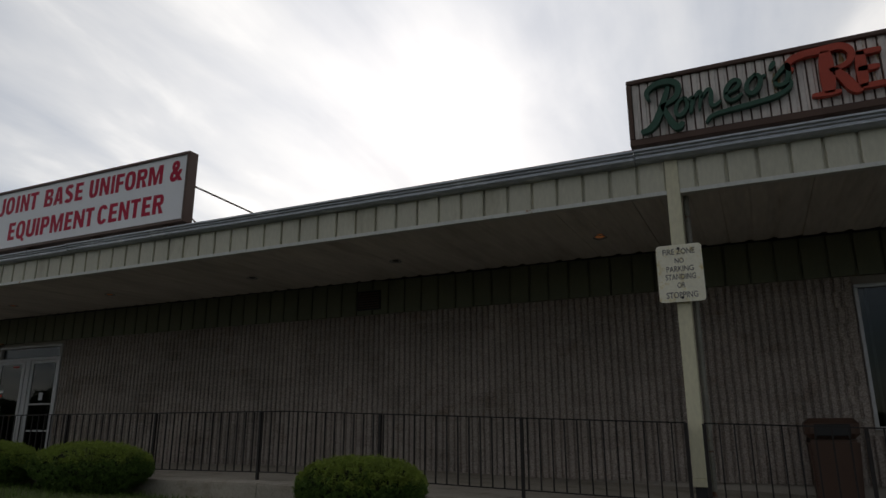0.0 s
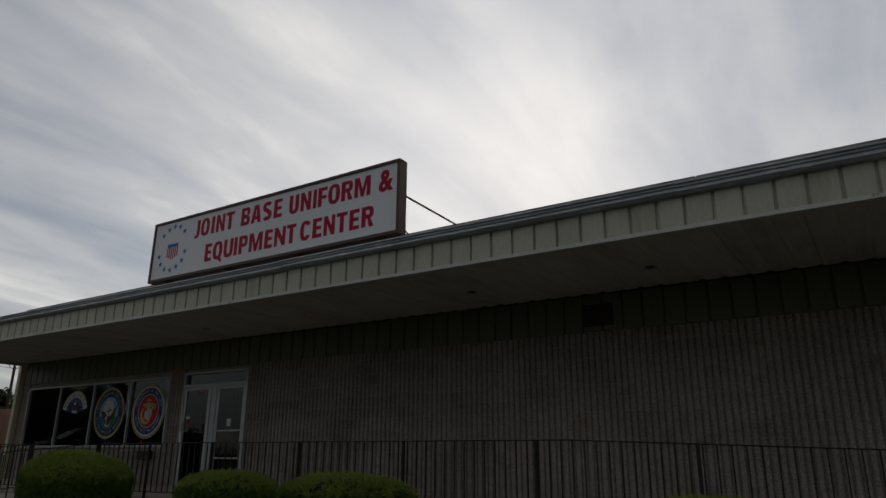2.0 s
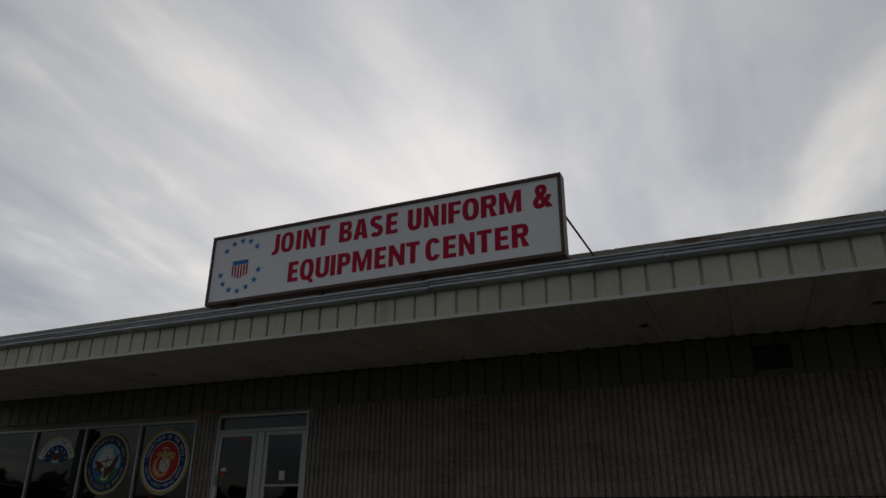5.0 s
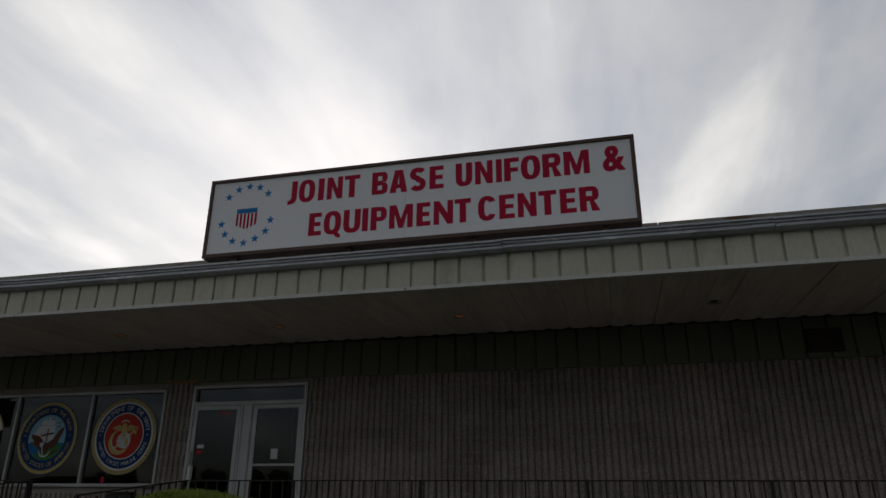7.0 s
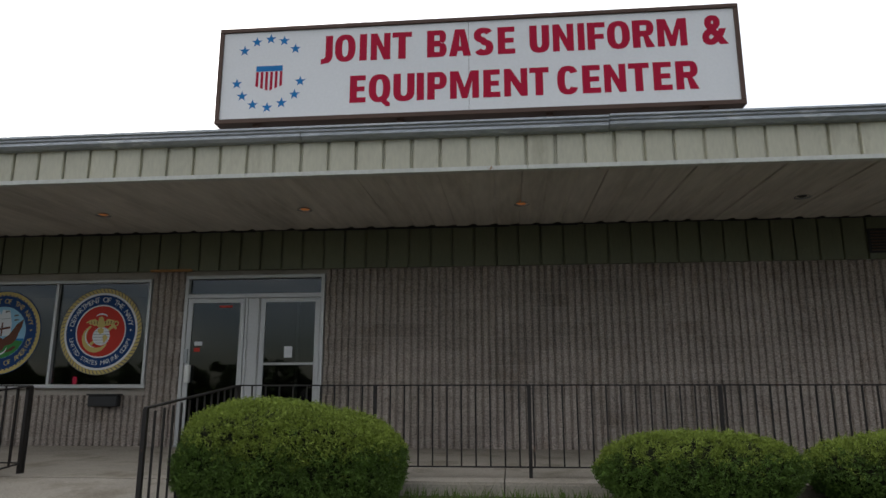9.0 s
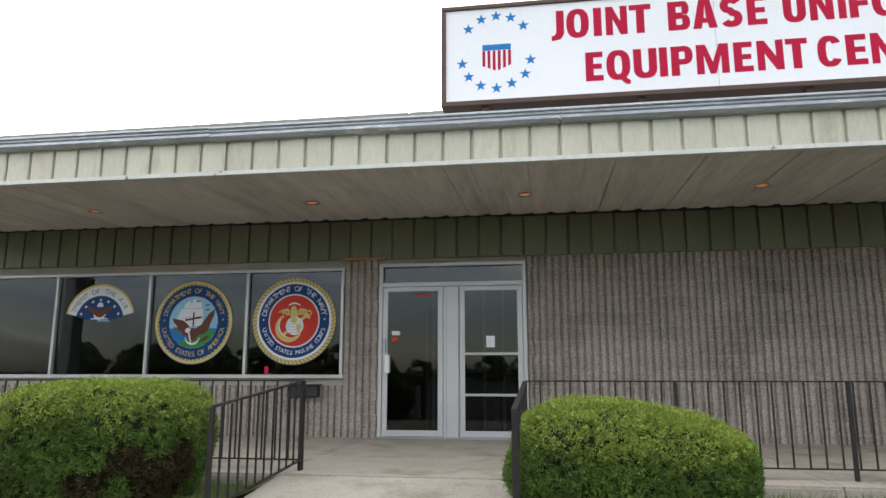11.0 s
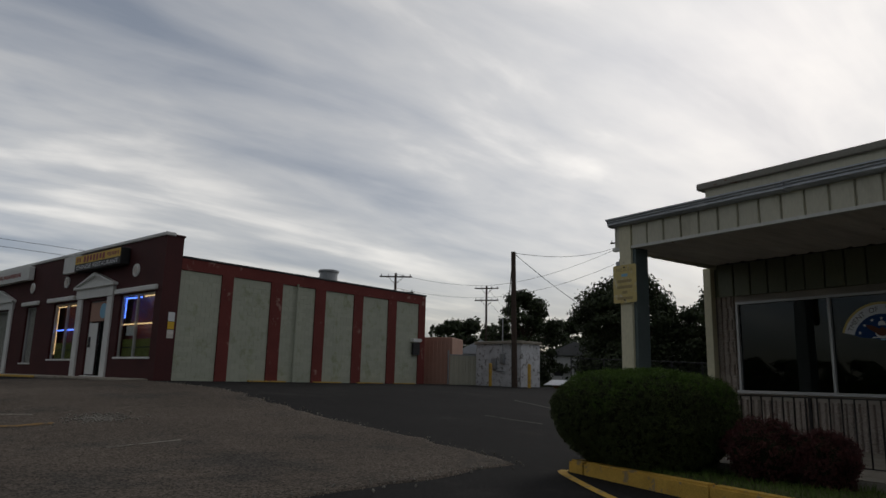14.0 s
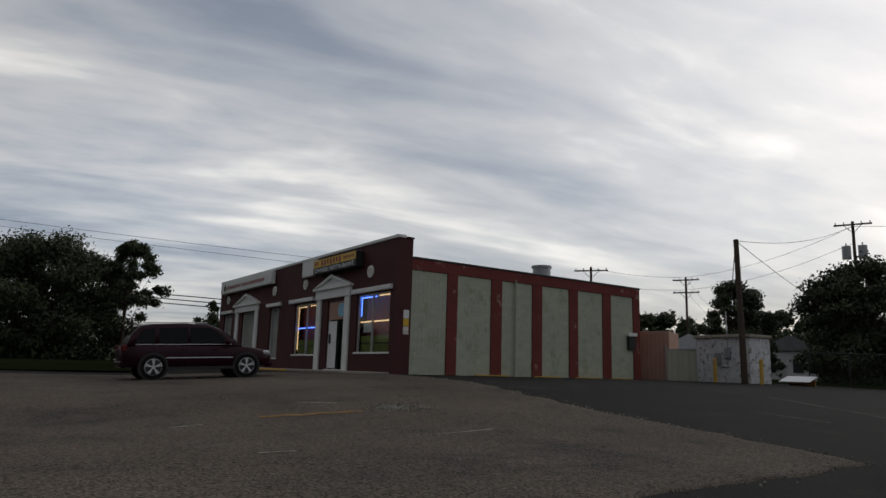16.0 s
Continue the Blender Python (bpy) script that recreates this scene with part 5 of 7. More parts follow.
    for k in range(7):
        a = radians(22 + 22.6 * k)
        star("star", c[0] + 0.345 * math.cos(a), c[1] + 0.345 * math.sin(a), 0.03, y - 0.003, M_PAPER, s)


make_seals()

red_sign = thing("window_sign", "small glowing red sign low in the window", "sign")
part("tube", box(-11.02, -10.96, WALL_Y + 0.3, WALL_Y + 0.33, 2.24, 2.36, 0.01), glow_material("red_tube", (1.0, 0.05, 0.12), 0.5), red_sign)
part("stand", box(-11.03, -10.95, WALL_Y + 0.28, WALL_Y + 0.36, 2.18, 2.24), M_BLACK, red_sign)
part("ledge", box(-11.4, -10.6, WALL_Y + 0.2, WALL_Y + 0.5, 2.12, 2.18), M_ROOM, red_sign)


# ---- roof signs ----
def make_main_sign():
    s = thing("roof_sign", "white box roof sign with crimson capitals and blue stars", "sign")
    x0, x1, z0, z1, y0, y1 = -7.92, -1.55, 5.375, 6.66, 8.45, 8.66
    part("cabinet", box(x0, x1, y0 + 0.03, y1, z0, z1, 0.006), M_BRONZE, s)
    for a, b, c, d in ((x0, x1, z1 - 0.055, z1), (x0, x1, z0, z0 + 0.06), (x0, x0 + 0.055, z0 + 0.06, z1 - 0.055), (x1 - 0.055, x1, z0 + 0.06, z1 - 0.055)):
        part("frame", box(a, b, y0, y0 + 0.04, c, d, 0.006), M_BRONZE, s)
    f = y0 + 0.022
    for a, b in ((x0 + 0.05, -4.757), (-4.753, x1 - 0.05)):
        part("face_panel", box(a, b, f, f + 0.006, z0 + 0.055, z1 - 0.05), M_WHITE, s)
    f -= 0.002
    for z, h, row in ((6.148, 0.358, LINE_TOP), (5.592, 0.358, LINE_LOW)):
        for ch, a, b in row:
            gothic(ch, a, b, z, h, f, M_RED, s)
    ampersand(-1.985, -1.685, 6.14, 0.385, f, M_RED, s)
    for x, z in STARS:
        star("star", x, z, 0.073, f, M_BLUE, s)
    cx, cz = -7.254, 5.96
    flat("shield_top", [(cx - 0.17, cz + 0.10), (cx + 0.17, cz + 0.10), (cx + 0.17, cz + 0.175), (cx - 0.17, cz + 0.175)], f, M_BLUE, s)
    for k in range(6):
        a = cx - 0.17 + k * 0.0612
        foot = [cz - 0.165 + 0.42 * abs(v - cx) for v in (a, a + 0.034)]
        flat("shield_stripe", [(a, foot[0]), (a + 0.034, foot[1]), (a + 0.034, cz + 0.096), (a, cz + 0.096)], f, M_RED, s)
    for x in (-7.4, -5.6, -3.8, -2.0):
        part("support", box(x - 0.04, x + 0.04, y0 + 0.06, y1 - 0.03, 4.93, z0), M_BRONZE, s)
    for x in (x1 - 0.03, -4.75, x0 + 0.05):
        part("brace_rod", rod((x, y1 - 0.02, 6.07), (x + 0.09, 10.38, 5.98), 0.017), M_BRONZE, s)
    part("brace_rod", rod((x1 - 0.03, y1 - 0.02, 5.5), (x1 + 0.05, 9.6, 4.95), 0.014), M_BRONZE, s)


make_main_sign()


def make_old_sign():
    s = thing("roof_sign", "weathered ribbed roof sign with green and red shapes", "sign")
    x0, x1, z0, z1, y0 = 5.89, 13.5, 5.245, 6.12, 8.19
    part("cabinet", box(x0, x1, y0 + 0.05, y0 + 0.25, z0, z1, 0.006), M_BRONZE, s)
    for a, b, c, d in ((x0, x1, z1 - 0.06, z1), (x0, x1, z0, z0 + 0.09), (x0, x0 + 0.06, z0 + 0.09, z1 - 0.06), (x1 - 0.06, x1, z0 + 0.09, z1 - 0.06)):
        part("frame", box(a, b, y0, y0 + 0.06, c, d, 0.01), M_BRONZE, s)
    x = x0 + 0.06
    me = panel_mesh(0.1, z1 - z0 - 0.15, 0.05, 0.014)
    me.materials.append(M_RIBBED)
    while x < x1 - 0.12:
        place("sign_rib", me, s, x, y0 + 0.045, z0 + 0.09)
        x += 0.1
    for x in (6.1, 8.0, 10.0, 12.0):
        part("support", box(x - 0.04, x + 0.04, y0 + 0.08, y0 + 0.2, 4.93, z0), M_RUST, s)
    # green script as plain round-ended strokes, red block shapes after it
    y = y0 - 0.0

    def stroke(pts, w, material, name="script_stroke"):
        bm = bmesh.new()
        V = []
        for _ in range(2):  # round the bends
            soft = [pts[0]]
            for p, q in zip(pts, pts[1:]):
                soft += [(p[0] * 0.75 + q[0] * 0.25, p[1] * 0.75 + q[1] * 0.25), (p[0] * 0.25 + q[0] * 0.75, p[1] * 0.25 + q[1] * 0.75)]
            pts = soft + [pts[-1]]
        for i, (px, pz) in enumerate(pts):
            a, b = pts[max(0, i - 1)], pts[min(len(pts) - 1, i + 1)]
            d = Vector((b[0] - a[0], b[1] - a[1])).normalized()
            k = w * (0.45 + 0.55 * math.sin(math.pi * (i + 0.5) / len(pts)))
            V.append([bm.verts.new((px + 0.055 - d.y * sgn * k, yy, pz - 0.012 + d.x * sgn * k)) for sgn, yy in ((1, y - 0.05), (-1, y - 0.05), (-1, y + 0.02), (1, y + 0.02))])
        for r0, r1 in zip(V, V[1:]):
            for i in range(4):
                bm.faces.new((r0[i], r0[(i + 1) % 4], r1[(i + 1) % 4], r1[i]))
        bm.faces.new(V[0])
        bm.faces.new(V[-1][::-1])
        bmesh.ops.recalc_face_normals(bm, faces=bm.faces[:])
        part(name, bm, material, s)

    stroke([(6.33, 5.93), (6.24, 5.68), (6.16, 5.50), (6.08, 5.42), (5.98, 5.40)], 0.042, M_GREENLET)
    stroke([(6.10, 5.80), (6.06, 5.90), (6.16, 5.99), (6.32, 6.01), (6.45, 5.95), (6.43, 5.80), (6.33, 5.72), (6.22, 5.69)], 0.036, M_GREENLET)
    stroke([(6.24, 5.71), (6.31, 5.52), (6.37, 5.40), (6.42, 5.39), (6.46, 5.45)], 0.040, M_GREENLET)
    stroke([(6.50, 5.76), (6.41, 5.70), (6.38, 5.57), (6.44, 5.52), (6.53, 5.62), (6.52, 5.74), (6.48, 5.75)], 0.024, M_GREENLET)
    stroke([(6.53, 5.70), (6.60, 5.75), (6.58, 5.65), (6.55, 5.54)], 0.024, M_GREENLET)
    stroke([(6.59, 5.70), (6.67, 5.80), (6.69, 5.76), (6.65, 5.57)], 0.024, M_GREENLET)
    stroke([(6.68, 5.70), (6.76, 5.81), (6.80, 5.77), (6.77, 5.61), (6.82, 5.57), (6.89, 5.63)], 0.024, M_GREENLET)
    stroke([(6.93, 5.69), (7.06, 5.73), (7.12, 5.82), (7.04, 5.86), (6.95, 5.76), (6.94, 5.64), (7.02, 5.59), (7.12, 5.67)], 0.026, M_GREENLET)
    stroke([(7.28, 5.88), (7.18, 5.80), (7.16, 5.68), (7.23, 5.63), (7.32, 5.74), (7.32, 5.85), (7.26, 5.87)], 0.027, M_GREENLET)
    stroke([(7.33, 5.82), (7.38, 5.84)], 0.018, M_GREENLET)
    stroke([(7.48, 5.98), (7.43, 5.90)], 0.026, M_GREENLET)
    stroke([(7.45, 5.76), (7.54, 5.86), (7.61, 5.93), (7.61, 5.80), (7.58, 5.70), (7.50, 5.67), (7.45, 5.73)], 0.028, M_GREENLET)
    stroke([(6.71, 5.39), (6.77, 5.47), (7.00, 5.50), (7.31, 5.53), (7.51, 5.57), (7.63, 5.66), (7.61, 5.73)], 0.027, M_GREENLET)
    # red serif capitals
    stroke([(7.98, 5.98), (7.97, 5.48)], 0.075, M_REDLET, "letter_stroke")
    stroke([(7.80, 5.485), (7.98, 5.475), (8.08, 5.485)], 0.028, M_REDLET, "letter_stroke")
    stroke([(7.66, 5.83), (7.60, 5.86), (7.62, 5.95), (7.75, 6.00), (7.95, 6.00), (8.15, 6.02), (8.24, 5.92), (8.19, 5.78), (8.00, 5.74)], 0.042, M_REDLET, "letter_stroke")
    stroke([(8.04, 5.75), (8.13, 5.62), (8.20, 5.48), (8.28, 5.47)], 0.055, M_REDLET, "letter_stroke")
    stroke([(8.30, 5.90), (8.29, 5.48)], 0.055, M_REDLET, "letter_stroke")
    for z, x in ((5.88, 8.50), (5.69, 8.46), (5.49, 8.52)):
        stroke([(8.26, z), (x, z + 0.005)], 0.032, M_REDLET, "letter_stroke")


make_old_sign()


# ---- posts, rails and fire-zone signs ----
def make_posts():
    p = thing("canopy_post", "cream steel canopy post with a brown conduit behind", "post", "canopy posts")
    part("shaft", box(6.30, 6.44, 7.735, 7.875, 1.50, 4.83, 0.008), M_POST, p)
    part("base_sleeve", box(6.29, 6.45, 7.725, 7.885, 1.42, 1.50, 0.006), M_POST, p)
    part("base_plate", box(6.315, 6.425, 7.75, 7.86, 1.17, 1.42), M_BLACK, p)
    part("conduit", rod((6.475, 7.93, 1.2), (6.475, 7.93, 4.45), 0.028), M_RUST, p, "brown rusty conduit")
    p = thing("canopy_post", "cream and grey-green steel post at the canopy corner", "post", "canopy posts")
    part("shaft", box(-16.30, -16.07, 7.735, 7.79, 1.36, 4.83, 0.006), M_POST, p)
    part("web", box(-16.27, -16.02, 7.79, 8.10, 1.36, 4.45, 0.006), M_POSTSIDE, p)
    p = thing("canopy_post", "pale corner post where the shop wall ends", "post", "canopy posts")
    part("shaft", box(-16.55, -16.40, 10.42, 10.565, 1.35, 4.46, 0.006), M_POST, p)


make_posts()


def make_fire_sign(x, y, z, turn, label, words, group="fire zone signs", face=M_SIGNFACE):
    s = thing("fire_zone_sign", label, "sign", group, at=(x, y, z))
    s.rotation_euler = (0, 0, turn)
    bm = bmesh.new()
    w, h, r = 0.229, 0.305, 0.035
    pts = []
    for cx, cz, a0 in ((w - r, h - r, 0), (-w + r, h - r, 90), (-w + r, -h + r, 180), (w - r, -h + r, 270)):
        pts += [(cx + r * math.cos(radians(a0 + 15 * k)), cz + r * math.sin(radians(a0 + 15 * k))) for k in range(7)]
    prism(pts, 0, 0.004, bm)
    part("plate", bm, face, s)
    if words:
        rows = (("FIRE ZONE", 0.20, 0.062, 0.16), ("NO", 0.105, 0.055, 0.045), ("PARKING", 0.015, 0.06, 0.135), ("STANDING", -0.07, 0.06, 0.15), ("OR", -0.16, 0.06, 0.04), ("STOPPING", -0.265, 0.065, 0.155))
    else:
        rows = (("FIRE ZONE", 0.20, 0.06, 0.16),)
        for z0, hw in ((0.115, 0.06), (0.02, 0.14), (-0.075, 0.15), (-0.16, 0.05), (-0.255, 0.15)):
            part("worn_line", box(-hw, hw, -0.004, -0.002, z0, z0 + 0.045), M_FADED if z0 < 0.1 else M_SKYBLUE, s)
    for t, z0, hh, hw in rows:
        lettering("lettering", t, -hw, hw, z0, hh, -0.002, M_INK if words else M_FADED, s, bold=0.01)
    for z0 in (0.262, -0.262):
        part("bolt", rod((0, -0.012, z0), (0, 0.05, z0), 0.014, sides=8), M_BLACK, s)


make_fire_sign(6.368, 7.68, 3.543, 0.0, "faded white fire-zone sign bolted to the post", True)
make_fire_sign(-16.17, 7.69, 3.87, 0.0, "faded yellowed fire-zone sign on the corner post", False, face=M_YELLOWED)


def make_railing(a, b, label, post_gap=1.45, base=walk_z, z_top=0.835, stands=()):
    """An iron railing from a to b (x, y, foot height, top height)."""
    r = thing("railing", label, "railing", "walk railings")
    a3, b3 = Vector(a[:2]), Vector(b[:2])
    n_seg = max(1, round((b3 - a3).length / post_gap))

    def at(u):
        p = a3.lerp(b3, u)
        foot = a[2] + (b[2] - a[2]) * u if base is None else base(p.x)
        top = a[3] + (b[3] - a[3]) * u if base is None else foot + z_top
        return p.x, p.y, foot, top

    cuts = [0.0, 1.0]
    if base is not None and a[0] < 1.5 < b[0]:
        cuts.insert(1, (1.5 - a[0]) / (b[0] - a[0]))
    for u0, u1 in zip(cuts, cuts[1:]):
        p, q = at(u0), at(u1)
        part("top_rail", bar((p[0], p[1], p[3]), (q[0], q[1], q[3]), 0.04, 0.014), M_RAIL, r)
        part("bottom_rail", bar((p[0], p[1], p[2] + 0.095), (q[0], q[1], q[2] + 0.095), 0.028, 0.012), M_RAIL, r)
    spots = [i / n_seg for i in range(n_seg + 1)]
    if stands:
        spots = [0.0] + [(v - a[0]) / (b[0] - a[0]) for v in stands] + [1.0]
    for u in spots:
        x, y, f, t = at(u)
        part("post", box(x - 0.016, x + 0.016, y - 0.016, y + 0.016, f - 0.02, t - 0.004), M_RAIL, r)
    n = max(2, round((b3 - a3).length / 0.135))
    mesh = None
    for i in range(1, n):
        x, y, f, t = at(i / n)
        hgt = t - f - 0.10
        if mesh is None:
            bm = box(-0.007, 0.007, -0.007, 0.007, 0, hgt)
            mesh = bpy.data.meshes.new("baluster")
            bm.to_mesh(mesh)
            bm.free()
            mesh.materials.append(M_RAIL)
        place("baluster", mesh, r, x, y, f + 0.098)


RAIL_Y = 7.36
make_railing((-6.96, RAIL_Y, 0, 0), (6.285, RAIL_Y + 0.3, 0, 0), "brown-black iron railing along the shop walk", stands=(-5.62, -4.16, -2.41, -0.67, 1.12, 2.86, 4.6))
make_railing((6.455, RAIL_Y + 0.3, 0, 0), (11.9, RAIL_Y + 0.3, 0, 0), "brown-black iron railing past the canopy post")
make_railing((-16.0, RAIL_Y, 0, 0), (-9.1, RAIL_Y, 0, 0), "brown-black iron railing in front of the windows")
make_railing((-9.1, RAIL_Y - 0.04, 1.36, 2.19), (-9.27, 5.86, 1.17, 2.02), "sloping iron handrail beside the entrance ramp", base=None)
make_railing((-6.96, RAIL_Y - 0.04, 1.36, 2.19), (-6.99, 5.72, 1.15, 2.02), "sloping iron handrail beside the entrance ramp", base=None)


# ---- small fittings on the shop front ----
def make_fittings():
    for i, x in enumerate((-12.93, -9.78, -6.98, -4.14, -0.70, 2.09, 5.24)):
        z = FAS_Z + (SOFF_Z - FAS_Z) * (9.29 - EAVE_Y) / (WALL_Y - EAVE_Y) - 0.004
        lit = i < 4 or i == 6
        d = thing("downlight", "recessed amber canopy downlight" if lit else "recessed canopy downlight, unlit and dark", "light", "canopy downlights", at=(x, 9.29, z))
        bm = bmesh.new()
        bmesh.ops.create_cone(bm, cap_ends=False, segments=20, radius1=0.10, radius2=0.075, depth=0.02, matrix=Matrix.Translation((0, 0, 0.0)))
        part("trim_ring", bm, M_STEEL, d)
        bm = bmesh.new()
        bmesh.ops.create_uvsphere(bm, u_segments=12, v_segments=8, radius=0.07, matrix=Matrix.Translation((0, 0, 0.02)) @ Matrix.Diagonal((1, 1, 0.45, 1)))
        part("bulb", bm, M_DOWNLIGHT if lit else M_BLACK, d)
    v = thing("wall_vent", "dark louvred vent in the siding band", "vent")
    part("frame", box(0.64, 1.12, WALL_Y - 0.05, WALL_Y - 0.022, 4.0, 4.345, 0.006), M_BLACK, v)
    for k in range(7):
        z = 4.03 + k * 0.043
        part("slat", box(0.67, 1.09, WALL_Y - 0.07, WALL_Y - 0.045, z, z + 0.018), M_BRONZE, v)
    m = thing("mailbox", "black wall mailbox under the window", "mailbox")
    part("body", box(-10.46, -10.01, WALL_Y - 0.14, WALL_Y - 0.02, 1.92, 2.08, 0.015), M_BLACK, m)
    part("lid", box(-10.48, -9.99, WALL_Y - 0.155, WALL_Y - 0.02, 2.08, 2.105, 0.008), M_BLACK, m)
    b = thing("wood_strip", "bare wooden strip over the block pier", "board")
    part("strip", box(-9.72, -9.07, WALL_Y - 0.06, WALL_Y - 0.02, BAND_Z - 0.012, BAND_Z + 0.022, 0.004), M_WOOD, b)
    t = thing("trash_bin", "dark brown lidded trash bin against the wall", "bin")
    zf = walk_z(7.71)
    bm = bmesh.new()
    r = bmesh.ops.create_cube(bm, size=1.0)
    for vv in r["verts"]:
        k = 1.0 if vv.co.z > 0 else 0.86
        vv.co = Vector((7.71 + vv.co.x * 0.55 * k, 10.15 + vv.co.y * 0.55 * k, zf + (vv.co.z + 0.5) * 0.70))
    bmesh.ops.bevel(bm, geom=bm.edges[:], offset=0.03, segments=2, affect="EDGES")
    part("body", bm, M_BRONZE, t)
    bm = box(7.42, 8.00, 9.86, 10.44, zf + 0.71, zf + 0.95, 0.06)
    part("lid", bm, M_BRONZE, t)
    part("flap", box(7.52, 7.90, 9.84, 9.87, zf + 0.74, zf + 0.88, 0.01), M_BLACK, t)
    g = thing("display_partition", "pale upright display rails behind the door glass", "partition")
    for x in (-8.62, -8.52, -7.72, -7.42, -7.12):
        part("upright", box(x - 0.022, x + 0.022, 11.55, 11.6, 1.37, 3.62, 0.004), M_SOFFIT, g)
    part("top_rail", box(-8.7, -7.0, 11.56, 11.59, 3.62, 3.68), M_SOFFIT, g)
    c = thing("folding_stool", "pale metal folding stool behind the door glass", "stool")
    for dx in (0.0, 0.34):
        part("leg", rod((-7.62 + dx, 11.9, 1.37), (-7.5 + dx, 11.7, 1.95), 0.014), M_STEEL, c)
        part("leg", rod((-7.5 + dx, 11.7, 1.37), (-7.62 + dx, 11.9, 1.95), 0.014), M_STEEL, c)
    part("seat", box(-7.68, -7.14, 11.62, 11.98, 1.94, 1.97, 0.008), M_STEEL, c)


make_fittings()


# ---- hedges ----
def make_hedge(name, label, cx, cy, z0, rx, ry, h, power, seed, material=None, count=9000, size=0.03, group="clipped hedges", core=None, rough=0.05, under=0.75, slope=0.0, bare=0.0, tips=0.45, tip=None):
    """A clipped shrub: a solid dark core, twigs and a skin of small leaves on a rounded block."""
    b = thing(name, label, "shrub", group)
    rng = np.random.default_rng(seed)

    def skin(d, k=1.0):
        """Points on the block for directions d."""
        e = np.abs(d)
        r = 1.0 / (e[:, 0] ** power + e[:, 1] ** power + e[:, 2] ** power) ** (1 / power)
        p = d * r[:, None]
        w = 1.0 - (1 - under) * np.clip(-p[:, 2], 0, 1)
        bumps = np.array([noise.noise((v[0] * 2.2 + seed, v[1] * 2.2, v[2] * 2.2)) for v in p]) * rough + np.array([noise.noise((v[0] * 6 + seed, v[1] * 6, v[2] * 6)) for v in p]) * rough * 0.5
        s = (k + bumps)[:, None]
        tilt = 1.0 + slope * np.clip(p[:, 0], -1, 1) * np.clip(p[:, 2], 0, 1)
        return p * s * np.stack([rx * w, ry * w, h / 2 * tilt], 1) + np.array([cx, cy, z0 + h / 2])

    # core: closed near-black mesh, standing in for the shade among the leaves
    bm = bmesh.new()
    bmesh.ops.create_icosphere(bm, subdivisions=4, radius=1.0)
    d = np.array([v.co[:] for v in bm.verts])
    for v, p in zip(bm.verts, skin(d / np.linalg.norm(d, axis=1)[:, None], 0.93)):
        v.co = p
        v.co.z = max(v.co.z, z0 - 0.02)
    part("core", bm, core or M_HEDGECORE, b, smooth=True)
    bm = bmesh.new()
    for v in rng.normal(0, 1, (90, 3)):
        v = v / np.linalg.norm(v)
        q = skin(v[None, :], 0.97)[0]
        o = np.array([cx, cy, z0 + h * 0.4]) * 0.35 + q * 0.65
        if q[2] > z0 + 0.05:
            rod(o, q, 0.006, 0.003, 4, bm, False)
    part("twig", bm, M_BARK, b)["kind"] = "stuff"
    # sprays: small tufts of needles on the clipped skin
    d = rng.normal(0, 1, (count, 3))
    d /= np.linalg.norm(d, axis=1)[:, None]
    d = d[d[:, 2] > -0.8]
    patch = np.array([noise.noise((v[0] * 1.7 + seed, v[1] * 1.7, v[2] * 1.7)) for v in d])
    dry = (patch + 0.6 * np.clip(-d[:, 2], -0.6, 0.8) > 0.42 - 0.3 * bare) & (d[:, 2] < 0.15) & (bare > 0)
    keep = ~dry | (rng.random(len(d)) < 0.55)
    d, patch, dry = d[keep], patch[keep], dry[keep]
    c = skin(d, 0.97) + d * rng.uniform(-0.03, 0.022, (len(d), 1))
    nrm = d / np.array([rx, ry, h / 2])
    nrm /= np.linalg.norm(nrm, axis=1)[:, None]
    # upper sprays: lime new growth, its colour also carrying the light from above
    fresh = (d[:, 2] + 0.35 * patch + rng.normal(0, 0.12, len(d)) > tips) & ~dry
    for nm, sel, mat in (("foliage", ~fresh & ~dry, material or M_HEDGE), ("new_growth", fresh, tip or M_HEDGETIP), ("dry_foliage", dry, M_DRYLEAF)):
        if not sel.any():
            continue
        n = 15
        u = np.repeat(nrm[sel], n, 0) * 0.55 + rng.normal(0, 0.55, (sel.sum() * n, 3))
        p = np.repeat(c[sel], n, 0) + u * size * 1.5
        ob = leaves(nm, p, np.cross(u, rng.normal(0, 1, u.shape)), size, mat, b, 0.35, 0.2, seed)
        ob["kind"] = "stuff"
    return b


make_hedge("hedge", "green clipped dome-shaped hedge beside the ramp", -6.15, 6.56, 1.12, 0.92, 0.64, 0.91, 2.5, 3, count=9500, size=0.017, under=1.08, slope=-0.24, tips=0.15)
make_hedge("hedge", "green clipped box-shaped hedge with bare twigs", -10.39, 6.2, 1.2, 0.83, 0.64, 0.99, 3.6, 7, count=9500, size=0.017, under=0.88, slope=0.06, bare=0.02)
make_hedge("hedge", "large dark clipped hedge at the kerb corner", -15.0, 6.52, 1.2, 1.2, 0.84, 1.27, 3.0, 11, M_HEDGEDARK, count=9500, size=0.018, under=0.74, tips=0.55, tip=M_HEDGE)
make_hedge("hedge", "low rounded clipped hedge in front of the railing", -2.85, 6.66, 1.2, 0.80, 0.42, 0.60, 2.4, 13, count=4600, size=0.017, tips=0.3)
make_hedge("hedge", "low rounded clipped hedge in front of the railing", -1.02, 6.82, 1.18, 0.98, 0.42, 0.61, 2.4, 17, count=4600, size=0.017, tips=0.3)
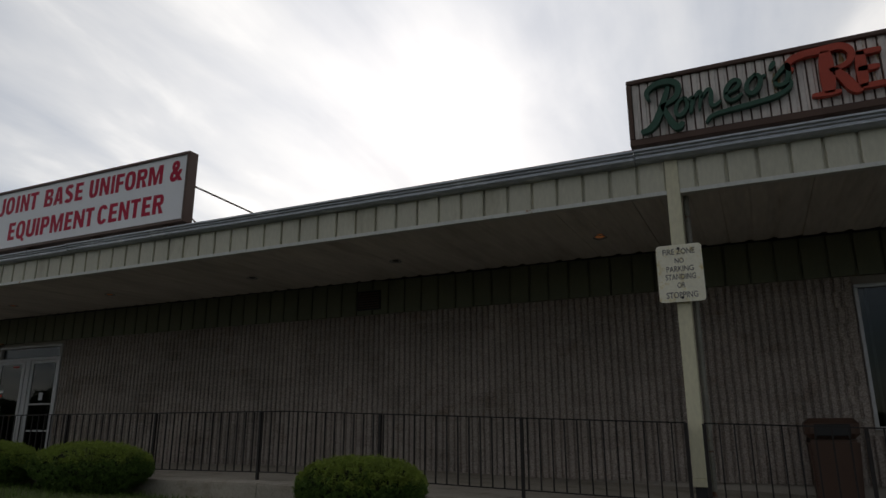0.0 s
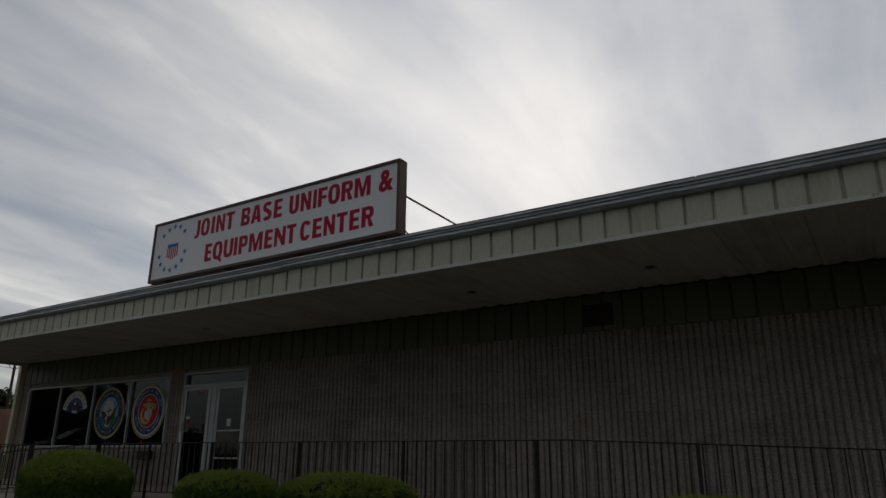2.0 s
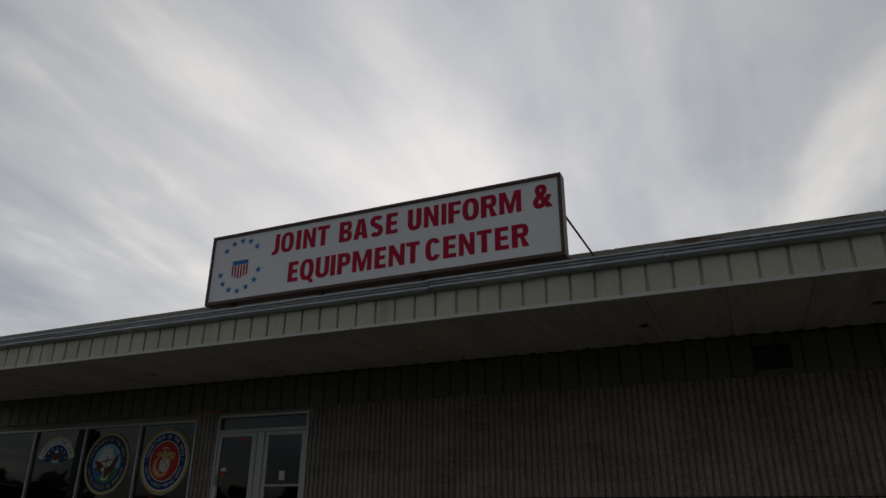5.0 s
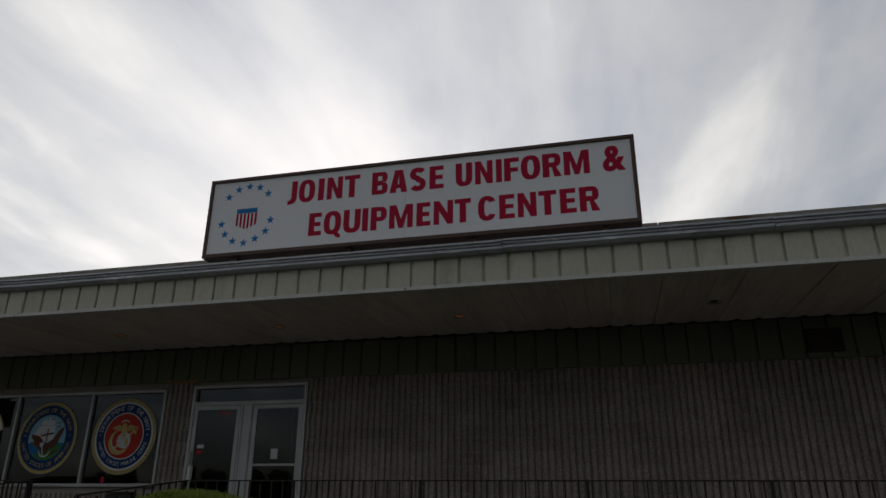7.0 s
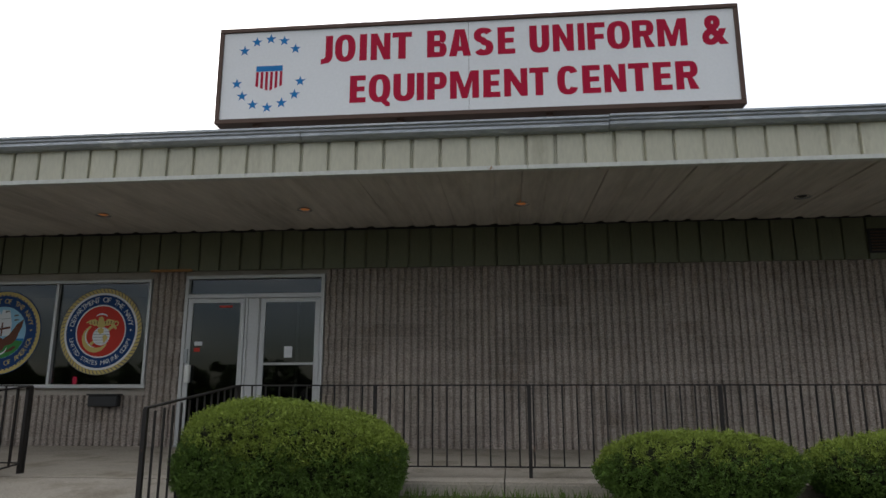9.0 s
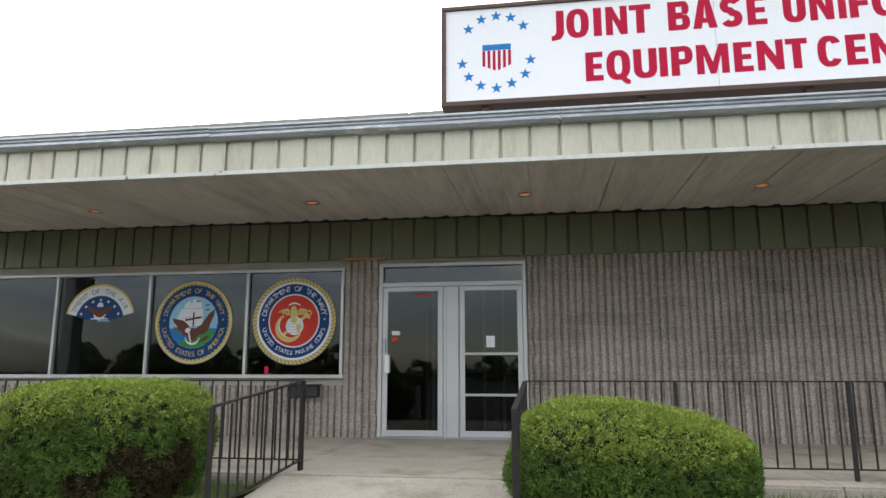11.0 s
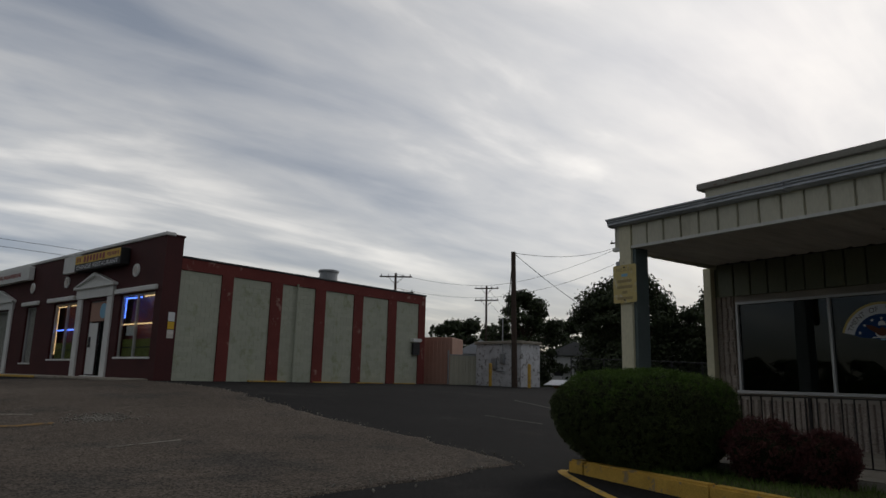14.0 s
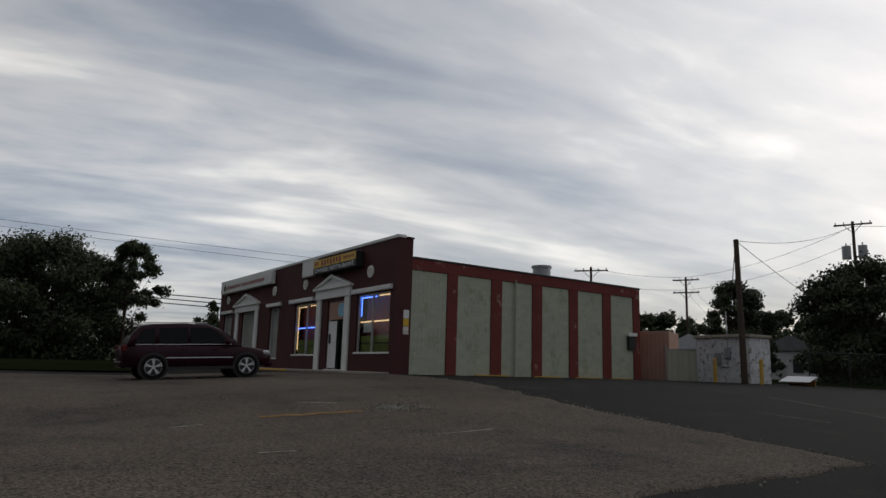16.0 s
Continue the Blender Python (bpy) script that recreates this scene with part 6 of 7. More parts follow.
make_hedge("hedge", "low rounded clipped hedge near the canopy post", 3.10, 6.78, 1.05, 0.72, 0.4, 0.62, 2.4, 19, count=4400, size=0.017, tips=0.3)
for dx, dy, r, hh, sd in ((0.0, 0.05, 0.46, 0.68, 23), (0.62, 0.12, 0.30, 0.58, 29)):
    make_hedge("barberry_bush", "dark red barberry bush between the hedges", -13.42 + dx, 6.62 + dy, 1.25, r, r * 0.9, hh, 2.0, sd, M_REDLEAF, 1500, 0.018, "barberry bushes", rough=0.34, tips=9)


# ---- the brick building across the lot ----
B_ORG = Vector((-36.52, 5.49, 0))
B_M = Matrix.Translation(B_ORG) @ Matrix.Rotation(math.atan2(0.2399, 0.9708), 4, "Z")
# local axes: -x runs along the front away from the corner, +y runs back along the side, front faces -y
B_LEN, B_DEEP, B_Z = 23.2, 15.25, 2.0


def bbox(u0, u1, v0, v1, z0, z1, bevel=0.0, bm=None):
    return box(-u1, -u0, v0, v1, z0, z1, bevel, bm, m=B_M)


def bprism(points, v0, v1):
    return prism([(-u, z) for u, z in points], v0, v1, m=B_M)


def ticks(parent, u0, u1, v, z0, z1, material, pitch=0.17):
    """A row of plain bars of the size of letters."""
    n = max(1, round((u1 - u0) / pitch))
    p = (u1 - u0) / n
    for i in range(n):
        part("bar", bbox(u0 + i * p, u0 + (i + 0.62) * p, v, v + 0.004, z0 + (0.04 if i % 3 == 1 else 0), z1), material, parent)


def make_far_building():
    b = thing("brick_building", "maroon brick shop building with pale green side bays", "building")
    openings = [(0.50, 3.42, 2.88, 5.42), (4.26, 6.35, 2.1, 5.30), (7.56, 10.35, 2.80, 5.38), (12.55, 13.9, 2.62, 5.38), (15.9, 18.6, 2.1, 5.37), (20.55, 22.2, 2.62, 5.38)]
    us = sorted({0.0, B_LEN} | {o[i] for o in openings for i in (0, 1)})
    for a, c in zip(us, us[1:]):
        hole = [o for o in openings if o[0] <= a + 1e-6 and o[1] >= c - 1e-6]
        for lo, hi in ([(1.2, hole[0][2]), (hole[0][3], 7.58)] if hole else [(1.2, 7.58)]):
            part("front_wall", bbox(a, c, 0.0, 0.3, lo, hi), M_MAROON, b, "maroon painted brick front")
    part("return_wall", bbox(0.0, 0.3, 0.301, 0.72, 1.2, 7.58), M_MAROON, b, "maroon painted brick return")
    part("front_coping", bbox(-0.05, B_LEN + 0.05, -0.06, 0.36, 7.58, 7.72, 0.02), M_WTRIM, b, "weathered pale coping")
    part("return_coping", bbox(-0.05, 0.36, 0.362, 0.76, 7.58, 7.66, 0.02), M_MAROON, b)
    part("core_wall", bbox(0.28, B_LEN, 0.74, B_DEEP, 1.2, 6.7), M_REDPAINT, b)
    part("roof", bbox(0.35, B_LEN - 0.1, 0.75, B_DEEP - 0.05, 6.7, 6.76), M_ROOF, b)
    part("top_band", bbox(0.0, 0.28, 0.722, B_DEEP, 6.32, 6.78), M_REDPAINT, b, "brick-red painted top band")
    part("side_coping", bbox(-0.03, 0.34, 0.77, B_DEEP + 0.05, 6.782, 6.87, 0.015), M_BLACK, b, "dark metal roof edge")
    o = 0.70
    bays = [(0.722 - o, 1.86), (2.4, 4.3), (4.92, 6.8), (7.42, 9.24), (9.85, 11.65), (12.27, 14.02)]
    for p0, p1 in ((1.86, 2.4), (4.3, 4.92), (6.8, 7.42), (9.24, 9.85), (11.65, 12.27), (14.02, 14.55)):
        part("pilaster", bbox(0.0, 0.28, p0 + o, p1 + o, 1.2, 6.318), M_REDPAINT, b, "brick-red painted pilaster")
    course, blk = 0.203, 0.406
    block_mesh = {}
    for v0, v1 in bays:
        v0, v1 = v0 + o, v1 + o
        part("bay_joint", bbox(0.07, 0.28, v0 + 0.002, v1 - 0.002, 1.2, 6.318), M_MINT, b)
        row, z = 0, 1.9
        while z < 6.31:
            hgt = min(course, 6.318 - z) - 0.008
            y = v0 - (blk / 2 if row % 2 else 0)
            cells = []
            while y < v1:
                a, c = max(v0, y), min(v1, y + blk) - 0.006
                if c - a > 0.03:
                    cells.append((a, c))
                y += blk
            for a, c in cells:
                MINT_BLOCKS.append((a, c, z, z + hgt))
            z += course
            row += 1
    # windows, doors and white trim of the front
    for i, (u0, u1, z0, z1) in enumerate(openings):
        is_door = z0 < 2.3
        glass_y = 0.14
        w = part("door" if is_door else "window", bbox(u0, u1, 0.10, 0.2, z1 - 0.06, z1), M_ALU, b)
        for a in (u0, u1 - 0.06):
            part("jamb", bbox(a, a + 0.06, 0.10, 0.2, z0, z1 - 0.06), M_ALU, w)
        part("sill", bbox(u0 - 0.06, u1 + 0.06, -0.05, 0.2, z0 - 0.08, z0 - 0.002, 0.01), M_WTRIM, w)
        p = part("pane", bbox(u0 + 0.05, u1 - 0.05, glass_y, glass_y + 0.01, z0, z1 - 0.05), M_CLEAR, w)
        p.visible_shadow = False
        if i in (0, 2):
            um = (u0 + u1) / 2 + (0.15 if i == 0 else 0)
            part("mullion", bbox(um - 0.025, um + 0.025, 0.09, 0.2, z0, z1 - 0.06), M_ALU, w)
        deep = 0.55 if i in (0, 1, 2) else 0.2
        part("blind", bbox(u0 + 0.08 + (0.3 if i > 2 else -0.06), u1 - (0.07 if i > 2 else 0.02), deep, deep + 0.02, z0, z1 - 0.06), M_POSTER if i in (0, 2) else M_SOFFIT if i != 1 else M_ROOM, w)
    # neon strips and panels in the restaurant windows
    for u0, u1, z0, z1, lo in ((0.55, 3.37, 2.9, 5.36, 3.35), (7.61, 10.3, 2.82, 5.32, 3.3)):
        w = thing("window_display", "restaurant window with neon strips and menu panels", "window display", "restaurant windows")
        zm = (z0 + z1) / 2 + 0.05
        first = u0 < 5
        for name, m, a, c, zz in (("neon_strip", M_NEONBLUE if first else M_NEONWARM, u0 + 1.45, u1, z1 - 0.1), ("neon_strip", M_NEONWARM, u0, u0 + 1.25, z1 - 0.08), ("neon_strip", M_NEONWARM if first else M_NEONBLUE, u0, u1, zm)):
            part(name, bbox(a, c, 0.22, 0.25, zz, zz + 0.055), m, w)
        part("neon_strip", bbox(u1 - 0.06, u1 - 0.01, 0.22, 0.25, zm + 0.3 if first else z0 + 0.2, z1 - 0.12), M_NEONBLUE if first else M_NEONWARM, w)
        part("menu_panel", bbox(u0, u1, 0.26, 0.28, z0, lo + 0.25), M_FOODPANEL, w, "green and yellow printed panel")
        part("shelf_line", bbox(u0, u1, 0.24, 0.26, lo - 0.1, lo - 0.06), M_BLACK, w)
        if first:
            part("notice", bbox(2.45, 3.1, 0.24, 0.25, 3.75, 4.15), M_PAPER, w)
    part("side_panel", bbox(5.45, 6.3, 0.08, 0.1, 2.15, 4.35), M_WTRIM, b, "white door leaf")
    part("over_panel", bbox(4.32, 6.3, 0.07, 0.1, 4.42, 5.25), M_PINK, b, "peach panel over the door")
    part("round_emblem", rod(B_M @ Vector((-5.0, 0.06, 4.85)), B_M @ Vector((-5.0, 0.04, 4.85)), 0.33, sides=24), M_SKYBLUE, b, "pale blue round emblem")
    part("push_plate", bbox(6.02, 6.2, 0.05, 0.08, 3.3, 3.75), M_BLACK, b)
    for u0, u1, zb, zt, apex in ((3.78, 7.75, 5.45, 5.98, 6.50), (15.5, 19.95, 5.42, 5.88, 6.46)):
        um = (u0 + u1) / 2
        p = part("pediment", bprism([(u0 + 0.1, zt), (u1 - 0.1, zt), (um, apex - 0.05)], -0.10, 0.0), M_WTRIM, b, "white wooden pediment")
        part("entablature", bbox(u0 + 0.15, u1 - 0.15, -0.12, 0.0, zb, zt - 0.1), M_WTRIM, p)
        part("cornice", bbox(u0, u1, -0.22, 0.0, zt - 0.1, zt), M_WTRIM, p)
        for s in (0, 1):
            q = (u0, u1)[s]
            part("raking_cornice", bprism([(q, zt), (q + (0.12 if s == 0 else -0.12), zt + 0.0), (um, apex - 0.08), (um, apex + 0.06)][::1 if s else -1], -0.22, 0.0), M_WTRIM, p)
        for a in (u0 + 0.25, u1 - 0.72):
            part("pilaster_trim", bbox(a, a + 0.47, -0.08, 0.0, 2.02, zb), M_WTRIM, p)
    for u0, u1 in ((0.3, 3.75), (7.9, 10.95), (12.2, 14.3), (20.4, 22.6)):
        part("hood_mould", bbox(u0, u1, -0.14, 0.0, 5.46, 5.66, 0.02), M_WTRIM, b, "white window hood")
    for u in (2.23, 9.08, 13.34, 21.5):
        bm = rod(B_M @ Vector((-u, 0.0, 6.37)), B_M @ Vector((-u, -0.05, 6.37)), 0.27, sides=24)
        m = part("medallion", bm, M_WTRIM, b, "white round wall medallion")
        part("boss", rod(B_M @ Vector((-u, -0.05, 6.37)), B_M @ Vector((-u, -0.08, 6.37)), 0.16, sides=20), M_SOFFIT, m)
    pipe = part("downpipe", rod(B_M @ Vector((0.06, 6.4, 2.0)), B_M @ Vector((0.06, 6.4, 6.4)), 0.05), M_MINT, b, "pale green downpipe")
    w = part("side_window", bbox(-0.10, 0.10, 14.25, 14.75, 3.55, 4.2), M_BLACK, b, "small dark barred window")
    part("awning", bbox(-0.18, 0.05, 14.15, 14.8, 4.25, 4.42), M_WTRIM, w)
    for a, c in ((4.1, 6.0), (7.6, 9.2), (10.3, 12.0), (12.9, 14.4)):
        part("base_strip", bbox(-0.14, -0.01, a, c, 1.9, 2.06), M_KERB, b, "yellow painted wheel stop")
    for z0, z1, m in ((4.25, 4.6, M_PAPER), (3.95, 4.24, M_YELLOWSIGN), (3.6, 3.92, M_SOFFIT)):
        part("side_notice", bbox(-0.015, -0.002, 0.36, 0.62, z0, z1), m, b)
    part("pavement_edge", bbox(0.3, B_LEN, -1.6, -0.02, 1.4, 2.06, 0.02), M_CONCRETE, b, "pale concrete step along the front")
    part("kerb_face", bbox(7.0, B_LEN, -1.75, -1.61, 1.4, 2.05, 0.02), M_KERB, b)
    # signs over the front
    s = thing("shop_sign", "long white box sign with dark red bars", "sign", "shop signs")
    part("cabinet", bbox(13.3, 22.35, -0.32, -0.04, 6.78, 7.48, 0.02), M_WTRIM, s)
    x = 14.4
    for wdt in (3.2, 1.5, 3.0)[::-1]:
        ticks(s, x, x + wdt * 0.85, -0.328, 7.0, 7.22, M_BROWNRED)
        x += wdt * 0.8 + 0.25
    part("emblem", rod(B_M @ Vector((-21.5, -0.322, 7.12)), B_M @ Vector((-21.5, -0.33, 7.12)), 0.22, sides=16), M_INK, s)
    s = thing("shop_sign", "yellow and black box sign over the restaurant", "sign", "shop signs")
    part("cabinet", bbox(2.9, 7.4, -0.42, -0.04, 6.66, 7.36, 0.02), M_BLACK, s)
    part("yellow_face", bbox(2.95, 7.35, -0.428, -0.422, 6.98, 7.34), M_YELLOWSIGN, s)
    ticks(s, 4.4, 6.6, -0.434, 7.02, 7.29, M_BROWNRED, 0.3)
    ticks(s, 3.1, 4.2, -0.434, 7.08, 7.24, M_BROWNRED, 0.14)
    ticks(s, 6.8, 7.25, -0.434, 7.06, 7.26, M_BROWNRED, 0.15)
    lettering("lettering", "CHINESE RESTAURANT", -7.2, -3.1, 6.73, 0.19, -0.426, M_PAPER, s, bold=0.01, m=B_M)
    s = thing("shop_sign", "blank white square sign board", "sign", "shop signs")
    part("board", bbox(7.55, 9.2, -0.22, -0.04, 6.72, 7.5, 0.01), M_WTRIM, s)
    v = thing("roof_vent", "galvanised round roof vent drum", "vent")
    c = B_M @ Vector((-1.2, 9.2, 0))
    part("drum", rod((c.x, c.y, 6.7), (c.x, c.y, 7.42), 0.45, sides=20), M_STEEL, v)
    part("cap", rod((c.x, c.y, 7.42), (c.x, c.y, 7.52), 0.52, sides=20), M_STEEL, v)
    part("fan_box", bbox(1.6, 1.78, 9.0, 9.4, 6.95, 7.2), M_BLACK, v)
    return b


MINT_BLOCKS = []
FAR_BUILDING = make_far_building()


# ---- parked car ----
def make_car(origin, heading):
    """A tall estate car; local x ahead, y to its left, z up."""
    car = thing("parked_car", "dark maroon sport utility car with alloy wheels", "car", at=origin)
    car.rotation_euler = (0, -0.047, heading)
    L = 2.39
    # stations along the body: x, half width, sill z, belt z
    low = [(-2.39, 0.74, 0.55, 0.92), (-2.30, 0.88, 0.42, 1.04), (-1.9, 0.945, 0.34, 1.08), (-1.0, 0.955, 0.30, 1.07), (0.2, 0.955, 0.30, 1.05), (1.05, 0.95, 0.31, 1.03), (1.5, 0.945, 0.34, 1.01), (2.0, 0.90, 0.36, 0.92), (2.28, 0.80, 0.42, 0.80), (2.39, 0.62, 0.50, 0.68)]
    bm = bmesh.new()
    rings = []
    for x, w, s, t in low:
        h = t - s
        prof = [(-w * 0.86, s), (-w * 0.98, s + 0.12 * h), (-w, s + 0.45 * h), (-w * 0.99, s + 0.72 * h), (-w * 0.95, s + 0.93 * h), (-w * 0.86, t), (0, t + 0.035)]
        prof += [(-a, b) for a, b in prof[-2::-1]]
        rings.append([bm.verts.new((x, a, b)) for a, b in prof])
    for r0, r1 in zip(rings, rings[1:]):
        n = len(r0)
        for i in range(n):
            bm.faces.new((r0[i], r0[(i + 1) % n], r1[(i + 1) % n], r1[i]))
    bm.faces.new(rings[0])
    bm.faces.new(rings[-1][::-1])
    bmesh.ops.recalc_face_normals(bm, faces=bm.faces[:])
    body = part("body", bm, M_CAR, car, smooth=True)
    # glasshouse
    cab = [(-2.26, 1.04, 1.05), (-2.12, 1.40, 1.30), (-1.86, 1.70, 1.62), (-1.4, 1.765, 1.72), (-0.5, 1.79, 1.75), (0.25, 1.76, 1.72), (0.62, 1.62, 1.60), (1.32, 1.04, 1.02)]
    bm = bmesh.new()
    rings = []
    for x, zt, _ in cab:
        zb = 1.02
        k = (zt - zb) / 0.77
        wb, wt = 0.86, 0.86 - 0.20 * k
        prof = [(-wb, zb), (-wb + (wb - wt) * 0.5, zb + (zt - zb) * 0.55), (-wt - 0.02, zt - 0.07 * k), (-wt + 0.08, zt - 0.012), (0, zt + 0.015)]
        prof += [(-a, b) for a, b in prof[-2::-1]]
        rings.append([bm.verts.new((x, a, b)) for a, b in prof])
    for r0, r1 in zip(rings, rings[1:]):
        n = len(r0)
        for i in range(n):
            bm.faces.new((r0[i], r0[(i + 1) % n], r1[(i + 1) % n], r1[i]))
    bm.faces.new(rings[0])
    bm.faces.new(rings[-1][::-1])
    bmesh.ops.recalc_face_normals(bm, faces=bm.faces[:])
    part("cabin", bm, M_CAR, car, smooth=True)

    def cab_y(z, zt=1.76):
        k = (z - 1.02) / 0.77
        return 0.86 - 0.20 * k * 0.95 + 0.014

    for side in (-1, 1):
        for pts in ([(-2.02, 1.12), (-1.42, 1.12), (-1.42, 1.60), (-1.80, 1.56)], [(-1.30, 1.12), (-0.42, 1.12), (-0.42, 1.64), (-1.30, 1.62)], [(-0.34, 1.12), (0.92, 1.12), (0.52, 1.52), (0.28, 1.63), (-0.34, 1.64)]):
            v = [(x, side * cab_y(z), z) for x, z in pts]
            sheet("side_window", v, [tuple(range(len(v)))], M_CARGLASS, car)
        part("chrome_trim", bar((-2.0, side * 0.885, 1.085), (0.98, side * 0.885, 1.085), 0.012, 0.022), M_ALLOY, car)
        part("side_moulding", bar((-1.1, side * 0.965, 0.66), (1.0, side * 0.963, 0.66), 0.014, 0.03), M_ALLOY, car)
        part("sill", bar((-1.05, side * 0.95, 0.33), (1.05, side * 0.95, 0.33), 0.05, 0.09), M_BLACK, car)
        part("roof_rail", bar((-1.75, side * 0.60, 1.79), (0.2, side * 0.60, 1.80), 0.03, 0.03), M_ALLOY, car)
        for x in (-1.36, -0.38):
            part("door_seam", bar((x, side * 0.957, 0.45), (x, side * 0.935, 1.0), 0.006, 0.008), M_BLACK, car)
        for x in (-0.62, 0.42):
            part("door_handle", bar((x - 0.1, side * 0.965, 0.93), (x + 0.1, side * 0.965, 0.93), 0.02, 0.025), M_CAR, car)
        m = part("wing_mirror", box(0.72, 0.92, side * 0.97 - 0.08, side * 0.97 + 0.08, 1.08, 1.24, 0.04), M_CAR, car)
        part("headlight", box(1.98, 2.30, side * 0.74 - 0.11, side * 0.74 + 0.11, 0.72, 0.88, 0.05), M_LAMP, car)
        part("tail_light", box(-2.40, -2.22, side * 0.78 - 0.1, side * 0.78 + 0.1, 0.86, 1.08, 0.03), M_TAIL, car)
    for x in (-1.46, 1.46):
        for side in (-1, 1):
            y = side * 0.83
            arch = rod((x, side * 0.70, 0.38), (x, side * 0.962, 0.38), 0.45, sides=28)
            part("wheel_arch", arch, M_BLACK, car)
            bm = bmesh.new()
            for r, dy in ((0.375, 0.11), (0.375, 0.16)):
                pass
            rod((x, y + side * 0.13 - side * 0.24, 0.375), (x, y + side * 0.15, 0.375), 0.375, sides=32, bm=bm)
            w = part("wheel", bm, M_TYRE, car, "black tyre")
            rim = part("rim", rod((x, y + side * 0.145, 0.375), (x, y + side * 0.153, 0.375), 0.26, sides=28), M_BLACK, w)
            ring = bmesh.new()
            bmesh.ops.create_cone(ring, cap_ends=False, segments=28, radius1=0.27, radius2=0.25, depth=0.03, matrix=Matrix.Translation((x, y + side * 0.155, 0.375)) @ Matrix.Rotation(radians(-90 * side), 4, "X"))
            part("rim_lip", ring, M_ALLOY, w)
            for k in range(5):
                a = radians(72 * k + 18)
                for da in (-0.13, 0.13):
                    part("spoke", bar((x + 0.05 * math.cos(a), y + side * 0.16, 0.375 + 0.05 * math.sin(a)), (x + 0.255 * math.cos(a + da), y + side * 0.16, 0.375 + 0.255 * math.sin(a + da)), 0.018, 0.035), M_ALLOY, w)
            part("hub", rod((x, y + side * 0.15, 0.375), (x, y + side * 0.172, 0.375), 0.055, sides=14), M_ALLOY, w)
    sheet("windscreen", [(0.66, -0.60, 1.60), (0.66, 0.60, 1.60), (1.34, 0.74, 1.065), (1.34, -0.74, 1.065)], [(0, 1, 2, 3)], M_CARGLASS, car)
    sheet("rear_window", [(-2.15, -0.62, 1.40), (-2.15, 0.62, 1.40), (-1.89, 0.54, 1.68), (-1.89, -0.54, 1.68)], [(3, 2, 1, 0)], M_CARGLASS, car)
    part("grille", box(2.30, 2.41, -0.42, 0.42, 0.58, 0.74, 0.02), M_ALLOY, car)
    part("front_bumper", box(2.12, 2.40, -0.78, 0.78, 0.32, 0.5, 0.06), M_CAR, car)
    part("rear_bumper", box(-2.42, -2.2, -0.80, 0.80, 0.36, 0.60, 0.06), M_CAR, car)
    return car


CAR_XY = (-34.8, -2.04)
make_car((*CAR_XY, lot_z(*CAR_XY) + 0.01), radians(100))


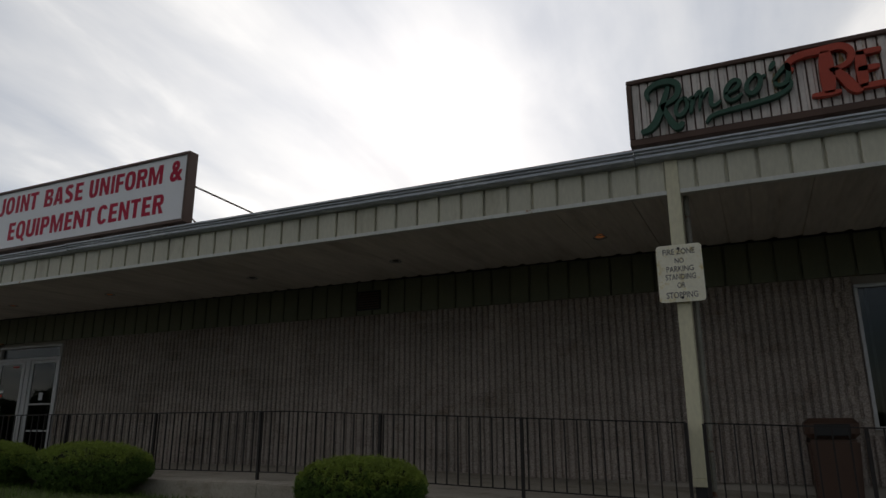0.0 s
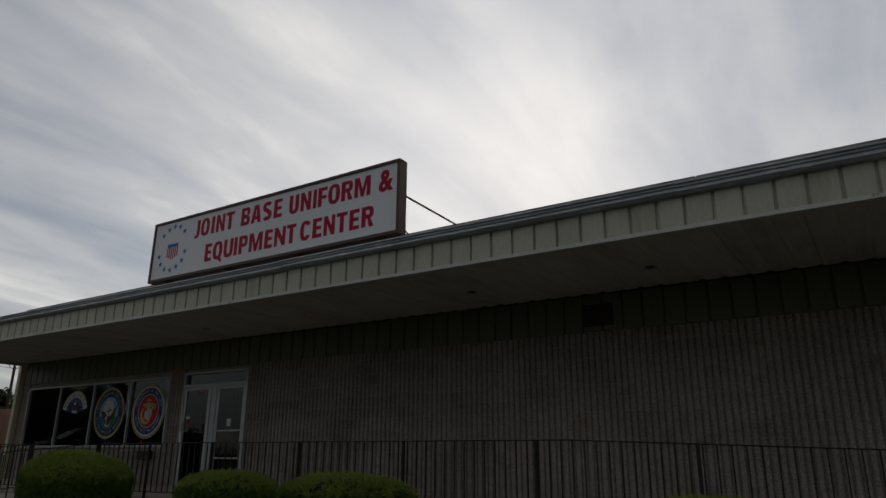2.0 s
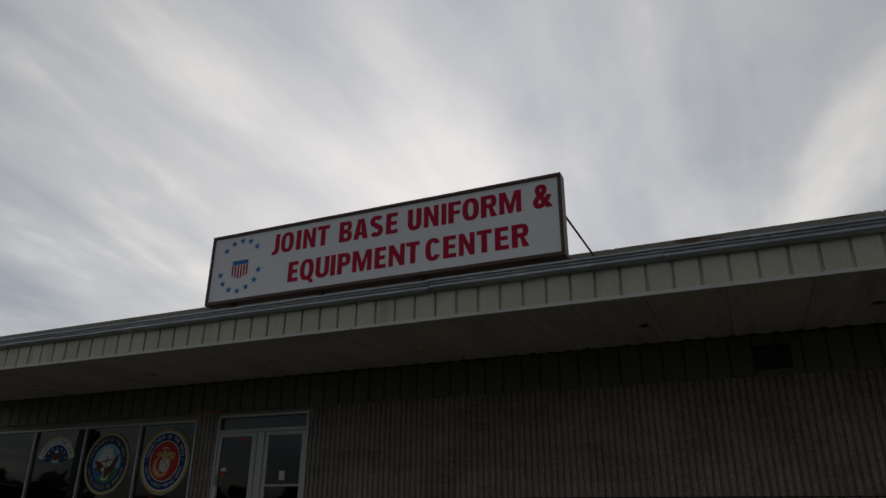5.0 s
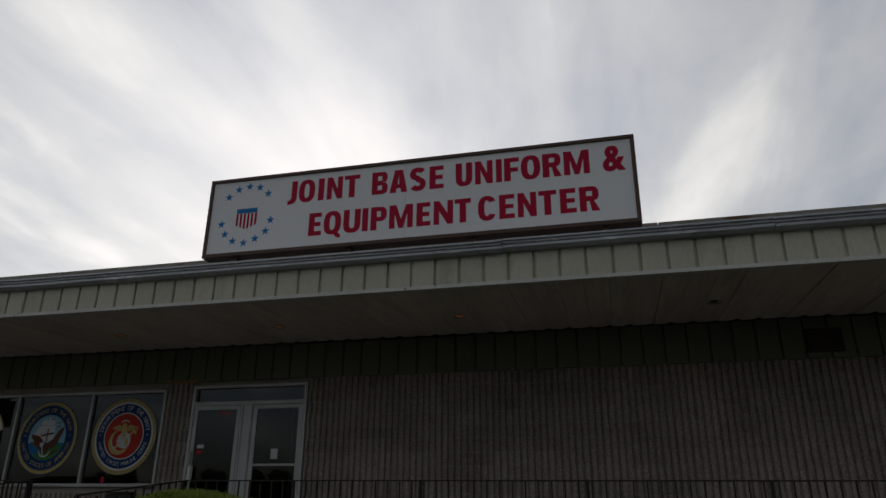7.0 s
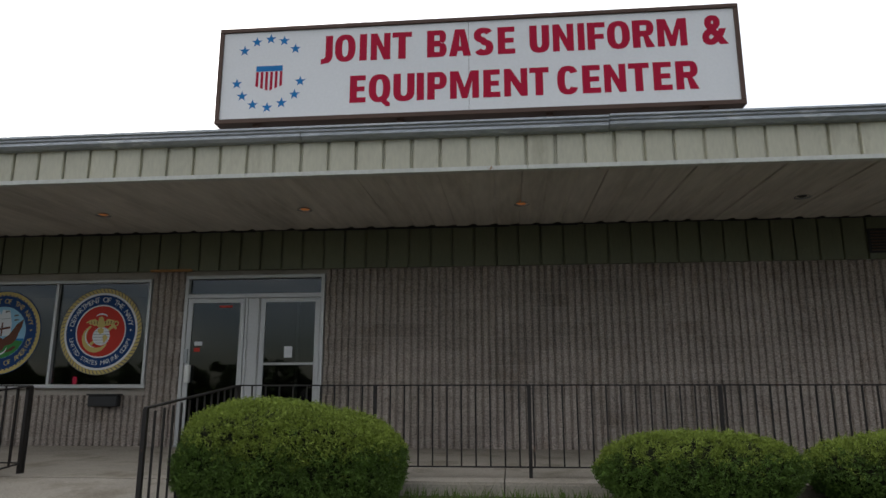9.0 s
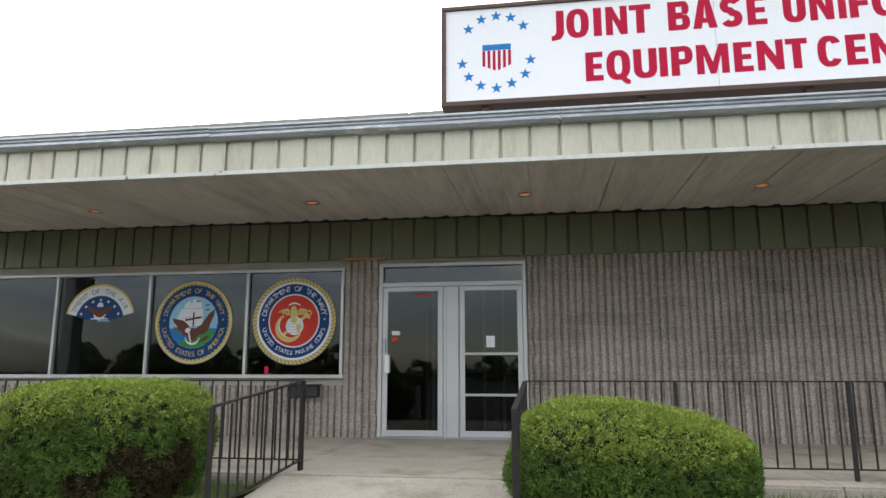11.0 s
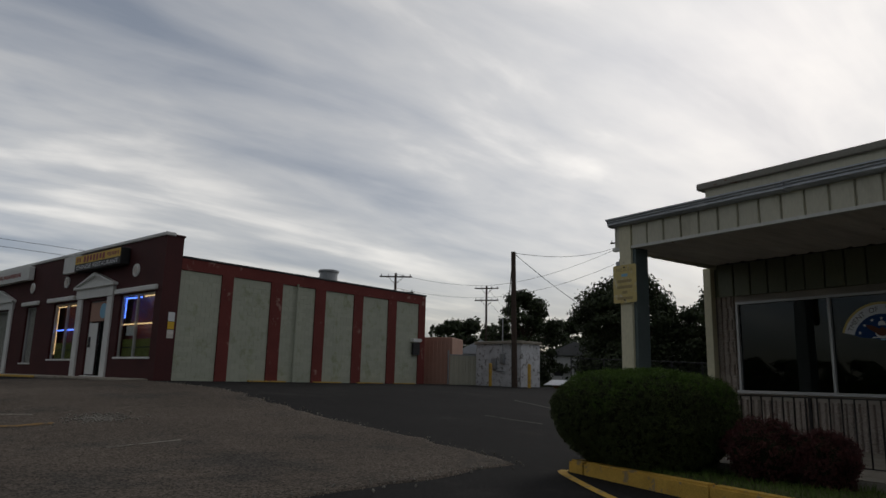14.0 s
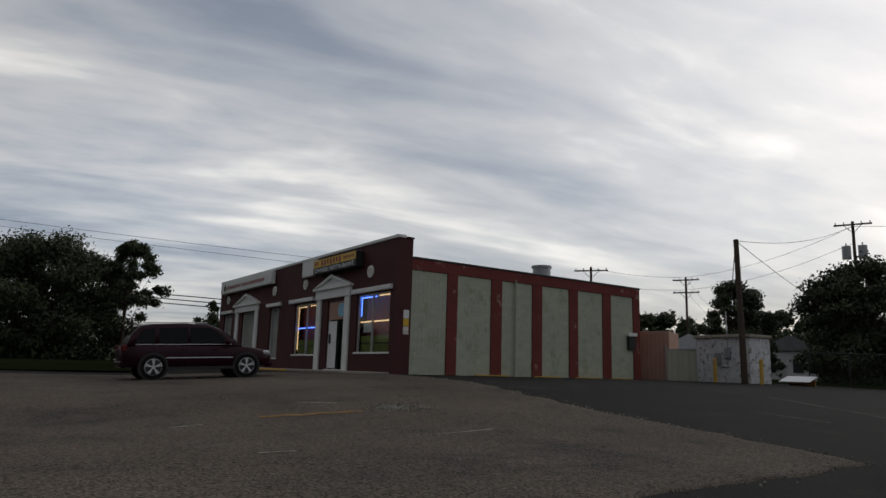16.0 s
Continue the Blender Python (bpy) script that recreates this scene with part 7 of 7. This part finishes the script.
# ---- shed, fence, bollards ----
def make_yard():
    s = thing("utility_shed", "small block shed with peeling white paint", "shed")
    a = math.atan2(-0.35, 1.0)
    m = pose(-36.1, 23.7, 0, 0, 0, 11)
    z0 = 1.7
    part("wall", box(-3.1, 0.0, 0.0, 1.7, z0, 4.26, 0.0, m=m), M_SHED, s)
    part("roof_slab", box(-3.2, 0.1, -0.1, 1.8, 4.26, 4.42, 0.02, m=m), M_CONCRETE, s)
    part("meter_box", box(-1.35, -1.05, -0.16, -0.002, 3.2, 3.75, 0.03, m=m), M_STEEL, s)
    part("switch_box", box(-1.95, -1.62, -0.14, -0.002, 2.9, 3.5, 0.02, m=m), M_STEEL, s)
    part("conduit", rod(m @ Vector((-1.2, -0.06, 3.75)), m @ Vector((-1.2, -0.06, 5.6)), 0.03), M_STEEL, s)
    part("conduit", rod(m @ Vector((-1.6, -0.06, 2.8)), m @ Vector((-1.1, -0.06, 2.8)), 0.03), M_STEEL, s)
    for x, y in ((-37.3, 22.6), (-35.05, 23.3)):
        b = thing("bollard", "yellow painted steel bollard, scuffed", "bollard", "bollards", at=(x, y, lie(x, y)))
        part("pipe", rod((0, 0, -0.1), (0, 0, 1.15), 0.09, sides=12), M_KERB, b)
        part("cap", rod((0, 0, 1.15), (0, 0, 1.2), 0.09, 0.04, sides=12), M_KERB, b)
    p = thing("pink_container", "faded pink metal storage container", "container")
    mm = pose(-41.4, 21.3, 0, 0, 0, 38)
    part("body", box(-1.0, 1.5, 0.0, 2.4, 1.8, 4.65, 0.02, m=mm), M_PINK, p)
    for k in range(10):
        part("rib", box(-0.85 + 0.23 * k, -0.75 + 0.23 * k, -0.03, 0.0, 1.9, 4.5, m=mm), M_PINK, p)
    f = thing("board_fence", "tan upright board fence beside the shed", "fence")
    me = bpy.data.meshes.new("fence_board")
    bm = box(0, 0.14, 0, 0.03, 0, 1.85)
    bm.to_mesh(me)
    bm.free()
    me.materials.append(M_TAN)
    for k in range(11):
        q = place("fence_board", me, f, -40.05 + 0.083 * k, 21.95 + 0.122 * k, 1.8, radians(56))
    part("top_rail", bar((-40.1, 21.9, 3.66), (-39.12, 23.3, 3.66), 0.05), M_STEEL, f)
    part("gate_post", rod((-40.1, 21.88, 1.8), (-40.1, 21.88, 3.9), 0.05), M_STEEL, f)
    h = thing("far_house", "small pale house with a light metal roof", "house", "far houses")
    mm = pose(-54.5, 35.6, 0, 0, 0, 55)
    part("wall", box(-2, 2, -3, 3, 1.5, 4.4, m=mm), M_HOUSE, h)
    bm = bmesh.new()
    prism([(-2.3, 4.35), (2.3, 4.35), (0, 5.5)], -3.3, 3.3, bm, m=mm)
    part("roof", bm, M_HOUSEROOF, h)
    for x in (-1.4, 0.5):
        part("window", box(x, x + 0.9, -3.03, -2.98, 2.9, 4.0, m=mm), M_BLACK, h)
    for hx, hy, rot, w in ((-66.0, 60.0, 40, 3.2), (-50.0, 74.0, -10, 3.4)):
        h = thing("far_house", "white house half hidden by trees", "house", "far houses")
        mm = pose(hx, hy, 0, 0, 0, rot)
        part("wall", box(-w, w, -3.5, 3.5, 1.5, 5.4, m=mm), M_HOUSE, h)
        bm = bmesh.new()
        prism([(-w - 0.4, 5.3), (w + 0.4, 5.3), (0, 6.9)], -3.9, 3.9, bm, m=mm)
        part("roof", bm, M_ROOF, h)
        for x in (-2.4, 0.2, 1.6):
            part("window", box(x, x + 1.0, -3.53, -3.48, 3.0, 4.4, m=mm), M_BLACK, h)
    t = thing("tarpaulin_sheet", "pale sheet of metal lying on the grass", "sheet metal")
    mm = pose(-34.7, 24.9, lie(-35, 26.6) + 0.3, 14, 0, 20)
    part("panel", box(-0.5, 0.9, -0.5, 0.6, -0.03, 0.0, m=mm), M_HOUSEROOF, t)
    part("prop", box(-0.4, 0.8, 0.4, 0.5, -0.6, -0.03, m=mm), M_WOOD, t)
    c = thing("chain_link_fence", "grey chain-link fence behind the shed", "fence")
    pts = [(-34.9, 26.2), (-31.0, 29.5), (-27.0, 31.5), (-22.5, 32.5)]
    for (ax, ay), (bx, by) in zip(pts, pts[1:]):
        part("top_rail", rod((ax, ay, lie(ax, ay) + 1.6), (bx, by, lie(bx, by) + 1.6), 0.022), M_WIRE, c)
        for k in range(3):
            x, y = ax + (bx - ax) * k / 3, ay + (by - ay) * k / 3
            part("fence_post", rod((x, y, lie(x, y) - 0.1), (x, y, lie(x, y) + 1.65), 0.03), M_WIRE, c)
        bm = bmesh.new()
        n = 34
        for k in range(n):
            for s in (-1, 1):
                u = k / n
                w = min(1.0, max(0.0, u + s * 1.5 / n * 6))
                p, q = (ax + (bx - ax) * u, ay + (by - ay) * u), (ax + (bx - ax) * w, ay + (by - ay) * w)
                rod((p[0], p[1], lie(*p) + 0.05), (q[0], q[1], lie(*q) + 1.58), 0.004, sides=3, bm=bm, caps=False)
        part("wire_mesh", bm, M_WIRE, c)["kind"] = "stuff"


make_yard()


# ---- poles and wires ----
def make_pole(x, y, top, label, lean=(0.0, 0.0), arms=(), r=0.14, transformers=0, turn=0.0):
    z0 = lie(x, y)
    p = thing("utility_pole", label, "utility pole", "utility poles")
    part("mast", rod((x, y, z0 - 0.2), (x + lean[0], y + lean[1], top), r, r * 0.75, sides=12), M_POLE, p)
    d = Vector((math.cos(turn), math.sin(turn), 0))
    for dz, w in arms:
        c = Vector((x + lean[0] * 0.95, y + lean[1] * 0.95, top - dz))
        a = part("crossarm", bar(c - d * w, c + d * w, 0.10, 0.12), M_POLE, p)
        for k in (-0.9, -0.45, 0.45, 0.9):
            q = c + d * w * k
            part("insulator", rod((q.x, q.y, q.z + 0.06), (q.x, q.y, q.z + 0.24), 0.05, 0.03, sides=8), M_STEEL, a)
        part("arm_brace", bar(c - d * w * 0.5, c - Vector((0, 0, 0.7)), 0.04), M_POLE, a)
        part("arm_brace", bar(c + d * w * 0.5, c - Vector((0, 0, 0.7)), 0.04), M_POLE, a)
    for k in range(transformers):
        c = Vector((x, y, top - 2.4)) + d * (0.55 if k else -0.55)
        t = part("transformer", rod(c - Vector((0, 0, 0.55)), c + Vector((0, 0, 0.45)), 0.32, sides=16), M_STEEL, p, "grey transformer can")
        part("bushing", rod(c + Vector((0, 0, 0.45)), c + Vector((0, 0, 0.7)), 0.05, sides=8), M_STEEL, t)
    return p


make_pole(-35.55, 22.75, 9.05, "leaning dark wooden pole beside the shed", (-0.25, 0.1), r=0.16)
make_pole(-46.8, 45.7, 14.6, "tall wooden pole with crossarm and two transformers", arms=((0.25, 1.3),), transformers=2, turn=0.6)
make_pole(-65.7, 45.7, 12.4, "distant wooden pole with two crossarms", arms=((0.3, 1.3), (1.6, 1.3)), turn=0.7)
make_pole(-83.0, 66.0, 11.3, "distant wooden pole with crossarms", arms=((0.3, 1.2), (1.3, 1.2)), turn=0.7)
make_pole(-62.35, 32.0, 11.9, "distant wooden pole behind the brick building", arms=((0.35, 1.5), (1.8, 1.7)), turn=0.9)


def make_wire(a, b, sag, label="thin dark overhead wire", r=0.014):
    a, b = Vector(a), Vector(b)
    cu = bpy.data.curves.new("overhead_wire", "CURVE")
    cu.dimensions, cu.bevel_depth, cu.bevel_resolution = "3D", r, 0
    sp = cu.splines.new("POLY")
    n = 20
    sp.points.add(n)
    for i in range(n + 1):
        u = i / n
        p = a.lerp(b, u)
        sp.points[i].co = (p.x, p.y, p.z - 4 * sag * u * (1 - u), 1)
    ob0 = bpy.data.objects.new("wire_curve", cu)
    me = bpy.data.meshes.new_from_object(ob0)
    bpy.data.objects.remove(ob0)
    me.materials.append(M_WIRE)
    ob = new("overhead_wire", me)
    tagged(ob, label, "wire", "overhead wires")


make_wire((-35.8, 22.85, 9.0), (-46.8, 45.7, 6.6), 0.4, "service wire sloping down from the leaning pole", 0.02)
make_wire((-35.8, 22.85, 8.9), (-37.3, 23.8, 5.6), -0.35, "looped service wire down to the shed", 0.02)
make_wire((-46.8, 45.7, 14.3), (-35.8, 22.85, 9.0), 0.6)
make_wire((-46.8, 45.7, 14.2), (-20.0, 60.0, 13.8), 0.8)
for dz in (0.0, -1.3):
    make_wire((-62.35, 32.0, 11.8 + dz), (-65.7, 45.7, 12.4 + dz), 0.3)
    make_wire((-65.7, 45.7, 12.4 + dz), (-46.8, 45.7, 14.2 + dz), 0.7)
    make_wire((-65.7, 45.7, 12.3 + dz), (-83.0, 66.0, 11.2 + dz), 0.4)
for dz in (0.0, -0.45, -0.9):
    make_wire((-99.0, -40.5, 11.7 + dz), (-75.7, 22.2, 7.6 + dz), 0.25, r=0.05)
for dz in (0.0, -0.75):
    make_wire((-107.6, -52.8, 20.6 + dz), (-74.1, 38.3, 11.6 + dz), 0.4, r=0.02)


# ---- trees ----
def make_tree(name, label, x, y, height, spread, seed, trunk=0.3, bare=0.28, count=9000, size=0.17, clumps=46, lean=0.0, group="trees"):
    rng = random.Random(seed)
    nr = np.random.default_rng(seed)
    z0 = lie(x, y)
    t = thing(name, label, "tree", group)
    bm = bmesh.new()
    top = Vector((x + lean, y, z0 + height * 0.62))
    rod((x, y, z0 - 0.2), (x + lean * 0.4, y, z0 + height * 0.34), trunk, trunk * 0.7, 10, bm)
    rod((x + lean * 0.4, y, z0 + height * 0.34), top, trunk * 0.7, trunk * 0.3, 8, bm)
    centres = []
    for k in range(clumps):
        a = rng.uniform(0, 2 * math.pi)
        u = rng.random()
        zz = z0 + height * (bare + (0.97 - bare) * u)
        prof = math.sin(math.pi * min(0.96, 0.16 + 0.80 * u)) ** 0.7
        r = spread * prof * math.sqrt(rng.uniform(0.15, 1.0))
        c = Vector((x + lean * u + r * math.cos(a), y + r * math.sin(a), zz))
        centres.append((c, rng.uniform(0.13, 0.25) * spread))
        if k % 2 == 0:
            s = Vector((x + lean * 0.5, y, z0 + height * rng.uniform(0.25, 0.55)))
            mid = s.lerp(c, 0.55) + Vector((0, 0, -0.04 * height))
            rod(s, mid, trunk * 0.28, trunk * 0.16, 5, bm, False)
            rod(mid, c, trunk * 0.16, trunk * 0.05, 5, bm, False)
    part("trunk", bm, M_BARK, t)
    pts, nor = [], []
    per = count // clumps
    for c, r in centres:
        d = nr.normal(0, 1, (per, 3))
        d /= np.linalg.norm(d, axis=1)[:, None]
        rad = r * nr.uniform(0.35, 1.0, per) ** 0.6 * (1 + 0.25 * nr.normal(0, 1, per))
        pts.append(np.array(c) + d * rad[:, None] * np.array([1, 1, 0.75]))
        nor.append(d)
    ob = leaves("crown", np.concatenate(pts), np.concatenate(nor), size, M_LEAF, t, 0.7, 0.6, seed)
    ob["kind"] = "stuff"
    return t


def make_undergrowth():
    """The dense dark bushes under the trees by the far road."""
    rng = np.random.default_rng(61)
    n = 16000
    y = rng.uniform(-46, -8.0, n)
    top = 3.4 + 1.3 * np.sin(y * 0.9) + 0.8 * np.sin(y * 2.3 + 1)
    p = np.stack([rng.uniform(-82, -78, n), y, 1.9 + (top * rng.uniform(0, 1, n) ** 0.8)], 1)
    b = thing("undergrowth", "dense dark bushes under the far trees", "bushes", kind="stuff")
    leaves("foliage", p, np.tile([1.0, 0.3, 0.4], (n, 1)), 0.3, M_LEAF, b, 0.6, 0.6, 61)["kind"] = "stuff"


make_undergrowth()
BIG = make_tree("tree", "large dark leafy tree beyond the car", -74.5, -13.2, 10.2, 7.0, 3, 0.42, 0.0, 105000, 0.125, 170)
make_tree("tree", "dark leafy tree with a leaning slim trunk", -72.8, -6.9, 10.2, 2.9, 5, 0.18, 0.32, 14000, 0.13, 56, lean=0.9)
make_tree("tree", "dark leafy tree by the far road", -80.0, -25.0, 10.5, 6.5, 9, 0.4, 0.0, 30000, 0.18, 90)
make_tree("tree", "small leafy tree behind the brick building", -79.0, 0.0, 5.9, 2.0, 12, 0.2, 0.15, 4000, 0.17, 30)
ROUND = make_tree("tree", "round dark leafy tree behind the shed", -50.6, 37.2, 7.3, 3.0, 15, 0.3, 0.02, 26000, 0.12, 80)
WIDE = make_tree("tree", "broad dark leafy tree behind the corner post", -42.0, 39.8, 8.2, 4.2, 21, 0.4, 0.0, 44000, 0.125, 120)
make_tree("tree", "broad dark leafy tree behind the shop corner", -36.0, 44.0, 7.6, 4.2, 27, 0.4, 0.0, 34000, 0.13, 100)
make_tree("tree", "dark leafy tree beyond the shop corner", -28.0, 46.0, 7.8, 4.4, 33, 0.4, 0.0, 30000, 0.14, 90)
FAR = make_tree("tree", "distant dark tree on the skyline", -86.0, 58.0, 8.0, 6.5, 39, 0.35, 0.02, 9000, 0.34, 60)
for k, (x, y, s) in enumerate(((-78, 70, 1.05), (-70, 78, 0.95), (-92, 44, 0.9), (-62, 86, 1.1), (-50, 92, 1.0), (-98, 30, 0.8), (-100, 12, 0.62), (-96, 2, 0.6), (-92, -4, 0.45), (-96, -12, 0.5), (-94, -22, 0.6), (-96, -34, 0.7), (-60, 66, 0.7), (-54, 60, 0.55), (-45, 62, 0.6), (-66, 60, 0.6))):
    copy_thing(FAR, Matrix.Translation((x + 86.0 * s, y - 58.0 * s, lie(x, y) - lie(-86, 58) * s)) @ Matrix.Diagonal((s, s, s, 1)))
# tree line across the road behind the viewpoint, which the shop glass mirrors
row = random.Random(2)
for k in range(26):
    x, y, s = -64 + 4.2 * k, -60 + row.uniform(-3, 3), row.uniform(0.30, 0.37) + 0.12 * (k < 9)
    copy_thing(FAR, Matrix.Translation((x + 86.0 * s, y - 58.0 * s, lie(x, y) - lie(-86, 58) * s)) @ Matrix.Diagonal((s, s, s, 1)))


# ---- pieces of the walls ----
def fluted_block(w, h):
    """A ribbed concrete block face, w wide and h high, that faces -y; its foot and left end at 0."""
    n = max(1, round(w / 0.1016))
    p = w / n
    prof = []
    for i in range(n):
        a = i * p
        prof += [(a + 0.001, 0.037), (a + p * 0.13, 0.039), (a + p * 0.20, 0.008), (a + p * 0.29, 0.0), (a + p * 0.77, 0.001), (a + p * 0.87, 0.010), (a + p * 0.95, 0.037)]
    prof.append((w - 0.0005, 0.039))
    V = [(x, y, z) for z in (0.0, h) for x, y in prof] + [(0, 0.044, 0), (w, 0.044, 0), (0, 0.044, h), (w, 0.044, h)]
    n = len(prof)
    Fc = [(i, i + 1, n + i + 1, n + i) for i in range(n - 1)]
    Fc += [(2 * n + 1, 2 * n) + tuple(range(n)), (2 * n + 2, 2 * n + 3) + tuple(range(2 * n - 1, n - 1, -1))]
    Fc += [(0, n, 2 * n + 2, 2 * n), (n - 1, 2 * n + 1, 2 * n + 3, 2 * n - 1)]
    return V, Fc


def lay_blocks():
    cuts = [(-16.05, -9.70, WIN_Z[0] - 0.004, 3.86), (DOOR_X[0], DOOR_X[1], 0.3, 3.86), (RWIN_X[0], RWIN_X[1], RWIN_Z[0], RWIN_Z[1])]
    front = thing("block_facing", "tan fluted split-face block facing of the shop", "wall", kind="structure")
    cache = {}
    joints = bmesh.new()
    V, Fc = [], []
    course, length = 0.2032, 0.4064
    z, row = BAND_Z - 13 * course, 0
    while z < BAND_Z - 0.01:
        z1 = z + course
        spans = [(-16.5, X1)]
        for a, b, lo, hi in cuts:
            if lo < z1 - 0.03 and hi > z + 0.03:
                spans = [s for p, q in spans for s in ((p, min(q, a)), (max(p, b), q)) if s[1] - s[0] > 0.02]
        for p, q in spans:
            box(p, q, WALL_Y + 0.012, WALL_Y + 0.045, z1 - 0.009, z1, bm=joints)
            x = -16.5 - (length / 2 if row % 2 else 0)
            while x < q:
                a, b = max(p, x), min(q, x + length)
                lo, hi = z, z1
                for ca, cb, cl, ch in cuts:
                    if ca < (a + b) / 2 < cb:
                        if cl > lo and cl < hi:
                            hi = cl
                        if ch > lo and ch < hi:
                            lo = ch
                x += length
                if b - a < 0.03 or hi - lo < 0.02:
                    continue
                key = (round(b - a, 3), round(hi - lo, 3))
                if key not in cache:
                    cache[key] = fluted_block(key[0] - 0.003, key[1] - 0.009)
                if -9.72 < a < -1.2:
                    mk = (*key, "mesh")
                    if mk not in cache:
                        me = bpy.data.meshes.new("block")
                        me.from_pydata(*[cache[key][0], [], cache[key][1]])
                        me.materials.append(M_BLOCK)
                        cache[mk] = me
                    place("block", cache[mk], front, a, WALL_Y, lo)
                else:
                    o = len(V)
                    V += [(vx + a, vy + WALL_Y, vz + lo) for vx, vy, vz in cache[key][0]]
                    Fc += [tuple(i + o for i in f) for f in cache[key][1]]
        z = z1
        row += 1
    part("mortar_joint", joints, M_MORTAR, front)["kind"] = "stuff"
    ob = sheet("far_block", V, Fc, M_BLOCK, front)
    ob["kind"] = "stuff"


lay_blocks()


def lay_mint_blocks():
    """The painted blocks of the side bays of the brick building."""
    V, Fc = [], []
    for a, c, z0, z1 in MINT_BLOCKS:
        o = len(V)
        pts = [(0.052, a, z0), (0.052, c, z0), (0.052, c, z1), (0.052, a, z1), (0.075, a, z0), (0.075, c, z0), (0.075, c, z1), (0.075, a, z1)]
        V += [tuple(B_M @ Vector(p)) for p in [(-x, y, z) for x, y, z in pts]]
        Fc += [tuple(i + o for i in f) for f in ((0, 1, 2, 3), (0, 4, 5, 1), (1, 5, 6, 2), (2, 6, 7, 3), (3, 7, 4, 0))]
    ob = sheet("painted_block", V, Fc, M_MINT, FAR_BUILDING)
    ob["kind"] = "stuff"


lay_mint_blocks()
